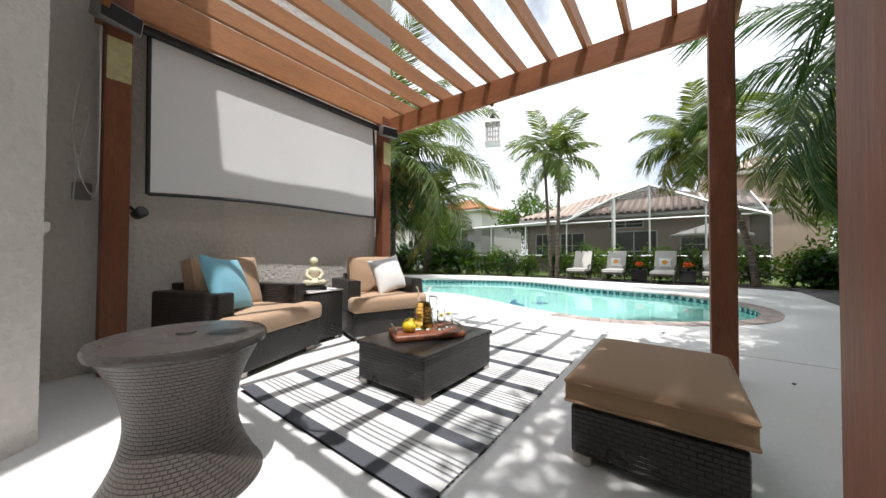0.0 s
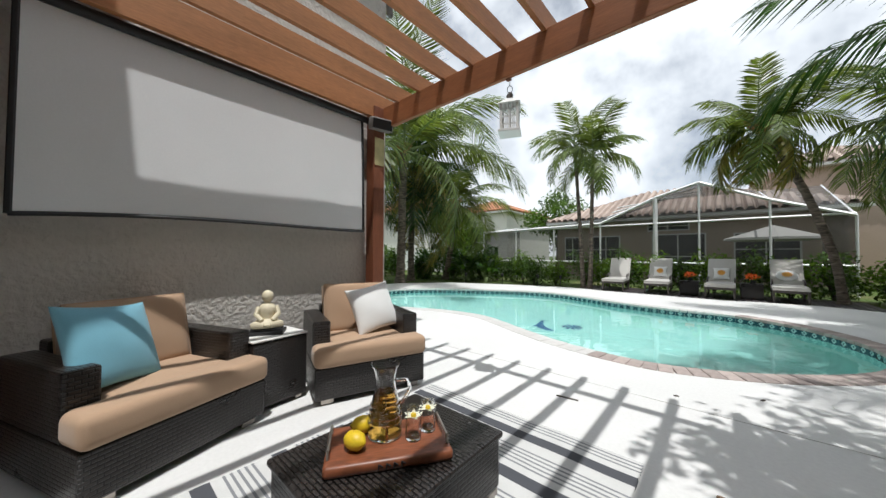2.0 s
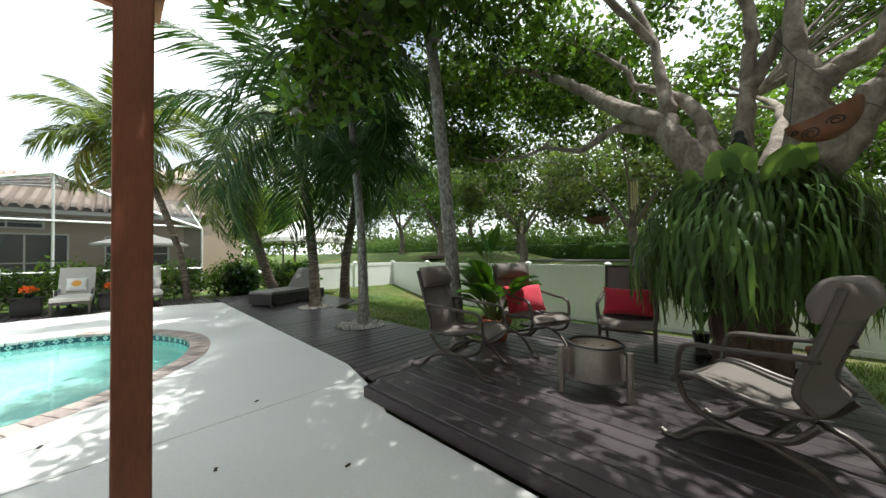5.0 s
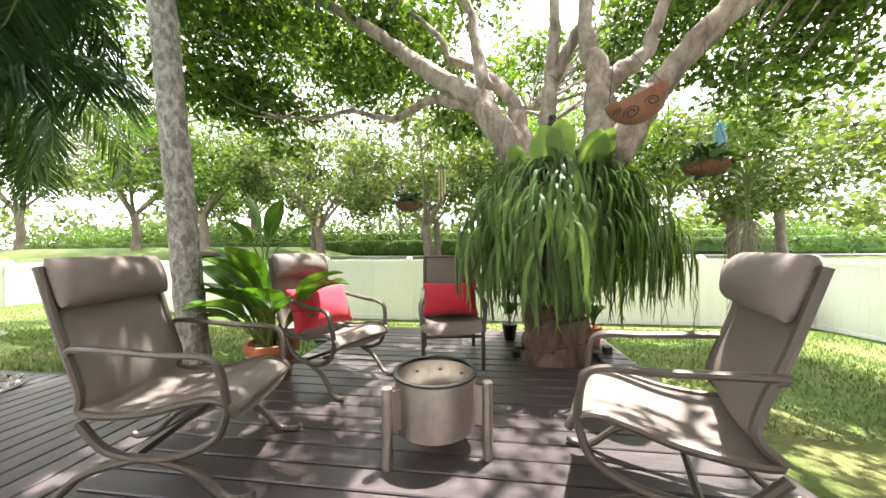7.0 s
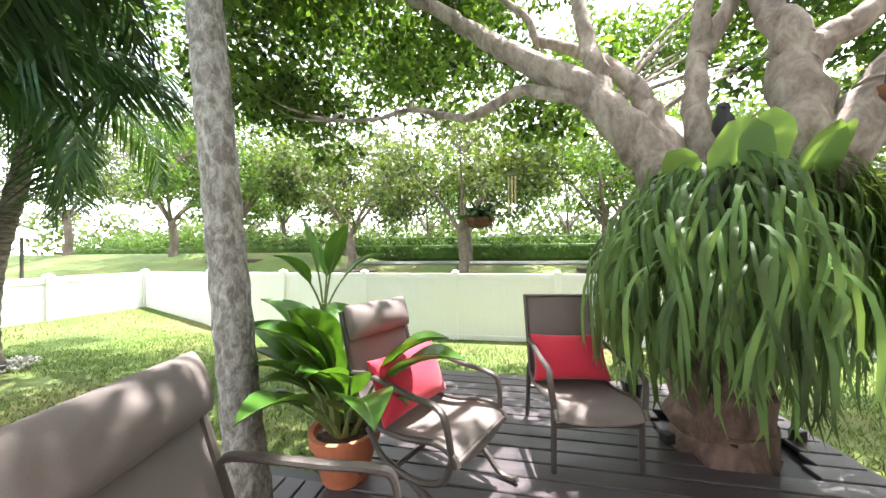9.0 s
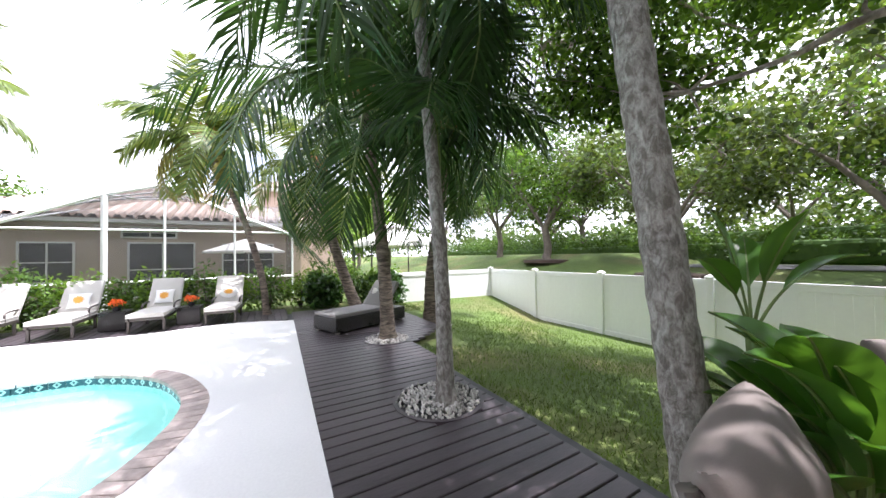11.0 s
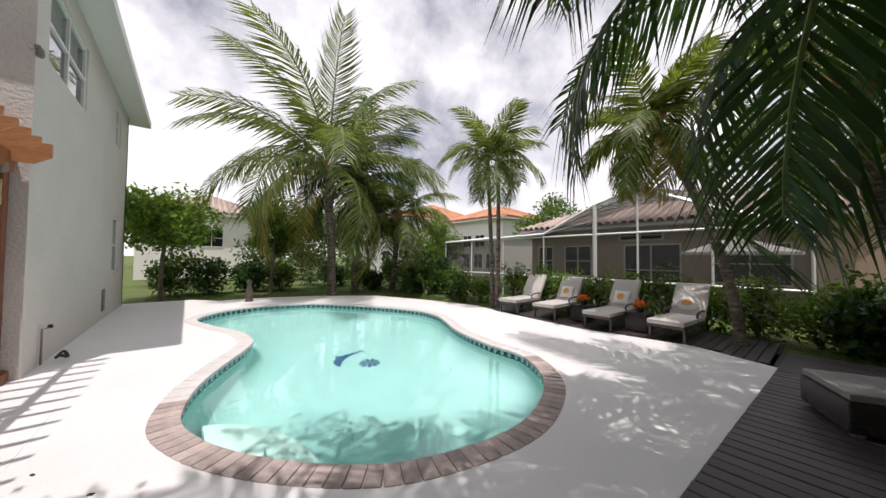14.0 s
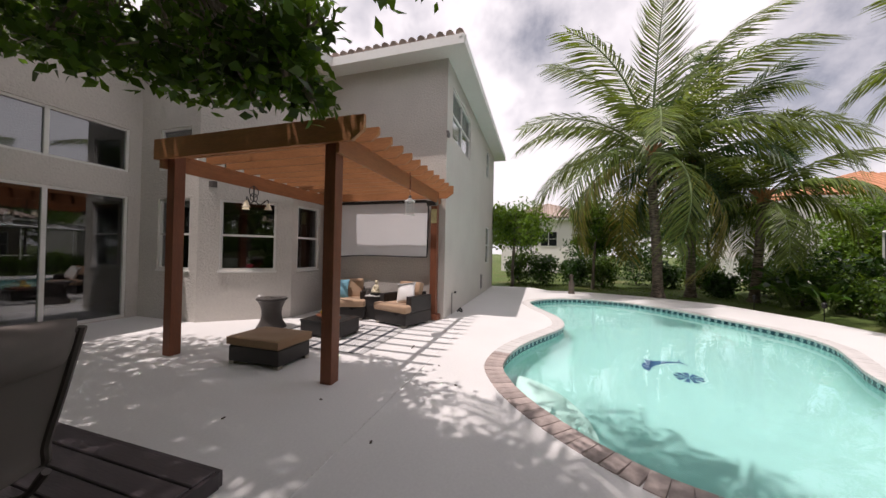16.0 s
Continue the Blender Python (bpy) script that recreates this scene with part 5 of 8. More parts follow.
def build_big_tree():
    base = Vector((7.93, 0.78, 0.0))
    L = lambda *pts: [Vector(p) - base for p in pts]
    limbs = [
        (L((7.93, 0.78, -0.1), (7.93, 0.79, 0.25), (7.93, 0.80, 0.7), (7.95, 0.80, 1.3), (7.95, 0.78, 1.95)), 0.31, 0.29),
        (L((7.96, 0.95, 1.6), (8.10, 1.14, 2.2), (8.22, 1.40, 2.62), (8.35, 1.60, 2.94), (8.5, 2.14, 3.38), (8.7, 2.5, 3.75), (8.8, 2.96, 4.16), (8.9, 3.9, 4.8), (9.2, 5.2, 5.2), (9.9, 7.4, 5.6)), 0.20, 0.03),
        (L((8.28, 1.47, 2.75), (8.35, 1.48, 3.06), (8.45, 1.56, 3.56), (8.5, 1.66, 4.16), (8.7, 2.1, 5.4)), 0.125, 0.03),
        (L((8.24, 1.46, 2.68), (8.35, 1.66, 2.86), (8.45, 1.92, 2.98), (8.55, 2.17, 3.06), (8.7, 2.63, 2.92), (8.85, 2.98, 3.03), (9.0, 3.43, 3.20), (9.1, 3.94, 3.17), (9.3, 4.7, 3.3)), 0.085, 0.02),
        (L((8.0, 0.95, 1.8), (8.15, 1.07, 2.40), (8.3, 1.12, 2.79), (8.45, 1.28, 3.12), (8.6, 1.57, 3.44), (8.8, 1.91, 3.72), (8.9, 2.15, 4.18), (9.2, 2.9, 5.0)), 0.12, 0.025),
        (L((8.0, 0.84, 1.8), (8.1, 0.82, 2.32), (8.2, 0.77, 2.79), (8.2, 0.74, 3.23), (8.1, 0.75, 3.81), (8.0, 1.0, 5.4)), 0.12, 0.04),
        (L((8.2, 0.74, 3.02), (8.2, 0.53, 3.41), (8.2, 0.35, 3.78), (8.4, 0.0, 5.0)), 0.08, 0.03),
        (L((7.88, 0.55, 1.7), (7.8, 0.38, 2.23), (7.85, 0.36, 2.75), (7.9, 0.43, 3.02), (8.1, 0.43, 3.69), (8.4, 0.3, 5.4)), 0.21, 0.04),
        (L((7.84, 0.36, 2.68), (7.85, 0.20, 2.86), (7.8, -0.02, 2.98), (7.75, -0.13, 3.33), (7.6, -0.5, 4.4)), 0.12, 0.035),
        (L((7.82, 0.50, 1.7), (7.65, 0.24, 2.13), (7.65, 0.06, 2.44), (7.6, -0.12, 2.70), (7.5, -0.36, 3.0), (7.3, -1.1, 3.8), (7.0, -2.2, 4.6)), 0.18, 0.04),
        (L((7.64, 0.10, 2.38), (7.75, -0.30, 2.85), (7.9, -0.9, 3.4), (8.2, -2.0, 4.2), (8.3, -3.0, 4.8)), 0.13, 0.03),
        (L((7.95, 1.0, 5.3), (7.3, 1.2, 5.5), (6.2, 1.4, 5.2), (4.9, 1.9, 4.5)), 0.055, 0.03),
        (L((8.05, 0.7, 1.8), (8.8, 0.5, 2.5), (9.8, 0.4, 3.2), (11.0, 0.6, 3.9)), 0.13, 0.03),
        (L((8.5, 1.66, 4.1), (7.9, 2.0, 4.5), (7.2, 2.4, 4.8), (6.2, 3.0, 5.0)), 0.055, 0.025),
    ]
    clumps = []
    for k, (c, s, n, r) in enumerate((((6.0, 2.2, 5.1), (1.9, 1.9, 0.9), 17, (0.52, 0.52, 0.30)), ((8.2, 3.6, 5.0), (2.2, 1.6, 1.1), 18, (0.7, 0.7, 0.4)),
                                      ((8.2, 0.8, 6.0), (2.6, 2.4, 1.0), 12, (0.62, 0.62, 0.36)), ((8.4, -2.6, 4.9), (2.2, 1.8, 1.0), 15, (0.6, 0.6, 0.36)),
                                      ((10.6, 2.2, 4.9), (1.4, 2.0, 0.8), 7, (0.55, 0.55, 0.34)), ((5.4, -0.6, 4.5), (1.7, 1.3, 0.7), 14, (0.6, 0.6, 0.35)),
                                      # clumps round (6.3, 3.8, 7.2) are added above the view to shade the patio
                                      ((4.7, 2.3, 4.1), (0.9, 1.1, 0.5), 12, (0.42, 0.42, 0.28)), ((4.25, 3.0, 3.2), (0.35, 0.5, 0.35), 6, (0.3, 0.3, 0.3)), ((6.3, 3.8, 7.2), (2.1, 2.4, 0.7), 17, (0.6, 0.6, 0.35)), ((5.0, 0.6, 5.6), (1.6, 1.8, 0.6), 14, (0.65, 0.65, 0.4)),
                                      # clumps round (4.1, 1.3, 4.1) are added to shade the pergola's east beam
                                      ((4.78, 3.25, 2.95), (0.16, 0.5, 0.28), 8, (0.26, 0.26, 0.2)), ((4.75, 3.6, 2.55), (0.08, 0.1, 0.1), 2, (0.15, 0.15, 0.16)), ((4.72, 2.25, 2.95), (0.25, 0.45, 0.16), 8, (0.24, 0.24, 0.14)), ((4.72, 3.05, 2.72), (0.15, 0.5, 0.18), 9, (0.22, 0.22, 0.15)), ((5.05, 1.7, 3.15), (0.2, 0.5, 0.25), 8, (0.28, 0.28, 0.2)), ((9.6, 4.6, 3.7), (1.2, 1.4, 0.8), 10, (0.6, 0.6, 0.4)), ((11.4, -1.2, 5.6), (1.6, 2.6, 1.1), 24, (0.7, 0.7, 0.42)), ((11.6, 4.6, 5.8), (1.6, 2.4, 1.1), 22, (0.7, 0.7, 0.42)), ((9.6, -3.8, 5.4), (2.0, 1.6, 1.4), 20, (0.7, 0.7, 0.42)), ((10.0, -2.2, 3.7), (1.2, 1.4, 0.7), 9, (0.5, 0.5, 0.35)), ((9.4, 1.9, 3.6), (1.0, 0.8, 0.6), 6, (0.5, 0.5, 0.35)), ((5.35, 4.3, 3.15), (0.35, 0.5, 0.3), 7, (0.28, 0.28, 0.22)), ((4.1, 1.3, 4.1), (0.22, 1.3, 0.25), 11, (0.24, 0.24, 0.18)), ((10.3, 7.0, 5.3), (1.7, 2.4, 1.2), 20, (0.7, 0.7, 0.42)), ((9.2, 5.4, 5.4), (1.0, 1.2, 0.8), 10, (0.6, 0.6, 0.4)))):
        clumps += [((Vector(p) - base)[:], q) for p, q in scatter(c, s, n, r, 100 + k)]
    return tree("shade_tree", "big spreading shade tree with pale smooth limbs over the deck", base, limbs, clumps, 96000, 0.118, M["leaf"], M["bark"], 31, 1.8, trunk_bark=M["trunk_bark"])


build_big_tree()


def build_staghorn():
    """The fern that hugs the trunk: forked hanging fronds under pale shields."""
    th = thing("staghorn_fern", "huge staghorn fern hanging from the tree trunk", "fern", Matrix.Translation((7.93, 0.78, 0.0)))
    rng = random.Random(5)
    bundles = [Mesh() for _ in range(16)]
    for k in range(2000):
        me = bundles[k % 16]
        a = rng.uniform(0, 6.283)
        lobe = 0.9 + 0.12 * math.sin(3 * a + 1.0) + 0.08 * math.sin(7 * a)
        high = rng.random() ** 0.75
        z = 0.95 + 1.12 * high
        r = (0.30 + 0.56 * math.sin(math.pi * min(1, 0.22 + 0.72 * high)) * rng.uniform(0.55, 1.05)) * lobe
        out = Vector((math.cos(a), math.sin(a), 0))
        side = Vector((-out.y, out.x, 0))
        p = out * r + Vector((0, -0.04, z))
        ln = min(rng.uniform(0.25, 0.66), z - rng.uniform(0.5, 0.8))
        drift, curl, phase = rng.uniform(-0.28, 0.28), rng.uniform(0.01, 0.035), rng.uniform(0, 6.28)
        reach, w = rng.uniform(0.10, 0.30), rng.uniform(0.006, 0.0135)
        q = []
        for i in range(7):
            t = i / 6
            q.append(p + out * (reach * (1 - (1 - t) ** 2) - 0.06 * t * t) + side * (drift * t * ln + curl * math.sin(phase + 4.5 * t)) + Vector((0, 0, 0.10 * t - ln * (1.1 * t * t + 0.05 * t))))
        ws = [w * f for f in (0.5, 0.8, 1.05, 1.25, 1.35, 1.5, 1.1)]
        vv = [x for c, ww in zip(q, ws) for x in (c - side * ww + out * ww * 0.4, c + side * ww)]
        o = len(vv)
        fork = rng.uniform(0.015, 0.05)
        vv += [q[6] + side * fork - Vector((0, 0, rng.uniform(0.06, 0.16))), q[6] - side * (0.06 - fork) - Vector((0, 0, rng.uniform(0.05, 0.13))), q[6] - Vector((0, 0, 0.012))]
        me.add(vv, [(2 * i, 2 * i + 1, 2 * i + 3, 2 * i + 2) for i in range(6)] + [(12, o + 2, o + 1), (13, o, o + 2), (12, 13, o + 2)])
    for me in bundles:
        me.link("frond_cluster", M["fern"], th, "", True)
    Mesh().lathe([(0.05, 1.05), (0.36, 1.2), (0.46, 1.5), (0.46, 1.85), (0.34, 2.05), (0.05, 2.1)], (0, -0.02, 0), 20).link("root_ball", M["mulch"], th, "dark root mass behind the fronds", True)
    for k in range(6):
        a = radians(128 + k * 21 + 9 * (k % 2))
        me = Mesh()
        c = Vector((math.cos(a) * 0.50, math.sin(a) * 0.50 - 0.03, 1.93 + 0.06 * (k % 3)))
        side = Vector((-math.sin(a), math.cos(a), 0))
        out = Vector((math.cos(a), math.sin(a), 0))
        n = 10
        vv = [c]
        for i in range(n + 1):
            g = radians(-35 + 250 * i / n)
            r = 0.15 + 0.008 * math.sin(i * 2.3 + k) + 0.03 * (k % 2)
            vv.append(c + side * math.cos(g) * r * 0.85 + Vector((0, 0, 1)) * math.sin(g) * r * 1.2 + out * (0.02 + 0.09 * math.sin(g)))
        me.add(vv, [(0, i + 1, i + 2) for i in range(n)])
        me.link("shield_frond", M["fern_pale"], th, "pale rounded shield frond", True)


build_staghorn()


def shrub(label, x, y, r, h, n, leaf, mat, seed, z=-0.08, name="shrub", long=2.0):
    th = thing(name, label, "shrub", pose(x, y, z))
    rng = random.Random(seed)
    me = Mesh()
    clumps = []
    for k in range(7):
        a = k * 0.9 + rng.random()
        q = Vector((math.cos(a) * r[0] * rng.uniform(0.2, 0.7), math.sin(a) * r[1] * rng.uniform(0.2, 0.7), h * rng.uniform(0.45, 0.9)))
        me.tube([(0, 0, 0), (q.x * 0.4, q.y * 0.4, q.z * 0.5), q], [0.02, 0.014, 0.006], 5)
        clumps.append((q[:], (r[0] * 0.45, r[1] * 0.45, h * 0.26)))
    clumps += [((0, 0, h * 0.4), (r[0] * 0.85, r[1] * 0.8, h * 0.38)), ((r[0] * 0.3, 0, h * 0.25), (r[0] * 0.6, r[1] * 0.7, h * 0.25))]
    me.link("woody_base", M["bark_far"], th, "", True)
    leaf_cloud("foliage", mat, clumps, n, leaf, th, seed, 0.7, long)
    return th


def build_garden():
    rng = random.Random(77)
    x = -7.2
    k = 0
    while x < 9.2:
        y = 13.75 + rng.uniform(-0.15, 0.25)
        if x < -1.2:
            y = 12.9 + rng.uniform(-0.2, 0.3) + (0.3 if x < -4 else 0)
        h = rng.uniform(1.0, 1.45)
        shrub("leafy green hedge shrub behind the pool deck", x, y, (0.62, 0.5), h, 1000, 0.11, M["leaf_bright"] if k % 2 else M["hedge"], 200 + k)
        x += rng.uniform(0.62, 0.85)
        k += 1
    for k, (x, y, r, h, key) in enumerate(((-9.8, 13.9, 0.9, 1.5, "leaf_dark"), (-8.6, 14.2, 1.0, 1.6, "leaf_dark"), (-6.3, 14.3, 1.0, 1.7, "leaf_dark"), (-11.4, 12.6, 0.9, 1.4, "hedge"), (-11.0, 11.0, 0.8, 1.2, "leaf_dark"),
                                           (-10.8, 8.2, 0.9, 1.5, "hedge"), (-10.6, 6.9, 0.8, 1.3, "leaf_dark"), (-10.2, 5.4, 0.9, 1.5, "leaf_dark"), (-10.5, 4.2, 0.9, 1.6, "hedge"), (-8.0, 11.8, 0.55, 0.9, "leaf_dark"),
                                           (-12.4, 7.6, 1.3, 2.4, "leaf_dark"), (-12.6, 10.2, 1.2, 2.2, "leaf_dark"), (-13.2, 13.2, 1.2, 2.1, "hedge"), (-9.4, 16.2, 1.1, 2.2, "leaf_bright"), (8.6, 13.0, 0.7, 1.0, "leaf_dark"), (8.0, 13.0, 0.7, 1.1, "hedge"),
                                           (6.6, 13.3, 0.6, 1.0, "leaf_dark"))):
        shrub("dense dark green garden shrub" if key != "leaf_bright" else "bright yellow-green garden shrub", x, y, (r, r), h, 1500, 0.17, M[key], 300 + k)
    small = [("young mango tree with bright leaves beside the house", (-8.5, 4.0, -0.1), 4.2, 1.6, "leaf_bright"), ("slim garden tree behind the pool", (-9.2, 7.55, -0.1), 4.0, 1.15, "leaf_bright"),
             ("leafy tree beyond the fence", (-15.5, 4.0, -0.1), 4.6, 2.2, "leaf_dark"), ("leafy tree beyond the fence", (-17.0, 9.5, -0.1), 6.0, 2.8, "leaf_far"),
             ("yellow-green tree behind the palms", (-9.6, 17.0, -0.1), 3.9, 1.6, "leaf_bright"), ("round leafy tree behind the screen enclosure", (-7.0, 26.0, -0.1), 6.4, 2.6, "leaf"),
             ("bright leafy tree beyond the fence", (9.0, 19.5, -0.2), 5.2, 2.1, "leaf_bright"), ("bright leafy tree beyond the fence", (12.6, 24.0, -0.2), 6.5, 2.8, "leaf_bright"), ("leafy tree beyond the fence", (-22.0, 14.0, -0.1), 6.5, 3.0, "leaf_dark")]
    for k, (lab, b, h, r, key) in enumerate(small):
        limbs = [([Vector((0, 0, 0)), Vector((0.05, 0.02, h * 0.25)), Vector((0.0, 0.08, h * 0.55))], 0.03 + h * 0.012, 0.03 + h * 0.005),
                 ([Vector((0, 0.08, h * 0.45)), Vector((r * 0.3, 0.1, h * 0.65)), Vector((r * 0.5, 0.2, h * 0.8))], 0.03, 0.01), ([Vector((0, 0.08, h * 0.4)), Vector((-r * 0.3, -0.2, h * 0.6)), Vector((-r * 0.5, -0.3, h * 0.78))], 0.03, 0.01)]
        clumps = scatter((0, 0, h * 0.66), (r * 0.75, r * 0.75, h * 0.26), 16, (r * 0.42, r * 0.42, r * 0.32), 400 + k)
        tree("garden_tree", lab, b, limbs, clumps, 5200, 0.06 + 0.03 * h, M[key], M["bark_far"], 420 + k, 2.2)


build_garden()


def build_roadside():
    rng = random.Random(9)
    spots = [(18.8, 15.5, 7.5, 3.6), (19.2, 9.5, 7.0, 3.5), (18.6, 4.0, 7.5, 3.7), (19.6, -2.0, 7.5, 3.8), (18.6, -8.5, 7.0, 3.7), (24.0, 12.5, 9.0, 4.6), (25.0, 4.5, 9.0, 4.8), (24.5, -4.5, 9.0, 4.8), (20.0, 21.0, 8.0, 4.5),
             (28.0, 20.0, 9.5, 5.0), (12.0, -11.5, 8.0, 4.4), (5.0, -12.0, 8.5, 4.5), (22.0, -13.0, 9.0, 5.0), (20.5, 30.0, 9.5, 5.2), (33.0, 9.0, 10.0, 5.5), (33.0, -3.0, 10.0, 5.5), (34, 28, 10, 6), (14, 38, 9, 6)]
    for k, (x, y, h, r) in enumerate(spots):
        z = ground_height(x, y)
        limbs = [([Vector((0, 0, -0.1)), Vector((0.1, 0, h * 0.12)), Vector((0, 0.1, h * 0.27))], 0.24, 0.19)]
        for q in range(5):
            a = q * 1.257 + rng.random()
            limbs.append(([Vector((0, 0.1, h * 0.24)), Vector((math.cos(a) * r * 0.3, math.sin(a) * r * 0.3, h * 0.45)), Vector((math.cos(a) * r * 0.6, math.sin(a) * r * 0.6, h * 0.62))], 0.11, 0.03))
        clumps = scatter((0, 0, h * 0.62), (r * 1.08, r * 1.08, h * 0.31), 52, (r * 0.26, r * 0.26, r * 0.15), 500 + k)
        tree("roadside_tree", "spreading roadside oak with dark trunk and airy crown", (x, y, z), limbs, clumps, 9000, 0.22, M["leaf_far"] if k % 3 else M["leaf"], M["bark_far"], 520 + k, 1.8)
    for k, (x, h) in enumerate(((26.5, 1.5), (29.5, 2.3))):
        cl = [((x + rng.uniform(-0.3, 0.3), y, ground_height(x, y) + h * 0.5), (0.7, 0.8, h * 0.5)) for y in np.arange(-22, 40, 0.9)]
        tagged(leaf_cloud("hedge_row", M["hedge"], cl, 16000, 0.2, None, 600 + k, 0.8, 1.6, shell=0.8), "long clipped green hedge along the road", "hedge", kind="stuff")
    for x, h in ((26.5, 1.3), (29.5, 2.1)):
        z = ground_height(x, 0)
        core = Mesh().soft((x, 9, z + h * 0.42), (0.9, 62, h * 0.84), 0.2)
        tagged(core.link("hedge_core", M["hedge"]), "dark inner wood of the clipped hedge", "hedge", kind="stuff")
    beds = Mesh()
    for x, y in ((19.2, 9.5), (18.6, 4.0), (19.6, -2.0), (18.8, 15.5)):
        z = ground_height(x, y)
        beds.lathe([(1.3, z - 0.05), (1.25, z + 0.1), (0.2, z + 0.16)], (x, y, 0), 20)
    tagged(beds.link("mulch", M["mulch"], smooth=True), "brown mulch beds under the roadside trees", "mulch", kind="stuff")


build_roadside()


def build_grass():
    """Short blades over the near lawn, in one mesh."""
    rng = np.random.default_rng(12)
    n = 90000
    x, y = rng.uniform(7.2, 13.0, n), rng.uniform(-6.0, 13.1, n)
    west = rng.random(n) < 0.22
    x = np.where(west, rng.uniform(-11.0, -5.2, n), x)
    y = np.where(west, rng.uniform(3.6, 13.0, n), y)
    free = ~((x < 9.0) & (y > 0.0) & (y < 3.6) & (x > 5)) & ~((x > 5) & (x < 8.5) & (y > 8.0)) & ~((x > 5) & (x < 7.32) & (y > 3.2))
    inside = (x < 0) & (((x + 5.0) / 2.2) ** 2 + ((y - 8) / 4.4) ** 2 < 1)
    x, y = x[free & ~inside], y[free & ~inside]
    n = len(x)
    z = np.array([ground_height(a, b) for a, b in zip(x, y)]) - 0.005
    a = rng.uniform(0, 6.283, n)
    h, w = rng.uniform(0.03, 0.075, n), 0.006
    lean = rng.normal(0, 0.025, (n, 2))
    v = np.zeros((n, 3, 3))
    v[:, 0] = np.stack([x - w * np.cos(a), y - w * np.sin(a), z], 1)
    v[:, 1] = np.stack([x + w * np.cos(a), y + w * np.sin(a), z], 1)
    v[:, 2] = np.stack([x + lean[:, 0], y + lean[:, 1], z + h], 1)
    me = bpy.data.meshes.new("grass")
    me.vertices.add(n * 3)
    me.vertices.foreach_set("co", v.astype(np.float32).ravel())
    me.loops.add(n * 3)
    me.loops.foreach_set("vertex_index", np.arange(n * 3, dtype=np.int32))
    me.polygons.add(n)
    me.polygons.foreach_set("loop_start", np.arange(0, n * 3, 3, dtype=np.int32))
    me.materials.append(leafy("grass_blades", (0.078, 0.132, 0.023), 0.45, 0.6, 0.3))
    me.update(calc_edges=True)
    tagged(new("grass", me), "short green lawn grass blades", "grass", kind="stuff")


build_grass()


def build_woods():
    rng = random.Random(21)
    cl = []
    for k in range(150):
        a = radians(-75 + 330 * k / 150)
        d = rng.uniform(52, 64)
        cl.append(((3 + d * math.cos(a), 8 + d * math.sin(a), rng.uniform(2.0, 5.5)), (3.2, 3.2, rng.uniform(2.0, 3.0))))
    for k in range(110):
        y = -34 + 0.8 * k
        cl.append(((rng.uniform(35, 40), y, rng.uniform(1.0, 5.5)), (1.6, 1.8, rng.uniform(1.2, 1.9))))
    tagged(leaf_cloud("far_woods", M["leaf_far"], cl, 38000, 0.62, None, 640, 0.8, 1.5, shell=0.6), "hazy belt of distant trees round the gardens", "woods", kind="stuff")


build_woods()


# ---- patio furniture ----
def wicker_armchair(label, m):
    th = thing("armchair", label, "armchair", m, "wicker armchairs")
    w, d = 0.86, 0.78
    Mesh().soft((0.0, 0, 0.155), (d, w, 0.23), 0.012).link("seat_base", M["wicker"], th)
    for s in (1, -1):
        Mesh().soft((-0.07, s * (w / 2 - 0.065), 0.425), (d - 0.15, 0.13, 0.308), 0.014).link("armrest", M["wicker"], th)
    Mesh().soft((-d / 2 + 0.06, 0, 0.45), (0.118, w - 0.262, 0.358), 0.014).link("backrest", M["wicker"], th)
    Mesh().cushion((0.0, 0, 0.35), (d - 0.2, w - 0.265, 0.15), 0.12, None, 0, 16).soft((0.325, 0, 0.345), (0.2, w + 0.02, 0.15), 0.045, segments=5).link("seat_cushion", M["tan"], th, "tan canvas seat cushion", True)
    Mesh().cushion((0, 0, 0), (0.42, w - 0.30, 0.17), 0.35, pose(-0.215, 0, 0.60, 0, -103, 0), 0, 16).link("back_cushion", M["tan"], th, "tan canvas back cushion", True)
    for x in (-0.3, 0.32):
        for y in (-0.34, 0.34):
            Mesh().soft((x, y, 0.022), (0.09, 0.09, 0.045), 0.006).link("foot", M["steel"], th, "brushed metal foot")
    return th


def throw_pillow(label, m, mat_key, size=(0.44, 0.44, 0.15), name="throw_pillow"):
    th = Mesh().cushion((0, 0, 0), size, 0.85, None, 0, 16, 0.10).link(name, M[mat_key], smooth=True)
    th.matrix_basis = m
    return tagged(th, label, "pillow")


CHAIR_1 = pose(0.50, 1.14, 0, 0, 0, 20.9)
CHAIR_2 = pose(0.585, 2.50, 0, 0, 0, -18.6)
wicker_armchair("dark wicker armchair with tan cushions and a blue pillow", CHAIR_1)
wicker_armchair("dark wicker armchair with tan cushions and a white pillow", CHAIR_2)
throw_pillow("light blue square pillow leaning on the armchair", CHAIR_1 @ pose(0.05, -0.19, 0.62, 0, -112, 22) @ pose(0, 0, 0, 0, 0, 6), "blue")
throw_pillow("white square pillow leaning on the armchair", CHAIR_2 @ pose(0.03, 0.10, 0.62, 0, -112, 10) @ pose(0, 0, 0, 0, 0, -10), "white_cloth", (0.42, 0.42, 0.14))


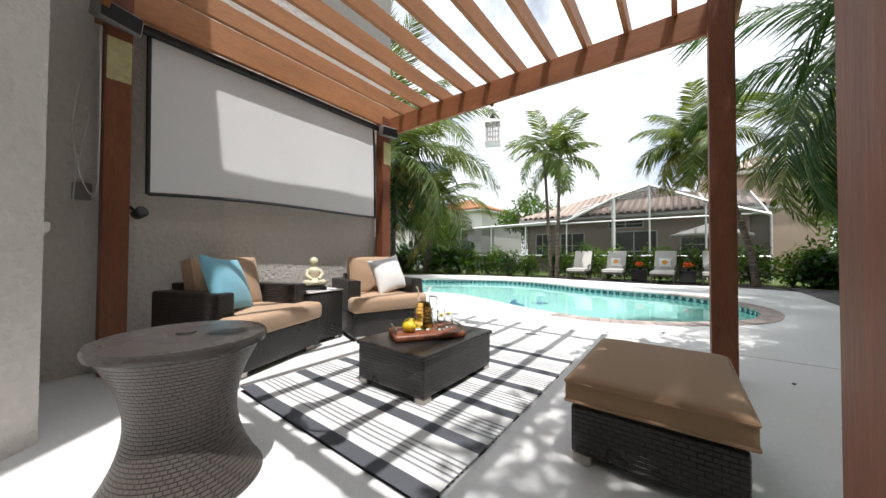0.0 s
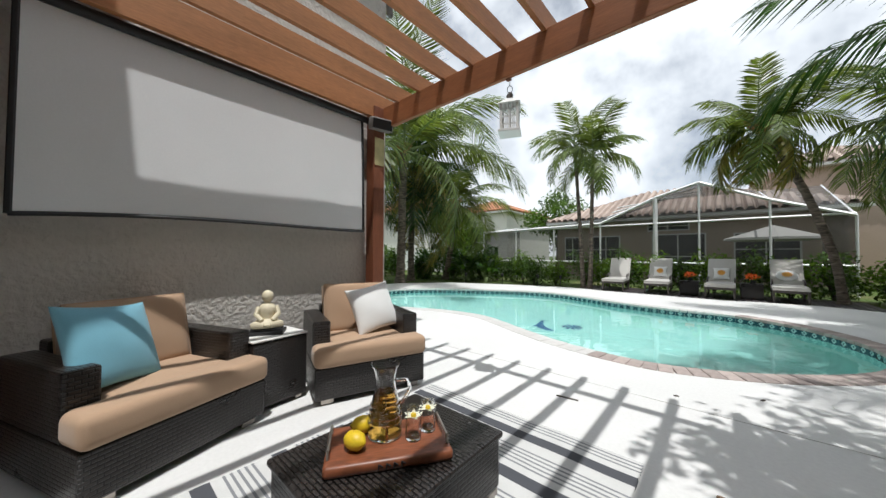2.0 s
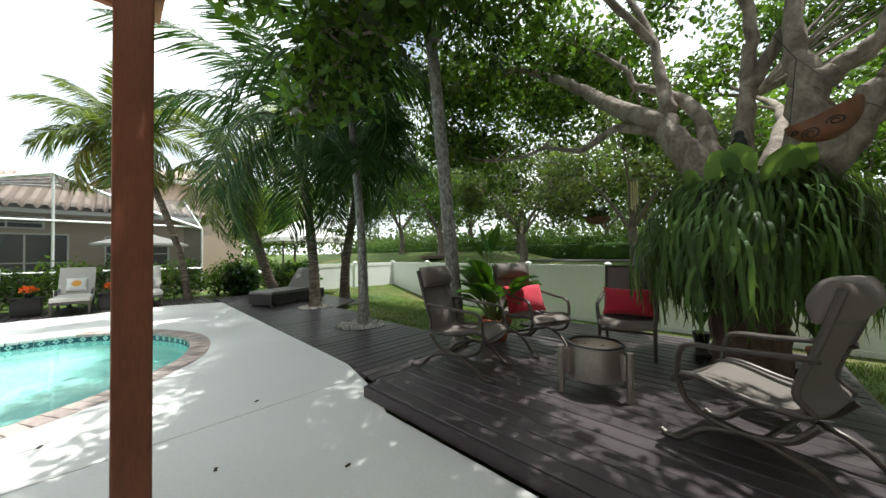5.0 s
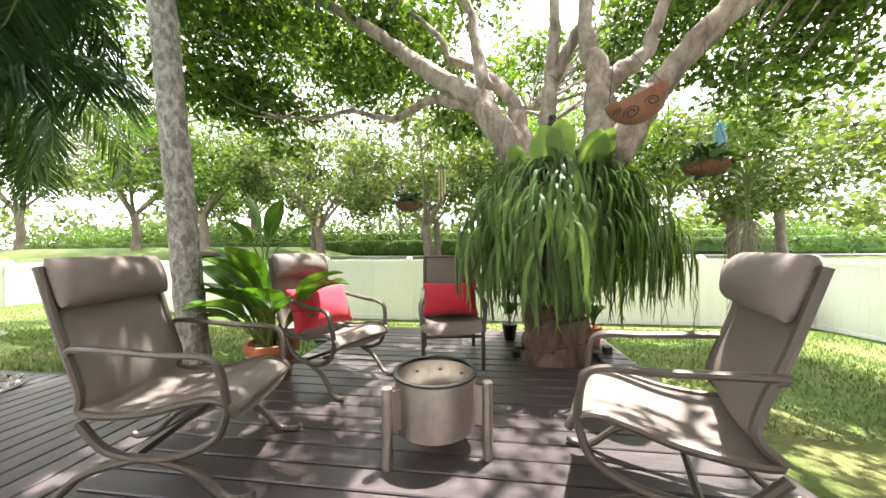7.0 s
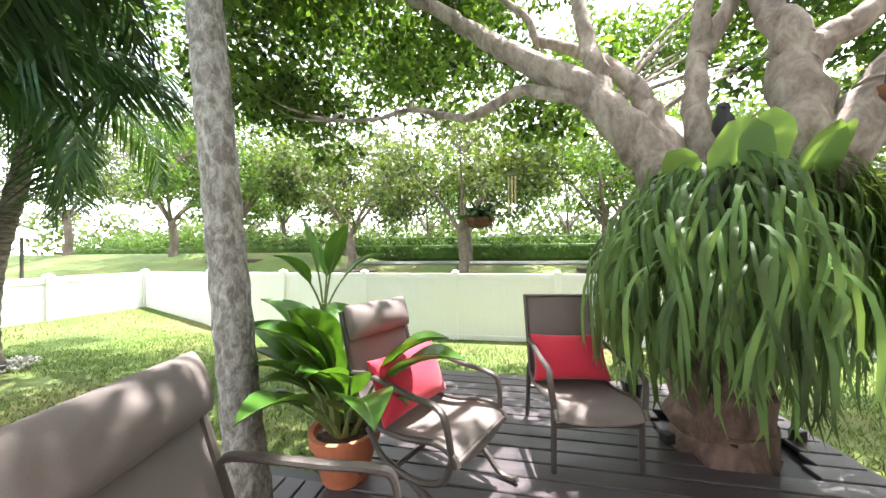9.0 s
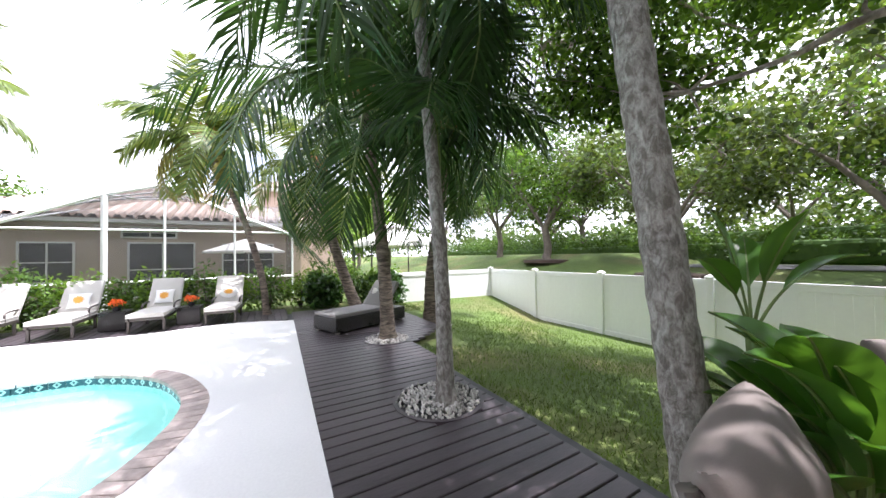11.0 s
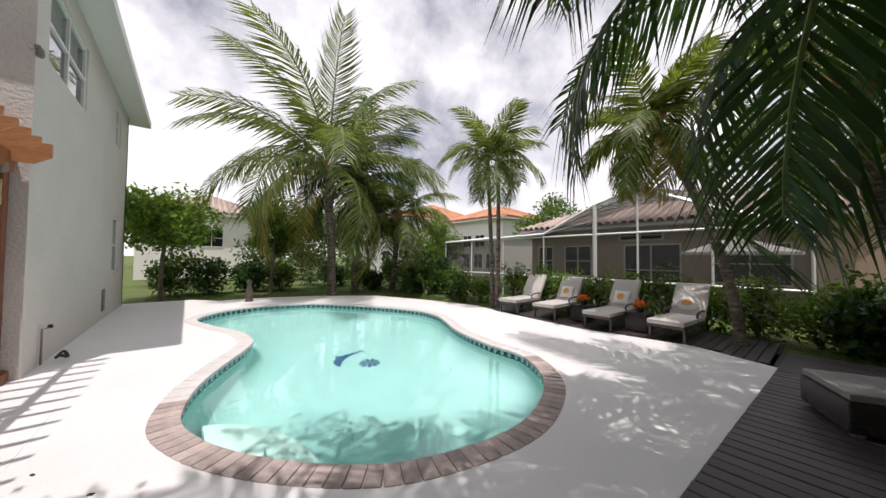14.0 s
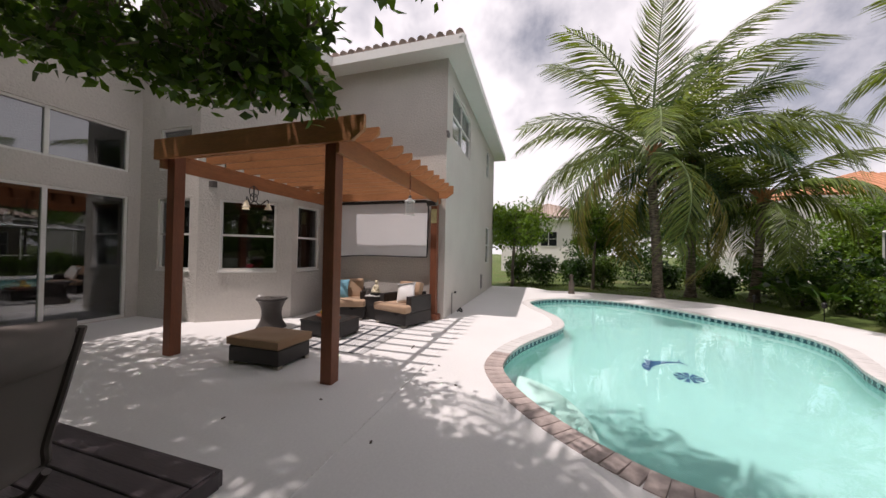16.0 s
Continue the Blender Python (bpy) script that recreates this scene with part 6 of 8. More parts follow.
def build_side_table():
    th = thing("side_table", "dark wicker side table with pale glass top", "table", pose(0.40, 1.80, 0, 0, 0, 8))
    Mesh().soft((0, 0, 0.255), (0.40, 0.40, 0.45), 0.012).link("body", M["wicker"], th)
    Mesh().soft((0, 0, 0.492), (0.41, 0.41, 0.012), 0.004).link("tabletop", M["trim"], th, "white glass tabletop")
    for x in (-0.15, 0.15):
        for y in (-0.15, 0.15):
            Mesh().soft((x, y, 0.016), (0.05, 0.05, 0.032), 0.005).link("foot", M["steel"], th)
    pl = Mesh().soft((0, 0, 0.012), (0.24, 0.17, 0.024), 0.004).soft((0, 0, 0.034), (0.20, 0.14, 0.022), 0.004).link("plinth", M["black"])
    pl.matrix_basis = pose(0.42, 1.79, 0.499, 0, 0, 60)
    tagged(pl, "black stepped plinth under the small statue", "plinth")
    st = Mesh()
    st.lathe([(0.005, 0.0), (0.095, 0.005), (0.105, 0.03), (0.09, 0.055), (0.06, 0.075), (0.062, 0.12), (0.07, 0.155), (0.055, 0.185), (0.024, 0.2), (0.022, 0.21), (0.04, 0.225), (0.047, 0.255), (0.04, 0.285), (0.02, 0.3), (0.004, 0.305)], n=20)
    for s in (1, -1):
        st.tube([(0.0, s * 0.065, 0.165), (0.03, s * 0.085, 0.11), (0.075, s * 0.04, 0.065)], [0.024, 0.022, 0.018], 8)
        st.tube([(0.02, s * 0.03, 0.03), (0.06, s * 0.1, 0.03), (0.09, s * 0.02, 0.028)], [0.03, 0.03, 0.024], 8)
    ob = st.link("statue", M["ivory"], smooth=True)
    ob.matrix_basis = pose(0.42, 1.79, 0.545, 0, 0, -20) @ Matrix.Diagonal((0.85, 0.85, 0.9, 1))
    tagged(ob, "small ivory seated garden statue on a plinth", "statue")


build_side_table()


def build_coffee_table():
    th = thing("coffee_table", "low dark wicker coffee table on the striped rug", "table", pose(1.935, 1.76, 0.012))
    Mesh().soft((0, 0, 0.15), (0.56, 0.77, 0.23), 0.014).link("body", M["wicker"], th)
    Mesh().soft((0, 0, 0.268), (0.585, 0.795, 0.03), 0.012).link("tabletop", M["wicker"], th)
    for x in (-0.24, 0.24):
        for y in (-0.34, 0.34):
            Mesh().soft((x, y, 0.018), (0.07, 0.07, 0.036), 0.005).link("foot", M["steel"], th, "brushed metal foot")
    top = 0.295
    T = pose(1.945, 1.72, top, 0, 0, 56)
    tr = thing("serving_tray", "reddish brown wooden serving board with metal handles", "tray", T)
    Mesh().soft((0, 0, 0.022), (0.48, 0.28, 0.044), 0.016, segments=3).link("board", M["tray"], tr, "", True)
    for s in (1, -1):
        Mesh().tube([(s * 0.225, -0.09, 0.045), (s * 0.225, -0.09, 0.075), (s * 0.225, 0.09, 0.075), (s * 0.225, 0.09, 0.045)], 0.006, 8).link("handle", M["steel"], tr, "bright metal handle", True)
    mark = Mesh()
    for k in range(4):
        mark.tube([(-0.045 + k * 0.028, -0.1412, 0.012), (-0.045 + k * 0.028, -0.1412, 0.032)], 0.0025, 6)
        mark.tube([(-0.045 + k * 0.028, -0.1412, 0.032), (-0.03 + k * 0.028, -0.1412, 0.022)], 0.0025, 6)
    mark.link("burnt_mark", M["black"], tr)
    z = 0.0445
    at = lambda x, y, r=0: T @ pose(x, y, z, 0, 0, r)
    ca = thing("carafe", "clear glass carafe of amber iced tea", "carafe", at(-0.01, 0.03))
    Mesh().lathe([(0.004, 0.0), (0.066, 0.0), (0.072, 0.01), (0.07, 0.06), (0.058, 0.13), (0.044, 0.19), (0.04, 0.23), (0.05, 0.275), (0.062, 0.292), (0.059, 0.293), (0.047, 0.276), (0.037, 0.23), (0.041, 0.19), (0.055, 0.13), (0.067, 0.06), (0.068, 0.012), (0.004, 0.008)], n=32, closed=True).link("glass", M["glass"], ca, "", True)
    Mesh().lathe([(0.003, 0.009), (0.0672, 0.0125), (0.0665, 0.06), (0.0545, 0.13), (0.0425, 0.18), (0.003, 0.181)], n=32).link("tea", M["tea"], ca, "amber iced tea", True)
    for k in range(4):
        r = 0.0695 - 0.0035 * k
        Mesh().lathe([(r, 0.06 + k * 0.022), (r + 0.0035, 0.063 + k * 0.022), (r, 0.066 + k * 0.022)], n=32, closed=True).link("ring", M["glass"], ca, "", True)
    Mesh().tube(smooth_line([(0.046, 0, 0.22), (0.09, 0, 0.215), (0.1, 0, 0.17), (0.062, 0, 0.12)], 5), 0.007, 8).link("handle", M["glass"], ca, "", True)
    for k, (x, y) in enumerate(((0.10, -0.03), (0.17, 0.02))):
        cu = thing("glass_cup", "small clear drinking glass holding a white flower", "glass", at(x, y), "two glasses")
        Mesh().lathe([(0.003, 0.0), (0.03, 0.0), (0.033, 0.03), (0.03, 0.08), (0.027, 0.13), (0.025, 0.13), (0.028, 0.08), (0.03, 0.03), (0.027, 0.012), (0.003, 0.012)], n=24, closed=True).link("bowl", M["glass"], cu, "", True)
        fl = Mesh()
        for q in range(9):
            g = q * 0.698
            c, s = math.cos(g), math.sin(g)
            fl.add([(0, 0, 0.085), (0.025 * c - 0.01 * s, 0.025 * s + 0.01 * c, 0.095), (0.04 * c, 0.04 * s, 0.105 - 0.01 * (q % 2)), (0.025 * c + 0.01 * s, 0.025 * s - 0.01 * c, 0.095)], [(0, 1, 2, 3)])
        fl.link("flower", M["flower"], cu, "white flower with pale yellow heart")
        Mesh().lathe([(0.002, 0.088), (0.012, 0.092), (0.01, 0.102), (0.002, 0.105)], n=10).link("flower_heart", M["lemon"], cu, "", True)
    for k, (x, y) in enumerate(((-0.13, -0.05), (-0.10, 0.06))):
        le = Mesh().lathe([(0.003, -0.052), (0.012, -0.045), (0.03, -0.028), (0.036, 0.0), (0.031, 0.025), (0.013, 0.043), (0.003, 0.05)], n=20).link("lemon", M["lemon"], smooth=True)
        le.matrix_basis = at(x, y, 40 * k + 20) @ pose(0, 0, 0.036, 90, 0, 30)
        tagged(le, "ripe yellow lemon on the serving board", "lemon", "two lemons")


build_coffee_table()


def build_ottoman():
    th = thing("ottoman", "dark wicker ottoman with thick brown cushion", "ottoman", pose(3.247, 1.815, 0, 0, 0, 0))
    Mesh().soft((0, 0, 0.135), (0.545, 0.775, 0.195), 0.014).link("body", M["wicker"], th)
    Mesh().cushion((0, 0, 0.293), (0.575, 0.805, 0.13), 0.10, None, 0, 20).link("cushion", M["brown"], th, "thick brown canvas cushion", True)
    for x in (-0.23, 0.23):
        for y in (-0.35, 0.35):
            Mesh().soft((x, y, 0.02), (0.07, 0.07, 0.04), 0.005).link("foot", M["steel"], th)


build_ottoman()


def build_cooler():
    th = thing("cooler_table", "grey-brown woven resin cooler table with waisted body", "table", pose(1.86, 0.42, 0))
    prof = []
    for i in range(25):
        t = i / 24
        r = 0.165 + 0.085 * abs(2 * t - 1.05) ** 1.9
        prof.append((r, 0.004 + 0.50 * t))
    Mesh().lathe(prof, n=56).link("body", M["resin"], th, "", True)
    Mesh().lathe([(0.02, 0.0), (0.245, 0.0), (0.262, 0.01), (0.266, 0.028), (0.26, 0.042), (0.02, 0.05)], (0, 0, 0.505), 56).link("lid", M["resin_top"], th, "smooth moulded lid", True)
    Mesh().lathe([(0.02, 0.0), (0.03, 0.001), (0.032, 0.006), (0.02, 0.008)], (0, 0, 0.554), 16).link("lid_button", M["resin_top"], th, "", True)


build_cooler()


def build_rug():
    dark, mid, pale = (0.075, 0.078, 0.09), (0.22, 0.225, 0.24), (0.60, 0.595, 0.585)
    stops = [(0.0, dark), (0.22, pale)]
    for q in range(5):
        stops += [(0.36 + 0.09 * q, mid), (0.395 + 0.09 * q, pale)]
    n, k = 24, 30
    me = Mesh()
    w, h = 1.50, 1.95
    for lay in (0.0, 0.009):
        for j in range(k + 1):
            for i in range(n + 1):
                x, y = w * i / n, h * j / k
                lift = 0.004 * (1 + noise.noise((x * 4, y * 4, 0))) + (0.012 * max(0, 1 - math.hypot(x, y) / 0.25))
                me.v.append((x, y, lay + lift * (1 if lay else 0)))
    q = (n + 1) * (k + 1)
    for j in range(k):
        for i in range(n):
            a = j * (n + 1) + i
            me.f += [(q + a, q + a + 1, q + a + n + 2, q + a + n + 1), (a + n + 1, a + n + 2, a + 1, a)]
            me.mi += [0, 0]
    ob = me.link("rug", banded("striped_weave", stops, "Y", 0.346), smooth=True)
    ob.matrix_basis = pose(1.165, 0.865, 0.003)
    tagged(ob, "flat woven rug striped in charcoal, grey and white", "rug")


build_rug()


def build_screen():
    th = thing("projector_screen", "white pull-down projector screen with black border", "screen", pose(0.075, 0, 0))
    y0, y1, z0, z1 = 0.60, 2.83, 1.32, 2.53
    n, k = 40, 16
    def pt(u, v):
        z = z1 + (z0 - z1) * v + 0.05 * v * math.sin(math.pi * u) * (1 - u) + 0.04 * v * (u - 0.5)
        x = 0.004 * v * math.sin(u * 9.0 + v * 1.2) + 0.05 * v + 0.007 * v * math.sin(u * 44 + v * 5) * max(0, u - 0.7) * 3
        return Vector((x, y0 + (y1 - y0) * u, z))
    me = Mesh()
    for j in range(k + 1):
        for i in range(n + 1):
            me.v.append(tuple(pt(i / n, j / k)))
    for j in range(k):
        for i in range(n):
            a = j * (n + 1) + i
            me.f.append((a, a + 1, a + n + 2, a + n + 1))
            me.mi.append(0)
    me.link("cloth", M["screen"], th, "", True)
    for edge in ([pt(0, j / k) for j in range(k + 1)], [pt(1, j / k) for j in range(k + 1)], [pt(i / n, 1) for i in range(n + 1)]):
        Mesh().tube(edge, 0.015, 6).link("border", M["black"], th, "black cloth border", True)
    Mesh().tube([(0.01, 0.46, 2.56), (0.01, 2.94, 2.56)], 0.035, 10).link("roller_case", M["black"], th, "", True)


build_screen()


def build_fittings():
    for y, x, tilt in ((PY0, 0.215, 20), (PY1 + 0.02, 0.22, -15)):
        th = thing("outdoor_speaker", "weathered grey outdoor speaker on a pergola post", "speaker", pose(x, y - 0.02, 2.50, 0, 14, tilt))
        Mesh().soft((0, 0, 0), (0.11, 0.25, 0.13), 0.02, segments=3).link("body", M["speaker"], th, "", True)
        Mesh().soft((0.058, 0, 0), (0.006, 0.22, 0.10), 0.002).link("grille", M["black"], th)
        Mesh().box((-0.05, 0, 0.0), (0.03, 0.03, 0.14)).link("bracket", M["black"], th)
    for y in (PY0, PY1 + 0.02):
        ob = Mesh().soft((PX0 + 0.0735, y, 2.22), (0.006, 0.125, 0.30), 0.002).link("post_card", M["yellow"])
        tagged(ob, "faded yellow card fixed to the pergola post", "card")
    for k, pts in enumerate((((0.10, 0.30, 2.6), (0.12, 0.28, 2.2), (0.16, 0.22, 1.7), (0.14, 0.27, 1.35), (0.2, 0.33, 1.25), (0.19, 0.34, 1.6), (0.18, 0.335, 2.4)), ((0.12, 0.29, 1.15), (0.15, 0.27, 0.85), (0.12, 0.25, 0.6), (0.14, 0.27, 0.45)), ((0.1, 0.32, 1.9), (0.13, 0.26, 1.5), (0.1, 0.24, 1.2), (0.1, 0.3, 1.0)))):
        ob = Mesh().tube(smooth_line(pts, 8), 0.004, 6).link("cable", M["wire"], smooth=True)
        tagged(ob, "loose white cable hanging beside the post", "cable")
    ob = Mesh().soft((0.02, 0.28, 1.28), (0.05, 0.09, 0.12), 0.01).link("socket_box", M["speaker"])
    tagged(ob, "grey outdoor socket box on the wall", "socket")
    fx = thing("spotlight", "small black garden spotlight clipped to the post", "lamp", pose(0.2, 0.52, 1.12, 0, 70, 20))
    Mesh().lathe([(0.02, 0), (0.035, 0.02), (0.04, 0.09), (0.03, 0.1)], n=14).link("head", M["black"], fx, "", True)
    Mesh().tube([(0, 0, 0.03), (-0.08, 0, -0.02)], 0.01, 6).link("clip", M["black"], fx)
    # hanging lantern
    ln = thing("hanging_lantern", "white wooden lantern with lattice panes hanging from the beam", "lantern", pose(1.727, 3.09, 2.05, 0, 0, 24))
    Mesh().soft((0, 0, 0.01), (0.17, 0.17, 0.02), 0.003).link("base", M["vinyl"], ln)
    for x in (-0.062, 0.062):
        for y in (-0.062, 0.062):
            Mesh().soft((x, y, 0.12), (0.02, 0.02, 0.2), 0.002).link("corner_post", M["vinyl"], ln)
    for a in range(4):
        s = Mesh()
        s.box((0.064, 0, 0.12), (0.006, 0.012, 0.2)).box((0.064, -0.028, 0.12), (0.006, 0.008, 0.2)).box((0.064, 0.028, 0.12), (0.006, 0.008, 0.2))
        for z in (0.06, 0.12, 0.18):
            s.box((0.064, 0, z), (0.0064, 0.104, 0.009))
        ob = s.link("lattice", M["vinyl"], ln)
        ob.matrix_basis = pose(0, 0, 0, 0, 0, 90 * a)
    r = Mesh()
    r.add([(-0.085, -0.085, 0.225), (0.085, -0.085, 0.225), (0.085, 0.085, 0.225), (-0.085, 0.085, 0.225), (0, 0, 0.30)], [(3, 2, 1, 0), (0, 1, 4), (1, 2, 4), (2, 3, 4), (3, 0, 4)])
    r.link("roof", M["vinyl"], ln)
    Mesh().lathe([(0.02, 0.285), (0.028, 0.31), (0.012, 0.335), (0.004, 0.34)], n=12).link("finial", M["speaker"], ln, "", True)
    Mesh().tube([(0.02 * math.cos(g), 0, 0.36 + 0.03 * math.sin(g)) for g in np.linspace(0, 6.283, 13)], 0.003, 6).link("ring", M["black"], ln, "", True)
    Mesh().tube([(0, 0, 0.38), (0, 0, 0.46)], 0.003, 6).link("cord", M["wire"], ln)
    # iron hanging lamp on the back beam
    ch = thing("hanging_lamp", "black wrought-iron hanging lamp with bell shades", "lamp", pose(2.35, 0.47, 2.30))
    Mesh().tube([(0, 0, 0.22), (0, 0, -0.05)], 0.012, 8).link("stem", M["black"], ch)
    for a in range(3):
        g = radians(a * 120 + 20)
        c, s = math.cos(g), math.sin(g)
        Mesh().tube(smooth_line([(0, 0, -0.03), (0.1 * c, 0.1 * s, -0.09), (0.2 * c, 0.2 * s, 0.0), (0.22 * c, 0.22 * s, -0.06)], 5), 0.009, 6).link("arm", M["black"], ch, "", True)
        Mesh().lathe([(0.015, 0.0), (0.03, -0.03), (0.05, -0.09), (0.065, -0.11)], (0.22 * c, 0.22 * s, -0.06), 14, closed=True).link("shade", M["ivory"], ch, "pale bell shade", True)
    for z, q in ((0.12, 0.09), (0.02, 0.07)):
        Mesh().tube([(q * math.cos(g), 0, z + q * math.sin(g)) for g in np.linspace(0, 6.283, 17)], 0.007, 6).link("scroll", M["black"], ch, "", True)
    # wall fittings
    ob = Mesh().soft((1.42, -0.33, 0.42), (0.09, 0.07, 0.15), 0.01, None).link("outlet_cover", M["trim"])
    tagged(ob, "white weatherproof outlet cover on the bay wall", "outlet")
    hb = thing("hose_tap", "grey garden tap and pipe on the house wall", "tap", pose(-0.55, 3.23, 0))
    Mesh().tube([(0, 0.0, 0.02), (0, 0.0, 0.5), (-0.1, 0.05, 0.5)], 0.012, 8).link("pipe", M["speaker"], hb)
    Mesh().lathe([(0.02, 0), (0.03, 0.02), (0.02, 0.05)], (-0.1, 0.05, 0.49), 12).link("handle", M["black"], hb)
    Mesh().tube(smooth_line([(-0.15, 0.1, 0.06), (-0.25, 0.15, 0.12), (-0.2, 0.2, 0.05), (-0.1, 0.15, 0.1)], 6), 0.02, 8).link("hose", M["black"], hb, "coiled black hose end", True)
    vt = thing("wall_vent", "small louvred vent low on the wall", "vent", pose(-4.6, 3.203, 0.45))
    Mesh().box((0, 0.005, 0), (0.3, 0.01, 0.5)).link("backing", M["speaker"], vt)
    for k in range(6):
        Mesh().box((0, 0.014, -0.2 + k * 0.08), (0.26, 0.012, 0.03)).link("slat", M["speaker"], vt)
    sc = thing("security_camera", "small security camera at the house corner", "camera", pose(0.02, 3.24, 3.95))
    Mesh().lathe([(0.03, 0), (0.04, 0.03), (0.035, 0.1)], n=12).link("housing", M["speaker"], sc, "", True)
    Mesh().box((-0.02, -0.02, 0.12), (0.08, 0.05, 0.05)).link("mount", M["speaker"], sc)
    # drain slots and the joint line in the paving
    j = Mesh().box((2.75, 3.77, 0.002), (4.7, 0.014, 0.004))
    setting("trim", j, M["joint"], "grooved joint across the paving", "joint")
    for k, (x, y, a) in enumerate(((2.08, 3.34, 8), (3.95, 3.15, 70), (4.4, 3.95, 20), (3.2, 4.3, 60), (4.5, 2.6, 10), (2.7, 3.95, 30))):
        ob = Mesh().soft((0, 0, 0.003), (0.16 if k == 0 else 0.035, 0.018, 0.006), 0.002).link("drain_slot" if k == 0 else "dry_leaf", M["mulch"])
        ob.matrix_basis = pose(x, y, 0, 0, 0, a)
        tagged(ob, "narrow dark drain slot in the paving" if k == 0 else "small fallen brown leaf on the paving", "drain" if k == 0 else "leaf")


build_fittings()


# ---- fire pit corner ----
PZ = 0.107


def rocker(label, m, headrest=True, straight=False, back=-0.46):
    th = thing("patio_chair", label, "chair", m, "chairs round the fire pit")
    w = 0.25
    prof = smooth_line([(back, 0, 0.99), (back + 0.075, 0, 0.74), (back + 0.155, 0, 0.49), (-0.20, 0, 0.395), (0.02, 0, 0.385), (0.26, 0, 0.43), (0.36, 0, 0.405), (0.39, 0, 0.36)], 5)
    n = len(prof)
    me = Mesh()
    cols = 7
    for p in prof:
        for k in range(cols):
            y = -w + 2 * w * k / (cols - 1)
            sag = 0.03 * (1 - (y / w) ** 2)
            me.v.append((p.x + sag * 0.5 * (1 if p.z > 0.5 else 0), y, p.z - sag * (0 if p.z > 0.6 else 1)))
    for lay in range(1):
        for i in range(n - 1):
            for k in range(cols - 1):
                a = i * cols + k
                me.f.append((a, a + 1, a + cols + 1, a + cols))
                me.mi.append(0)
    top = len(me.v)
    me.v += [(x, y, z - 0.008) for x, y, z in me.v[:top]]
    me.f += [tuple(top + i for i in q[::-1]) for q in me.f[:]]
    me.mi = [0] * len(me.f)
    me.link("sling_seat", M["sling"], th, "taupe mesh sling", True)
    for s in (1, -1):
        y = s * (w + 0.012)
        Mesh().tube([(p.x, y, p.z) for p in prof], 0.017, 8).link("side_rail", M["bronze"], th, "", True)
        arm = smooth_line([(back + 0.11, y, 0.64), (-0.2, y + s * 0.008, 0.66), (0.1, y + s * 0.01, 0.625), (0.27, y + s * 0.008, 0.61), (0.335, y + s * 0.02, 0.56), (0.36, y, 0.38)], 5)
        Mesh().tube(arm, 0.02, 8, flat=0.75).link("armrest", M["bronze"], th, "", True)
        if straight:
            Mesh().tube([(0.33, y, 0.40), (0.325, y, 0.012)], 0.018, 8).link("leg", M["bronze"], th, "", True)
            Mesh().tube([(-0.28, y, 0.46), (-0.36, y, 0.012)], 0.018, 8).link("leg", M["bronze"], th, "", True)
        else:
            Mesh().tube(smooth_line([(0.36, y, 0.39), (0.30, y, 0.26), (0.12, y, 0.20), (-0.1, y, 0.235), (-0.22, y, 0.36)], 6), 0.017, 8).link("spring", M["bronze"], th, "", True)
            Mesh().tube(smooth_line([(0.05, y, 0.205), (0.22, y, 0.14), (0.34, y, 0.03), (0.42, y, 0.016), (0.46, y, 0.03)], 6), 0.017, 8).link("front_leg", M["bronze"], th, "", True)
            Mesh().tube(smooth_line([(0.0, y, 0.205), (-0.2, y, 0.15), (-0.33, y, 0.04), (-0.42, y, 0.016), (-0.46, y, 0.03)], 6), 0.017, 8).link("rear_leg", M["bronze"], th, "", True)
    for x, z in (((back + 0.01, 0.98), (0.38, 0.37), (-0.02, 0.2)) if not straight else ((back + 0.01, 0.98), (0.33, 0.3), (-0.33, 0.25))):
        Mesh().tube([(x, -w - 0.01, z), (x, w + 0.01, z)], 0.014, 8).link("crossbar", M["bronze"], th, "", True)
    if headrest:
        Mesh().cushion((0, 0, 0), (0.21, 0.52, 0.20), 0.7, pose(back + 0.055, 0, 0.925, 0, -108, 0), 0, 12).link("headrest", M["sling"], th, "padded taupe headrest roll", True)
    return th


def facing(x, y, dx, dy, z=PZ):
    return pose(x, y, z, 0, 0, math.degrees(math.atan2(dy, dx)))


CH_A = facing(6.02, 2.96, 0.20, -0.98)
CH_B = facing(7.15, 2.77, -0.41, -0.91)
CH_C = facing(7.685, 1.815, -0.985, -0.16)
CH_D = facing(6.02, 0.72, 0.36, 0.93)
rocker("brown metal patio rocker with taupe sling and headrest", CH_A, back=-0.37)
rocker("brown metal patio rocker holding a red pillow", CH_B)
rocker("taupe sling patio chair with straight legs and red pillow", CH_C, False, True, -0.40)
rocker("brown metal patio rocker with taupe sling near the lawn", CH_D, back=-0.30)
throw_pillow("crimson oblong pillow on the patio rocker", CH_B @ pose(-0.13, 0, 0.575, 0, -112, 0), "red", (0.36, 0.58, 0.19))
throw_pillow("crimson oblong pillow on the patio chair", CH_C @ pose(-0.13, 0, 0.56, 0, -112, 0), "red", (0.34, 0.56, 0.18))


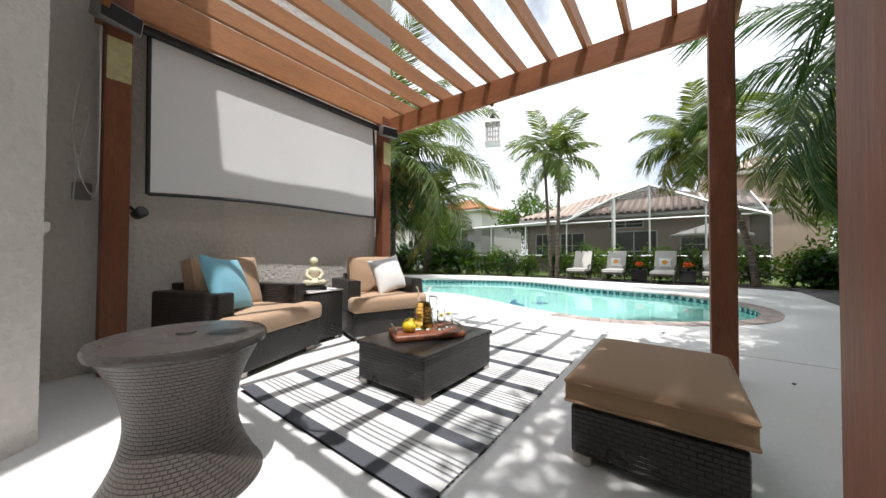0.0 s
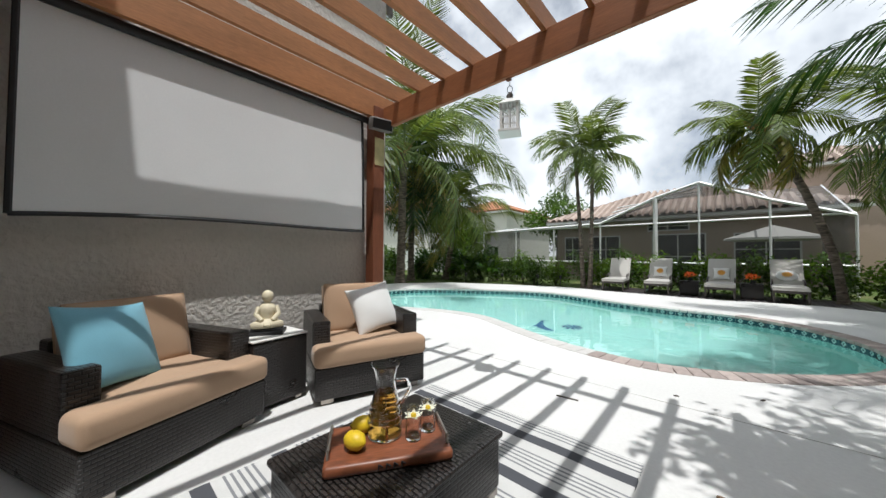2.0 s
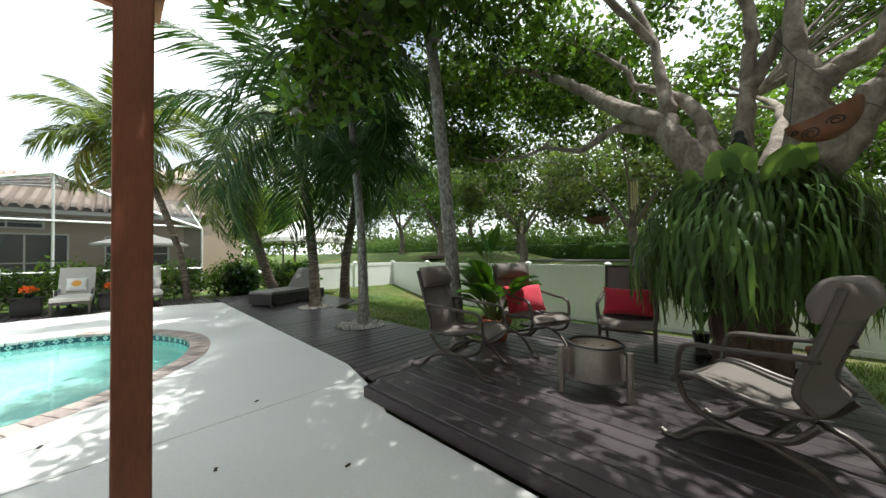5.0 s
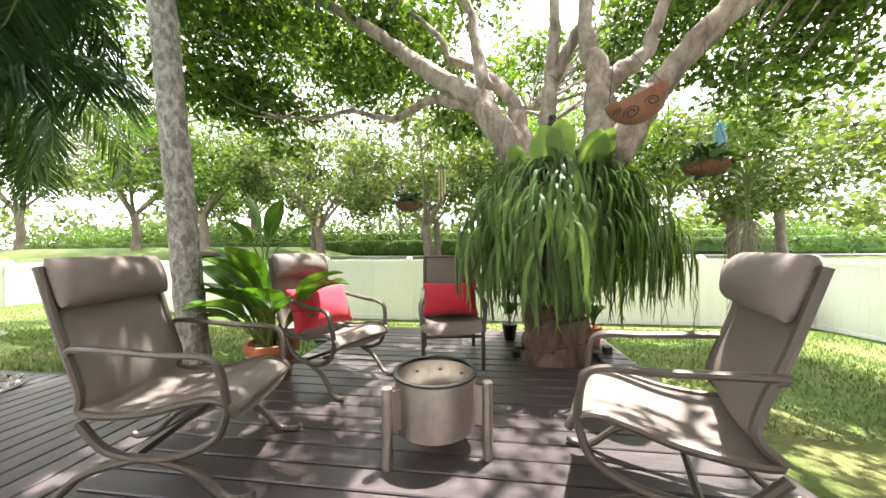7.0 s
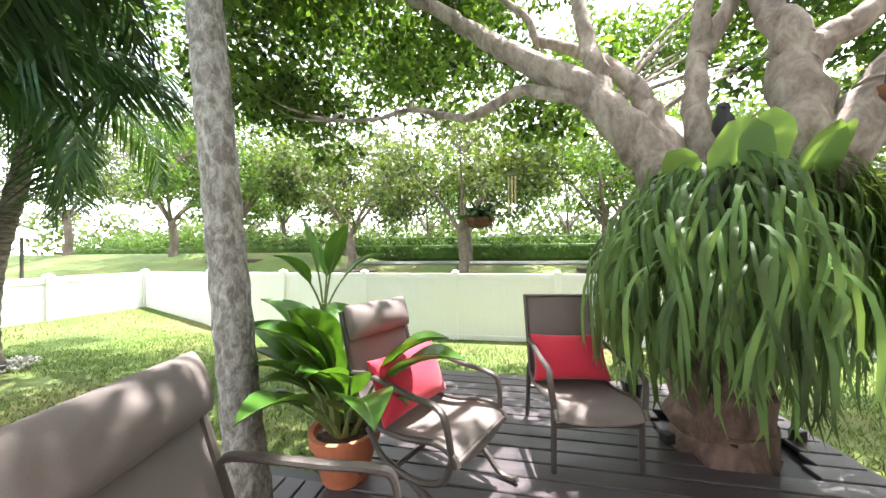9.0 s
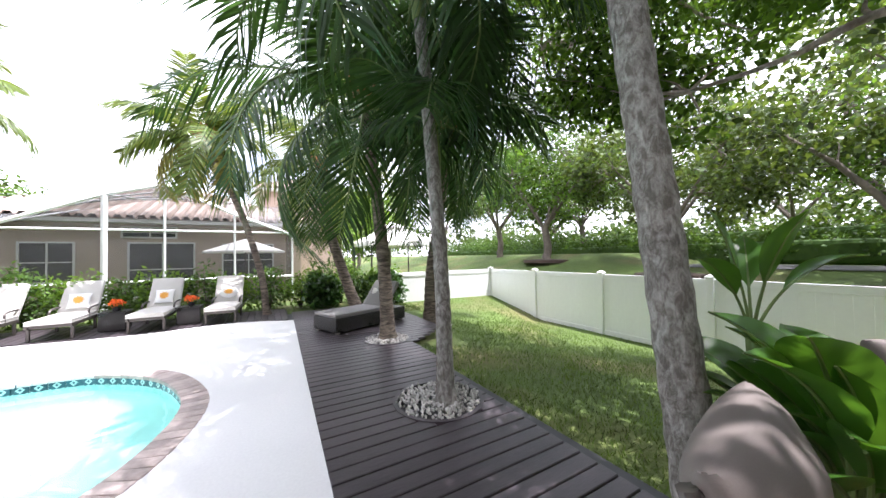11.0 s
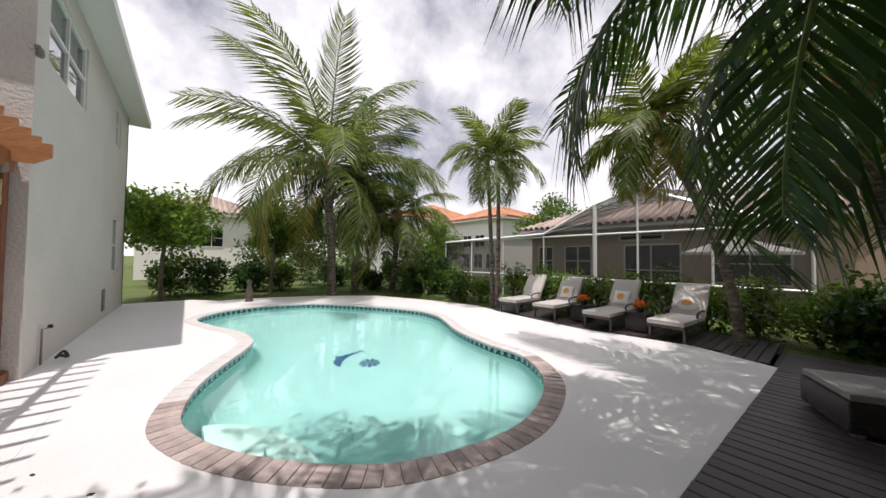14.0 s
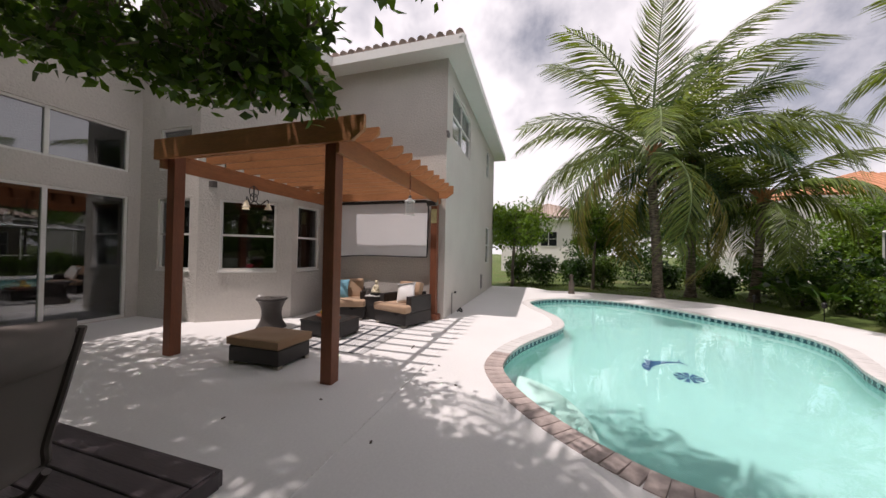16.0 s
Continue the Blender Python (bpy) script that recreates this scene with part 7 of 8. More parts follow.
def build_fire_pit():
    th = thing("fire_pit", "round weathered steel fire pit on three posts", "fire pit", pose(6.32, 1.76, PZ))
    Mesh().lathe([(0.205, 0.13), (0.214, 0.13), (0.214, 0.385), (0.222, 0.39), (0.222, 0.40), (0.205, 0.40)], n=48, closed=True).link("drum", M["steel"], th, "", True)
    Mesh().lathe([(0.02, 0.20), (0.204, 0.20), (0.204, 0.225), (0.1, 0.265), (0.02, 0.255)], n=40).link("ash_bed", M["ash"], th, "pale grey ash", True)
    Mesh().lathe([(0.204, 0.397), (0.225, 0.397), (0.225, 0.409), (0.204, 0.409)], n=48, closed=True).link("rim", M["black"], th, "sooty black rim", True)
    for k in range(3):
        a = radians(k * 120 + 135)
        c, s = math.cos(a), math.sin(a)
        Mesh().tube([(0.287 * c, 0.287 * s, 0.0), (0.287 * c, 0.287 * s, 0.385)], 0.026, 16).link("post", M["steel"], th, "brushed steel post", True)
        ob = Mesh().box((0.245, 0, 0.26), (0.07, 0.006, 0.2)).link("fin", M["steel"], th)
        ob.matrix_basis = pose(0, 0, 0, 0, 0, k * 120 + 135)
    for k in range(9):
        a = radians(k * 40)
        Mesh().lathe([(0.004, -0.001), (0.011, 0), (0.011, 0.003), (0.004, 0.004)], (0.2035 * math.cos(a), 0.2035 * math.sin(a), 0.33), 8).link("vent_hole", M["black"], th)


build_fire_pit()


def blade_data(name, length, width, bend, mat):
    """A broad paddle leaf on its stalk, grown along +x and arching over."""
    me = Mesh()
    pts = []
    p = Vector((0, 0, 0))
    n = 14
    for i in range(n + 1):
        ang = radians(80) - bend * (i / n) ** 1.6
        pts.append(p.copy())
        p += Vector((math.cos(ang), 0, math.sin(ang))) * (length / n)
    me.tube(pts, [0.012 - 0.008 * i / n for i in range(n + 1)], 6, 1)
    vv = []
    for i, q in enumerate(pts):
        t = i / n
        w = width * max(0.0, math.sin(math.pi * min(1, max(0, (t - 0.42) / 0.58)) ** 0.8)) if t > 0.42 else 0.002
        fold = 0.25 * w
        vv += [(q.x, -w / 2, q.z + fold), (q.x, 0, q.z + 0.003), (q.x, w / 2, q.z + fold)]
    f = []
    for i in range(n):
        for k in range(2):
            f.append((i * 3 + k, i * 3 + k + 1, i * 3 + k + 4, i * 3 + k + 3))
    me.add(vv, f, 0)
    return me.data(name, [mat, M["stalk"]], True)


def build_pot_plant():
    th = thing("potted_plant", "terracotta pot with large glossy paddle leaves", "plant", pose(7.10, 3.27, 0.11))
    Mesh().lathe([(0.02, 0), (0.14, 0.0), (0.19, 0.22), (0.21, 0.225), (0.215, 0.29), (0.185, 0.29), (0.175, 0.25), (0.02, 0.25)], n=32).link("pot", M["terracotta"], th, "terracotta pot with thick rim", True)
    Mesh().lathe([(0.01, 0.25), (0.172, 0.25), (0.1, 0.265), (0.01, 0.27)], n=20).link("soil", M["mulch"], th, "", True)
    rng = random.Random(3)
    kinds = [blade_data("leaf", 0.72, 0.21, 0.9, M["paddle"]), blade_data("leaf", 0.86, 0.24, 1.3, M["paddle"]), blade_data("leaf", 0.66, 0.19, 1.6, M["paddle"])]
    for k in range(36):
        ob = new("leaf", kinds[k % 3])
        ob.parent = th
        a = (k * 137.5) % 360
        crowded = 250 < a < 350
        if crowded:
            a = (a - 180) % 360
        ob.matrix_basis = pose(0.08 * math.cos(radians(a)), 0.08 * math.sin(radians(a)), 0.26, 0, 0, a + rng.uniform(-20, 20)) @ pose(0, 0, 0, rng.uniform(-14, 14), -12 if crowded else rng.uniform(-6, 26), 0) @ Matrix.Scale(rng.uniform(0.8, 1.15), 4)
    t2 = thing("strelitzia", "tall bird-of-paradise plant with upright paddle leaves", "plant", pose(7.66, 3.72, -0.15))
    Mesh().tube([(0, 0, 0), (0.02, 0.02, 0.6), (0, 0.04, 1.2)], [0.07, 0.05, 0.035], 10).link("stem", M["stalk"], t2, "", True)
    for k, (a, el, ln, w) in enumerate(((100, 0, 1.0, 0.22), (250, 4, 0.95, 0.24), (20, 10, 0.9, 0.2), (170, 18, 0.85, 0.2), (310, 16, 0.9, 0.2))):
        ob = new("leaf", blade_data("leaf", ln, w, 0.35 + 0.22 * k, M["paddle"]))
        ob.parent = t2
        ob.matrix_basis = pose(0, 0.04, 1.1, 0, 0, a) @ pose(0, 0, 0, 0, el - 4, 0) @ Matrix.Scale(0.85, 4)
    for k, (x, y) in enumerate(((8.30, 0.30), (8.40, 1.20))):
        sm = thing("small_pot", "small clay pot of dark leaves beside the trunk", "plant", pose(x, y, PZ))
        Mesh().lathe([(0.01, 0), (0.06, 0), (0.085, 0.16), (0.09, 0.165), (0.09, 0.19), (0.07, 0.19), (0.01, 0.17)], n=18).link("pot", M["terracotta"] if k == 0 else M["black"], sm, "", True)
        for q in range(12):
            ob = new("leaf", kinds[0])
            ob.parent = sm
            ob.matrix_basis = pose(0, 0, 0.17, 0, 0, q * 137.5) @ Matrix.Scale(0.42, 4)
    for x, y in ((7.80, 1.19), (8.0, 0.27)):
        ob = Mesh().soft((0, 0, 0.035), (0.07, 0.07, 0.07), 0.006).link("garden_light", M["black"])
        ob.matrix_basis = pose(x, y, PZ, 0, 0, 20)
        tagged(ob, "small black cube garden light by the tree", "lamp")


build_pot_plant()


def paddle_clump(x, y, n, scale, seed):
    th = thing("paddle_plant", "dense clump of large dark green paddle leaves in the bed", "plant", pose(x, y, -0.08), "paddle plants in the bed")
    rng = random.Random(seed)
    kinds = [blade_data("leaf", 1.2, 0.30, 1.0, M["leaf_dark"]), blade_data("leaf", 1.35, 0.34, 1.5, M["leaf_dark"]), blade_data("leaf", 1.0, 0.28, 1.9, M["paddle"])]
    Mesh().lathe([(0.02, 0.0), (0.16, 0.0), (0.10, 0.15), (0.02, 0.2)], n=12).link("crown_base", M["stalk"], th, "", True)
    for k in range(n):
        ob = new("leaf", kinds[k % 3])
        ob.parent = th
        a = k * 137.5
        ob.matrix_basis = pose(0.1 * math.cos(radians(a)), 0.1 * math.sin(radians(a)), 0.08, 0, 0, a) @ pose(0, 0, 0, rng.uniform(-15, 15), rng.uniform(-6, 26), 0) @ Matrix.Scale(scale * rng.uniform(0.8, 1.1), 4)


for x, y, n, scale, seed in ((-5.9, 12.6, 22, 1.05, 41), (-5.0, 12.9, 18, 0.9, 42), (-6.4, 13.6, 18, 1.1, 43)):
    paddle_clump(x, y, n, scale, seed)


def build_hanging():
    for label, x, y, z, r in (("coir hanging basket with trailing plant", 9.26, 2.61, 1.75, 0.20), ("coir hanging basket by the orchids", 7.60, -0.40, 1.78, 0.17)):
        th = thing("hanging_basket", label, "basket", pose(x, y, z))
        Mesh().lathe([(0.01, 0.0), (r * 0.6, 0.02), (r * 0.9, r * 0.35), (r, r * 0.62), (r * 0.93, r * 0.62), (r * 0.8, r * 0.4), (0.01, r * 0.3)], n=24).link("liner", M["coir"], th, "brown coir liner", True)
        for k in range(8):
            a = radians(k * 45)
            Mesh().tube([(0.02 * math.cos(a), 0.02 * math.sin(a), -0.006), (r * 0.63 * math.cos(a), r * 0.63 * math.sin(a), 0.01), (r * 0.94 * math.cos(a), r * 0.94 * math.sin(a), r * 0.34), (r * 1.02 * math.cos(a), r * 1.02 * math.sin(a), r * 0.62)], 0.003, 5).link("wire", M["black"], th)
        for k in range(3):
            a = radians(k * 120)
            Mesh().tube([(r * math.cos(a), r * math.sin(a), r * 0.6), (0, 0, 0.75)], 0.002, 5).link("chain", M["black"], th)
        Mesh().tube([(0, 0, 0.75), (0, 0, 1.6)], 0.002, 5).link("cord", M["black"], th)
        leaf_cloud("foliage", M["leaf_dark"], [((0, 0, r * 0.8), (r * 0.9, r * 0.9, r * 0.4))], 160, 0.13, th, 71, 0.8, 2.5)
    pl = thing("hanging_planter", "brown carved boat-shaped clay planter hanging from a limb", "planter", pose(7.05, 0.345, 2.02, 0, 0, 63) @ pose(0, 0, 0, 0, 14, 0))
    hull = Mesh()
    rows, cols = 14, 12
    for i in range(rows + 1):
        u = -1 + 2 * i / rows
        half = 0.13 * max(0.02, 1 - abs(u) ** 2.4) ** 0.6
        for j in range(cols + 1):
            g = math.pi * j / cols
            hull.v.append((0.20 * u, half * math.cos(g), 0.21 - (0.03 + 1.0 * half) * math.sin(g) ** 0.8 + 0.05 * u * u))
    hull.f = [(i * (cols + 1) + j, (i + 1) * (cols + 1) + j, (i + 1) * (cols + 1) + j + 1, i * (cols + 1) + j + 1) for i in range(rows) for j in range(cols)]
    hull.mi = [0] * len(hull.f)
    hull.link("bowl", M["carved"], pl, "", True)
    Mesh().soft((0, 0, 0.195), (0.30, 0.15, 0.03), 0.014).link("soil", M["mulch"], pl)
    for cx, cz, r, turns in ((-0.08, 0.13, 0.045, 1.5), (0.05, 0.11, 0.055, 1.6), (0.13, 0.16, 0.03, 1.3)):
        for s in (1, -1):
            pts = []
            for i in range(19):
                g = turns * 2 * math.pi * i / 18
                rr = r * (1 - 0.75 * i / 18)
                x, z = cx + rr * math.cos(g), cz + rr * math.sin(g) * 0.7
                half = 0.13 * max(0.02, 1 - abs(x / 0.20) ** 2.4) ** 0.6
                deep = min(0.98, max(0.05, (0.21 + 0.05 * (x / 0.20) ** 2 - z) / (0.03 + 1.0 * half)))
                pts.append((x, s * (half * math.cos(math.asin(deep ** 1.25)) + 0.002), z))
            Mesh().tube(pts, 0.0045, 5).link("carved_scroll", M["black"], pl, "dark carved scroll line")
    for x in (-0.18, 0.18):
        Mesh().tube([(x, 0, 0.23), (0, 0, 0.75)], 0.003, 5).link("cord", M["black"], pl)
    Mesh().tube([(0, 0, 0.75), (0.1, 0, 1.25)], 0.003, 5).link("cord", M["black"], pl)
    bird = Mesh().lathe([(0.005, -0.10), (0.04, -0.08), (0.065, -0.02), (0.06, 0.04), (0.035, 0.08), (0.04, 0.11), (0.032, 0.14), (0.005, 0.155)], n=14)
    bird.tube([(0.03, 0, 0.115), (0.075, 0, 0.105)], [0.014, 0.003], 6).tube([(-0.03, 0, -0.03), (-0.10, 0, -0.10)], [0.035, 0.02], 6, flat=0.5)
    ob = bird.link("bird_figurine", M["black"], smooth=True)
    ob.matrix_basis = pose(7.78, 0.83, 2.31, 0, 0, 150)
    tagged(ob, "black bird figurine perched above the staghorn fern", "figurine")
    wc = thing("wind_chime", "hanging wind chime with metal tubes", "wind chime", pose(9.94, 2.19, 1.95))
    Mesh().lathe([(0.01, 0.62), (0.07, 0.62), (0.07, 0.64), (0.01, 0.64)], n=20).link("top_disc", M["speaker"], wc, "", True)
    for k in range(6):
        a = radians(60 * k)
        Mesh().tube([(0.055 * math.cos(a), 0.055 * math.sin(a), 0.05 + 0.03 * k), (0.055 * math.cos(a), 0.055 * math.sin(a), 0.58)], 0.011, 8).link("chime_tube", M["brass"], wc, "", True)
    Mesh().tube([(0, 0, 0.63), (0, 0, 1.5)], 0.003, 5).link("cord", M["black"], wc)
    Mesh().tube([(0, 0, 0.63), (0, 0, -0.1)], 0.002, 5).link("striker_cord", M["black"], wc)
    Mesh().box((0, 0, -0.13), (0.05, 0.006, 0.09)).link("wind_sail", M["black"], wc)
    rng = random.Random(8)
    for x, y, z, n in ((7.87, -0.93, 1.36, 60), (7.95, -0.30, 1.25, 22)):
        th = thing("hanging_orchid", "hanging orchid with long grey aerial roots", "orchid", pose(x, y, z))
        for k in range(n):
            a, r = rng.uniform(0, 6.28), rng.uniform(0.02, 0.2)
            ln = rng.uniform(0.35, 1.05)
            c, s = math.cos(a), math.sin(a)
            pts = [(0.04 * c, 0.04 * s, 0.05)] + [(r * c + rng.uniform(-0.03, 0.03), r * s + rng.uniform(-0.03, 0.03), -ln * q / 5) for q in range(1, 6)]
            if k < 14 and n > 30 or k < 8:
                Mesh().tube(pts, 0.0035, 4).link("root", M["root"], th)
            else:
                if k in (14, 8):
                    rest = Mesh()
                rest.tube(pts, 0.003, 4)
        tagged(rest.link("root_mass", M["root"], th), kind="stuff")
        for k in range(10):
            ob = new("leaf", blade_data("leaf", 0.42, 0.05, 1.8, M["fern"]))
            ob.parent = th
            ob.matrix_basis = pose(0, 0, 0.3, 0, 0, k * 137.5)
        Mesh().tube([(0, 0, 0.0), (0.02, 0, 0.3), (0, 0, 1.8)], [0.02, 0.01, 0.003], 6).link("stem", M["stalk"], th)
    for k, (x, y, z) in enumerate(((7.73, -0.60, 2.15),)):
        th = thing("bird_ornament", "small blue hanging garden ornament", "ornament", pose(x, y, z))
        Mesh().lathe([(0.005, -0.1), (0.04, -0.08), (0.05, 0.0), (0.03, 0.06), (0.04, 0.1), (0.005, 0.15)], n=12).link("body", M["blue"], th, "", True)
        Mesh().tube([(0, 0, 0.14), (0, 0, 0.9)], 0.002, 5).link("cord", M["black"], th)


build_hanging()


# ---- pool side seats ----
def chaise(label, m, pillow):
    th = thing("chaise_longue", label, "chaise longue", m, "chaise longues behind the pool")
    w = 0.62
    for x in (-w / 2 + 0.03, w / 2 - 0.03):
        Mesh().soft((x, 0.62, 0.27), (0.045, 1.24, 0.06), 0.008).link("side_rail", M["bronze"], th)
        for y in (0.10, 1.12):
            Mesh().soft((x, y, 0.125), (0.045, 0.05, 0.25), 0.008).link("leg", M["bronze"], th)
        Mesh().tube(smooth_line([(x, 0.80, 0.3), (x, 0.82, 0.46), (x, 1.0, 0.50), (x, 1.25, 0.50)], 4), 0.02, 8).link("armrest", M["bronze"], th, "", True)
    Mesh().soft((0, 0.06, 0.27), (w - 0.1, 0.045, 0.06), 0.008).link("front_rail", M["bronze"], th)
    B = pose(0, 1.22, 0.33, 56, 0, 0)
    Mesh().soft((0, 0.36, -0.03), (w - 0.06, 0.74, 0.03), 0.006, B).link("back_frame", M["bronze"], th)
    for k in range(7):
        Mesh().soft((0, 0.14 + k * 0.165, 0.29), (w - 0.1, 0.10, 0.018), 0.004).link("slat", M["bronze"], th)
    Mesh().cushion((0, 0.61, 0.345), (w - 0.03, 1.22, 0.10), 0.18, None, 0, 16).link("seat_cushion", M["grey_cloth"], th, "", True)
    Mesh().cushion((0, 0.39, 0.05), (w - 0.03, 0.78, 0.10), 0.2, B, 0, 14).link("back_cushion", M["grey_cloth"], th, "", True)
    if pillow:
        P = m @ pose(0, 1.27, 0.60, 60, 0, 0)
        if pillow == "round":
            ob = Mesh().lathe([(0.01, -0.06), (0.12, -0.055), (0.18, 0.0), (0.12, 0.055), (0.01, 0.06)], n=28).link("throw_pillow", M["white_cloth"], smooth=True)
            ob.matrix_basis = P @ pose(0, 0, 0.02) @ Matrix.Diagonal((1.15, 0.85, 1, 1))
        else:
            ob = Mesh().cushion((0, 0, 0), (0.36, 0.36, 0.13), 0.85, None, 0, 14, 0.08).link("throw_pillow", M["white_cloth"], smooth=True)
            ob.matrix_basis = P @ pose(0, 0, 0.02)
        tagged(ob, "cream pillow with an orange flower on the chaise", "pillow")
        fl = Mesh()
        for k in range(10):
            g = k * 0.628
            c, s = math.cos(g), math.sin(g)
            fl.add([(0, 0, 0.0), (0.06 * c - 0.025 * s, 0.06 * s + 0.025 * c, -0.003), (0.10 * c, 0.10 * s, -0.008), (0.06 * c + 0.025 * s, 0.06 * s - 0.025 * c, -0.003)], [(3, 2, 1, 0)])
        q = fl.link("flower_print", M["petal"], ob, "orange flower print")
        q.matrix_basis = pose(0, 0, 0.072)
    return th


for label, x, y, a, pil in (("grey cushioned chaise longue in full sun", 0.42, 11.72, 3, ""), ("grey cushioned chaise longue with a flowered pillow", 1.56, 11.72, 2, "square"),
                            ("shaded grey chaise longue with a square flowered pillow", 2.93, 11.62, -2, "square"), ("shaded grey chaise longue with a round flowered pillow", 4.18, 11.70, -3, "round")):
    chaise(label, pose(x, y, 0.0, 0, 0, a), pil)
for x, y in ((2.28, 12.35), (3.55, 12.3)):
    th = thing("side_table", "small dark wicker table between chaise longues", "table", pose(x, y, 0), "tables between the chaises")
    Mesh().soft((0, 0, 0.20), (0.42, 0.42, 0.36), 0.012).link("body", M["wicker"], th)
    Mesh().soft((0, 0, 0.392), (0.45, 0.45, 0.02), 0.006).link("tabletop", M["wicker"], th)
    fp = thing("flower_pot", "small pot of bright orange flowers", "flowers", pose(x + 0.02, y, 0.403), "pots of orange flowers")
    Mesh().lathe([(0.01, 0), (0.06, 0), (0.08, 0.1), (0.01, 0.1)], n=16).link("pot", M["black"], fp, "", True)
    leaf_cloud("flowers", M["orange"], [((0, 0, 0.17), (0.13, 0.13, 0.07))], 240, 0.05, fp, 81, 0.7, 1.3)
    leaf_cloud("foliage", M["leaf"], [((0, 0, 0.12), (0.12, 0.12, 0.06))], 120, 0.06, fp, 82, 0.7, 2)


def build_daybed():
    m = pose(6.93, 9.90, 0.004, 0, 0, 23.5)
    th = thing("daybed", "dark wicker daybed with grey cushion and raised back", "daybed", m)
    Mesh().soft((0, 0, 0.175), (1.85, 0.78, 0.27), 0.014).link("base", M["wicker"], th)
    for x in (-0.85, 0.85):
        for y in (-0.32, 0.32):
            Mesh().soft((x, y, 0.02), (0.07, 0.07, 0.04), 0.005).link("foot", M["steel"], th)
    Mesh().cushion((-0.28, 0, 0.345), (1.26, 0.74, 0.075), 0.15, None, 0, 16).link("seat_cushion", M["dark_cloth"], th, "grey canvas seat cushion", True)
    B = pose(0.34, 0, 0.33, 0, -52, 0)
    Mesh().cushion((0.33, 0, 0.03), (0.70, 0.74, 0.09), 0.2, B, 0, 14).link("back_cushion", M["dark_cloth"], th, "grey canvas back cushion", True)
    Mesh().soft((0.33, 0, -0.03), (0.68, 0.72, 0.03), 0.006, B).link("back_frame", M["bronze"], th)
    throw_pillow("small orange and grey pillow on the daybed", m @ pose(0.55, 0.1, 0.62, 0, -56, 10), "grey_cloth", (0.3, 0.42, 0.12))


build_daybed()
for k, (x, y) in enumerate(((-6.1, 6.35),)):
    ob = Mesh().lathe([(0.1, 0), (0.12, 0.03), (0.09, 0.2), (0.11, 0.35), (0.07, 0.5), (0.05, 0.56), (0.075, 0.62), (0.07, 0.7), (0.02, 0.76)], n=16).link("garden_statue", M["bark_far"], smooth=True)
    ob.matrix_basis = pose(x, y, -0.02)
    tagged(ob, "brown weathered garden statue beside the pool", "statue")
for k, (x, y) in enumerate(((-4.9, 11.2), (-3.6, 11.9), (-2.2, 12.1), (-1.4, 12.25))):
    th = thing("path_light", "small black garden path light on a stake", "lamp", pose(x, y, -0.07), "path lights along the bed")
    Mesh().tube([(0, 0, 0), (0, 0, 0.34)], 0.012, 6).link("stake", M["black"], th)
    Mesh().lathe([(0.03, 0.32), (0.045, 0.33), (0.05, 0.43), (0.02, 0.46)], n=12).link("lamp_head", M["black"], th, "", True)


# ---- neighbours ----
def build_cage():
    th = thing("screen_enclosure", "white aluminium pool screen enclosure of the neighbouring house", "screen enclosure")
    Y, D = 15.6, 19.8
    def bar(a, b, r=0.028, label=""):
        Mesh().tube([a, b], r * 1.3, 4).link("bar", M["alu"], th, label)
    top = {-7.0: 2.36, -5.0: 2.4, -3.0: 2.45, -0.95: 2.5, 1.05: 3.40, 2.38: 3.80, 4.18: 2.97, 5.92: 2.32}
    xs = sorted(top)
    for x in xs:
        bar((x, Y, -0.1), (x, Y, top[x]), 0.06 if x == 1.05 else 0.026)
        back = 3.9 if x > -0.5 else top[x] + (0.9 if x > -2 else 0.5)
        bar((x, Y, top[x]), (x, D, max(back, 2.9)), 0.026)
    for a, b in zip(xs, xs[1:]):
        bar((a, Y, top[a]), (b, Y, top[b]), 0.04)
        bar((a, Y, 2.38), (b, Y, 2.38), 0.026)
        bar((a, Y, 0.85), (b, Y, 0.85), 0.022)
        me = Mesh()
        me.add([(a, Y + 0.02, 0), (b, Y + 0.02, 0), (b, Y + 0.02, top[b]), (a, Y + 0.02, top[a])], [(0, 1, 2, 3)])
        za = max(3.9 if a > -0.5 else top[a] + (0.9 if a > -2 else 0.5), 2.9)
        zb = max(3.9 if b > -0.5 else top[b] + (0.9 if b > -2 else 0.5), 2.9)
        me.add([(a, Y, top[a]), (b, Y, top[b]), (b, D, zb), (a, D, za)], [(0, 1, 2, 3)])
        me.link("screen_panel", M["insect_screen"], th)
    for x in (-7.0, 5.92):
        Mesh().add([(x, Y, 0), (x, D, 0), (x, D, 2.9), (x, Y, top[x])], [(0, 1, 2, 3)]).link("screen_panel", M["insect_screen"], th)
    for k in range(1, 4):
        y = Y + (D - Y) * k / 4
        bar((-0.95, y, 2.5 + (3.9 - 2.5) * 0.3 * k / 4 + 0.25 * k), (1.05, y, 3.40 + 0.125 * k), 0.022)
        bar((1.05, y, 3.40 + 0.125 * k), (2.38, y, 3.80 + 0.025 * k), 0.022)
    um = thing("patio_umbrella", "cream patio umbrella inside the screen enclosure", "umbrella", pose(4.4, 17.4, 0))
    Mesh().lathe([(0.02, 2.25), (1.35, 1.78), (1.36, 1.70), (1.33, 1.75), (0.02, 2.2)], n=8).link("canopy", M["canopy"], um)
    Mesh().tube([(0, 0, 0), (0, 0, 2.3)], 0.025, 8).link("pole", M["bronze"], um)


build_cage()


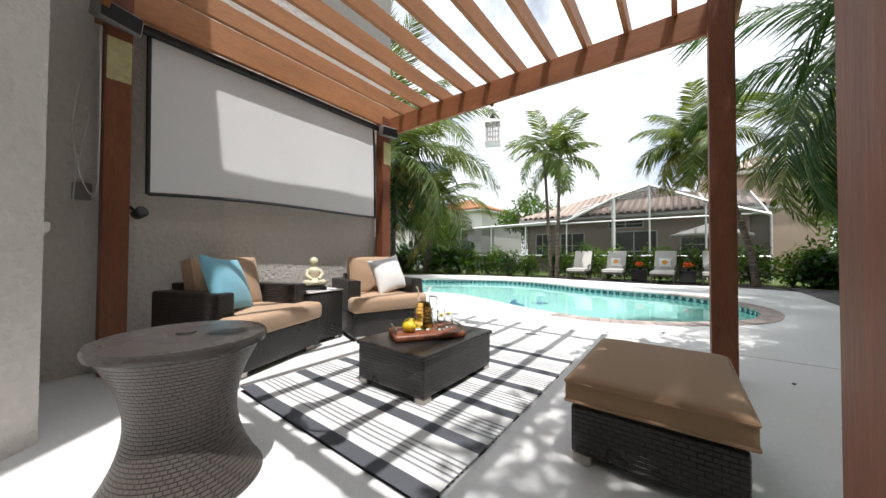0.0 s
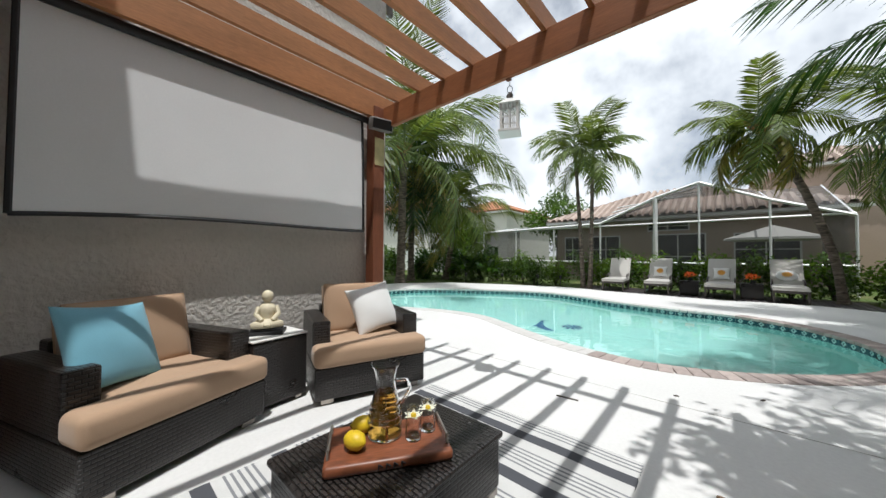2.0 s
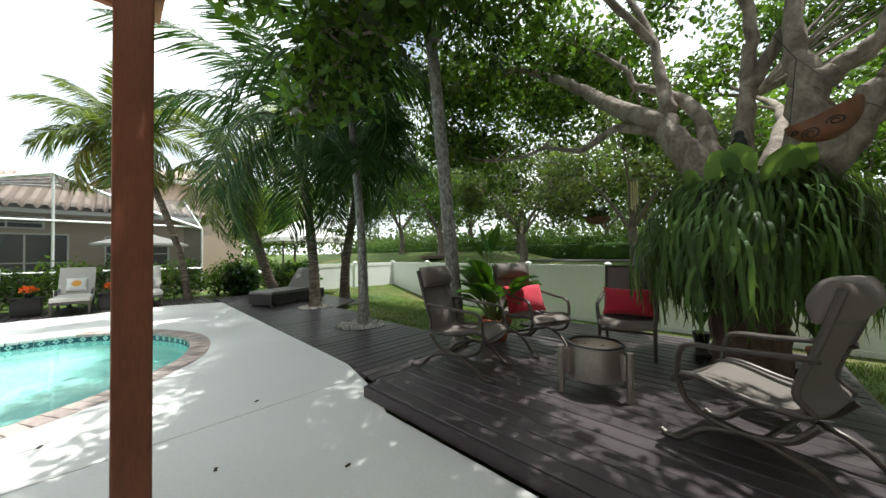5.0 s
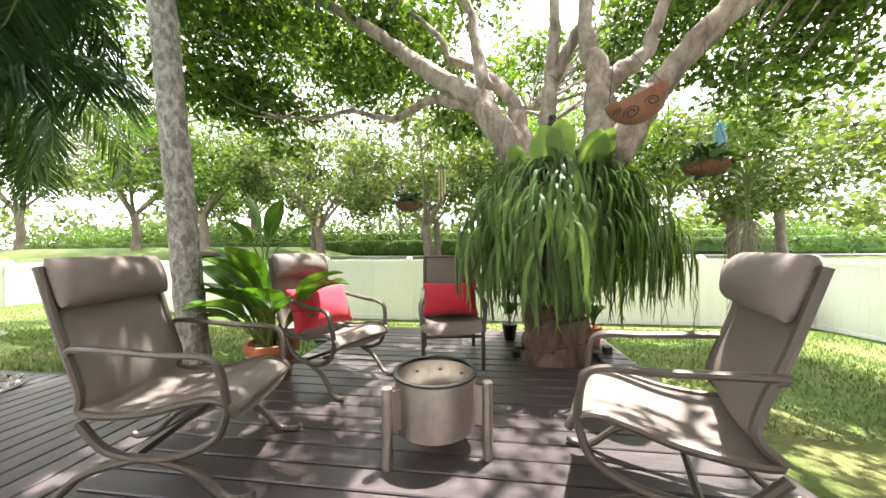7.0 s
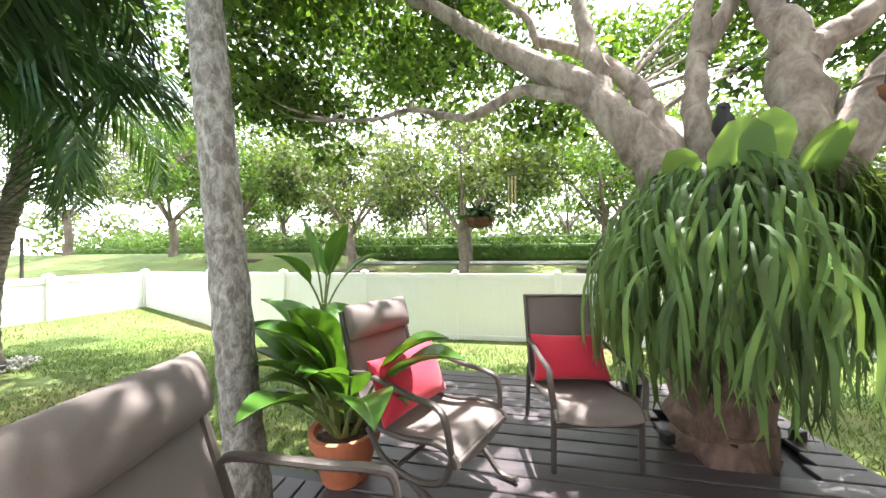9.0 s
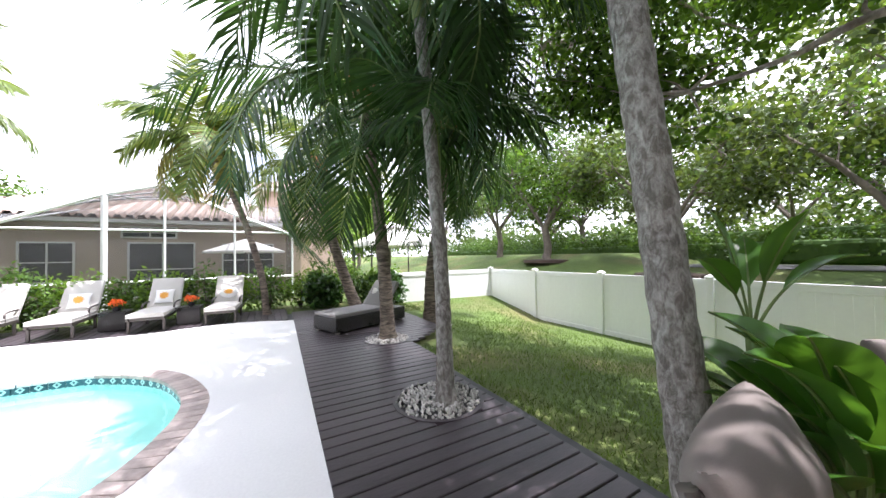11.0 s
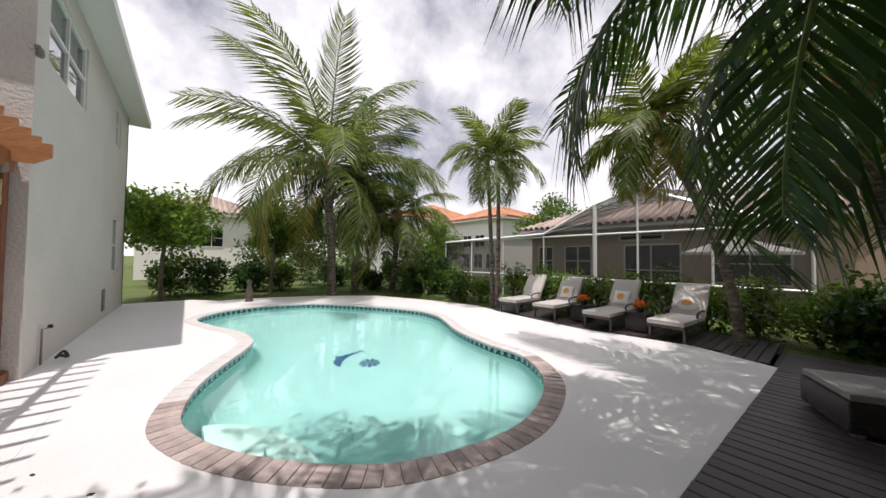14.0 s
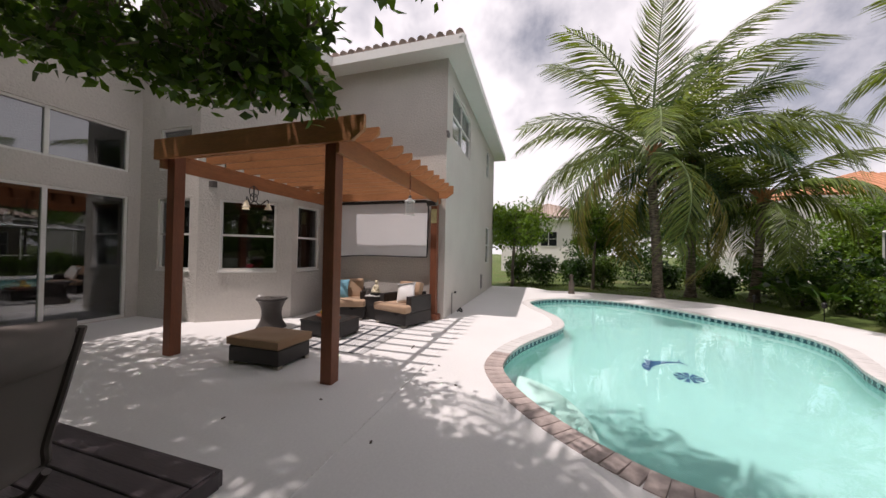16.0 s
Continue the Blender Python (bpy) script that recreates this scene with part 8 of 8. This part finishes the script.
def tiled_roof(th, corners, ridge, mat_key, rows=True):
    """A hip roof over a rectangle: eave corners and ridge ends, with rounded tile courses."""
    (x0, y0), (x1, y1), z = corners
    (rx0, ry0), (rx1, ry1), rz = ridge
    A, B, C, D = Vector((x0, y0, z)), Vector((x1, y0, z)), Vector((x1, y1, z)), Vector((x0, y1, z))
    R0, R1 = Vector((rx0, ry0, rz)), Vector((rx1, ry1, rz))
    me = Mesh()
    along_x = abs(rx1 - rx0) >= abs(ry1 - ry0)
    quads = [(A, B, R1, R0), (B, C, R1, R1), (C, D, R0, R1), (D, A, R0, R0)] if along_x else [(A, B, R0, R0), (B, C, R1, R0), (C, D, R1, R1), (D, A, R0, R1)]
    for q in quads:
        a, b, c, d = q
        n = max(2, int((b - a).length / 0.33))
        rows_n = max(2, int(((c + d) / 2 - (a + b) / 2).length / 0.42))
        for i in range(n):
            u = (i + 0.5) / n
            lo = a.lerp(b, u)
            full = d.lerp(c, u)
            if (c - d).length < 0.01 or True:
                s = (b - a).normalized()
                up = ((d + c) / 2 - (a + b) / 2)
                up = up - s * up.dot(s)
                t0, t1 = (d - a).dot(s) / (b - a).length, (c - a).dot(s) / (b - a).length
                lim = 1.0
                if u < t0:
                    lim = u / max(t0, 1e-4)
                elif u > t1:
                    lim = (1 - u) / max(1 - t1, 1e-4)
                full = lo + up * lim
            h = (full - lo)
            if h.length < 0.2:
                continue
            me.tube([lo + Vector((0, 0, 0.03)), full + Vector((0, 0, 0.03))], 0.14, 6, cap=False)
    me.add([A, B, C, D, R0, R1], [(0, 1, 5, 4), (1, 2, 5), (2, 3, 4, 5), (3, 0, 4)] if along_x else [(0, 1, 4), (1, 2, 5, 4), (2, 3, 5), (3, 0, 4, 5)])
    return me.link("roof", M[mat_key], th, "rows of rounded clay tiles")


def far_house(name, label, x0, x1, y0, y1, h, mat_key, roof_key, ridge, windows, base=-0.1, eave=0.5):
    """A detached house; windows: (wall, along, low, width, height) on the south ('s'), east ('e') or west ('w') wall."""
    th = thing(name, label, "house")
    me = Mesh().box(((x0 + x1) / 2, (y0 + y1) / 2, (h + base) / 2), (x1 - x0, y1 - y0, h - base))
    me.link("wall", M[mat_key], th)
    Mesh().box(((x0 + x1) / 2, (y0 + y1) / 2, h + 0.06), (x1 - x0 + 2 * eave, y1 - y0 + 2 * eave, 0.14)).link("fascia", M["trim"], th)
    tiled_roof(th, ((x0 - eave - 0.03, y0 - eave - 0.03), (x1 + eave + 0.03, y1 + eave + 0.03), h + 0.14), ridge, roof_key)
    for side, along, low, w, hh in windows:
        m = {"s": pose(along, y0, low), "e": pose(x1, along, low, 0, 0, 90), "w": pose(x0, along, low, 0, 0, -90)}[side]
        wn = thing("window", "", "", m)
        wn.parent = th
        f = Mesh()
        for c, s in (((0, -0.02, hh + 0.03), (w + 0.12, 0.06, 0.06)), ((0, -0.02, -0.03), (w + 0.12, 0.06, 0.06)), ((-w / 2 - 0.03, -0.02, hh / 2), (0.06, 0.06, hh)), ((w / 2 + 0.03, -0.02, hh / 2), (0.06, 0.06, hh)), ((0, -0.015, hh / 2), (0.05, 0.04, hh)), ((0, -0.013, hh / 2), (w, 0.04, 0.04))):
            f.box(c, s)
        f.link("frame", M["trim"], wn)
        Mesh().box((0, -0.006, hh / 2), (w, 0.012, hh)).link("pane", M["dark_glass"], wn)
    return th


M["dark_glass"] = material("dark_window", (0.02, 0.022, 0.026), 0.08, 0, 0.1, 2, 0.5, 0.02)
far_house("house", "single-storey tan stucco house behind the screen enclosure", -4.5, 6.6, 19.9, 29.0, 2.95, "stucco_tan", "roof_tile", ((-0.5, 24.5), (2.0, 24.5), 5.1),
          [("s", 1.4, 0.05, 2.0, 2.1), ("s", 4.4, 0.75, 1.9, 1.35), ("s", -1.8, 0.75, 1.3, 1.4), ("s", -3.6, 0.75, 0.8, 1.4), ("s", 1.0, 2.42, 1.6, 0.35)])
far_house("house", "two-storey pink stucco wing with flat eaves", 5.0, 9.6, 25.0, 33.0, 5.6, "stucco_tan", "roof_tile", ((7.3, 27.0), (7.3, 31.0), 6.9), [])
far_house("house", "two-storey white house with orange clay roof", -18.2, -11.0, 25.0, 34.0, 4.9, "stucco_white", "roof_orange", ((-14.6, 28.5), (-14.6, 30.5), 6.6),
          [("s", -12.3, 0.7, 1.0, 1.2), ("s", -13.8, 0.7, 1.0, 1.2), ("s", -15.4, 0.7, 1.0, 1.2), ("s", -17.0, 0.7, 1.0, 1.2), ("s", -13.6, 2.6, 1.1, 1.0), ("s", -15.2, 2.6, 1.1, 1.0)])
far_house("house", "two-storey white house with orange clay roof and grille window", -30.0, -18.5, 21.0, 31.0, 5.2, "stucco_white", "roof_orange", ((-27.0, 26.0), (-22.0, 26.0), 7.4),
          [("s", -20.0, 0.9, 1.7, 1.4), ("s", -23.5, 0.9, 1.6, 1.3), ("s", -20.2, 3.4, 1.8, 1.2), ("e", 24.0, 0.9, 1.5, 1.3), ("e", 24.0, 3.4, 1.5, 1.2)])
far_house("house", "beige house with clay roof beyond the garden trees", -34.0, -22.0, 2.0, 9.5, 4.4, "stucco_white", "roof_tile", ((-31.0, 6.0), (-25.0, 6.0), 6.2), [("e", 6.0, 2.2, 1.3, 1.2)])


def build_gazebo():
    th = thing("gazebo", "garden gazebo with cream pointed canopy and dark posts", "gazebo", pose(10.4, 17.4, -0.1))
    r, h, p = 1.65, 2.25, 3.15
    for x in (-1.45, 1.45):
        for y in (-1.45, 1.45):
            Mesh().tube([(x, y, 0), (x, y, h + 0.05)], 0.04, 8).link("post", M["bronze"], th)
    me = Mesh()
    q = 0.42
    me.add([(-r, -r, h), (r, -r, h), (r, r, h), (-r, r, h), (-q, -q, p - 0.25), (q, -q, p - 0.25), (q, q, p - 0.25), (-q, q, p - 0.25), (-r, -r, h - 0.2), (r, -r, h - 0.2), (r, r, h - 0.2), (-r, r, h - 0.2)],
           [(0, 1, 5, 4), (1, 2, 6, 5), (2, 3, 7, 6), (3, 0, 4, 7), (8, 9, 1, 0), (9, 10, 2, 1), (10, 11, 3, 2), (11, 8, 0, 3)])
    me.link("canopy", M["canopy"], th, "cream cloth canopy with valance")
    c = Mesh()
    c.add([(-0.55, -0.55, p - 0.22), (0.55, -0.55, p - 0.22), (0.55, 0.55, p - 0.22), (-0.55, 0.55, p - 0.22), (0, 0, p + 0.1)], [(0, 1, 4), (1, 2, 4), (2, 3, 4), (3, 0, 4)])
    c.link("vent_cap", M["canopy"], th)


build_gazebo()


rd = Mesh()
rd.add([(20.5, -60, ground_height(20.5, 0) + 0.03), (24.5, -60, ground_height(24.5, 0) + 0.03), (24.5, 60, ground_height(24.5, 0) + 0.03), (20.5, 60, ground_height(20.5, 0) + 0.03)], [(0, 1, 2, 3)])
setting("road", rd, material("asphalt", (0.07, 0.07, 0.07), 0.9, 0, 0.2, 60, 1.0, 0.4, 0.004), "grey asphalt road behind the fence", "road")
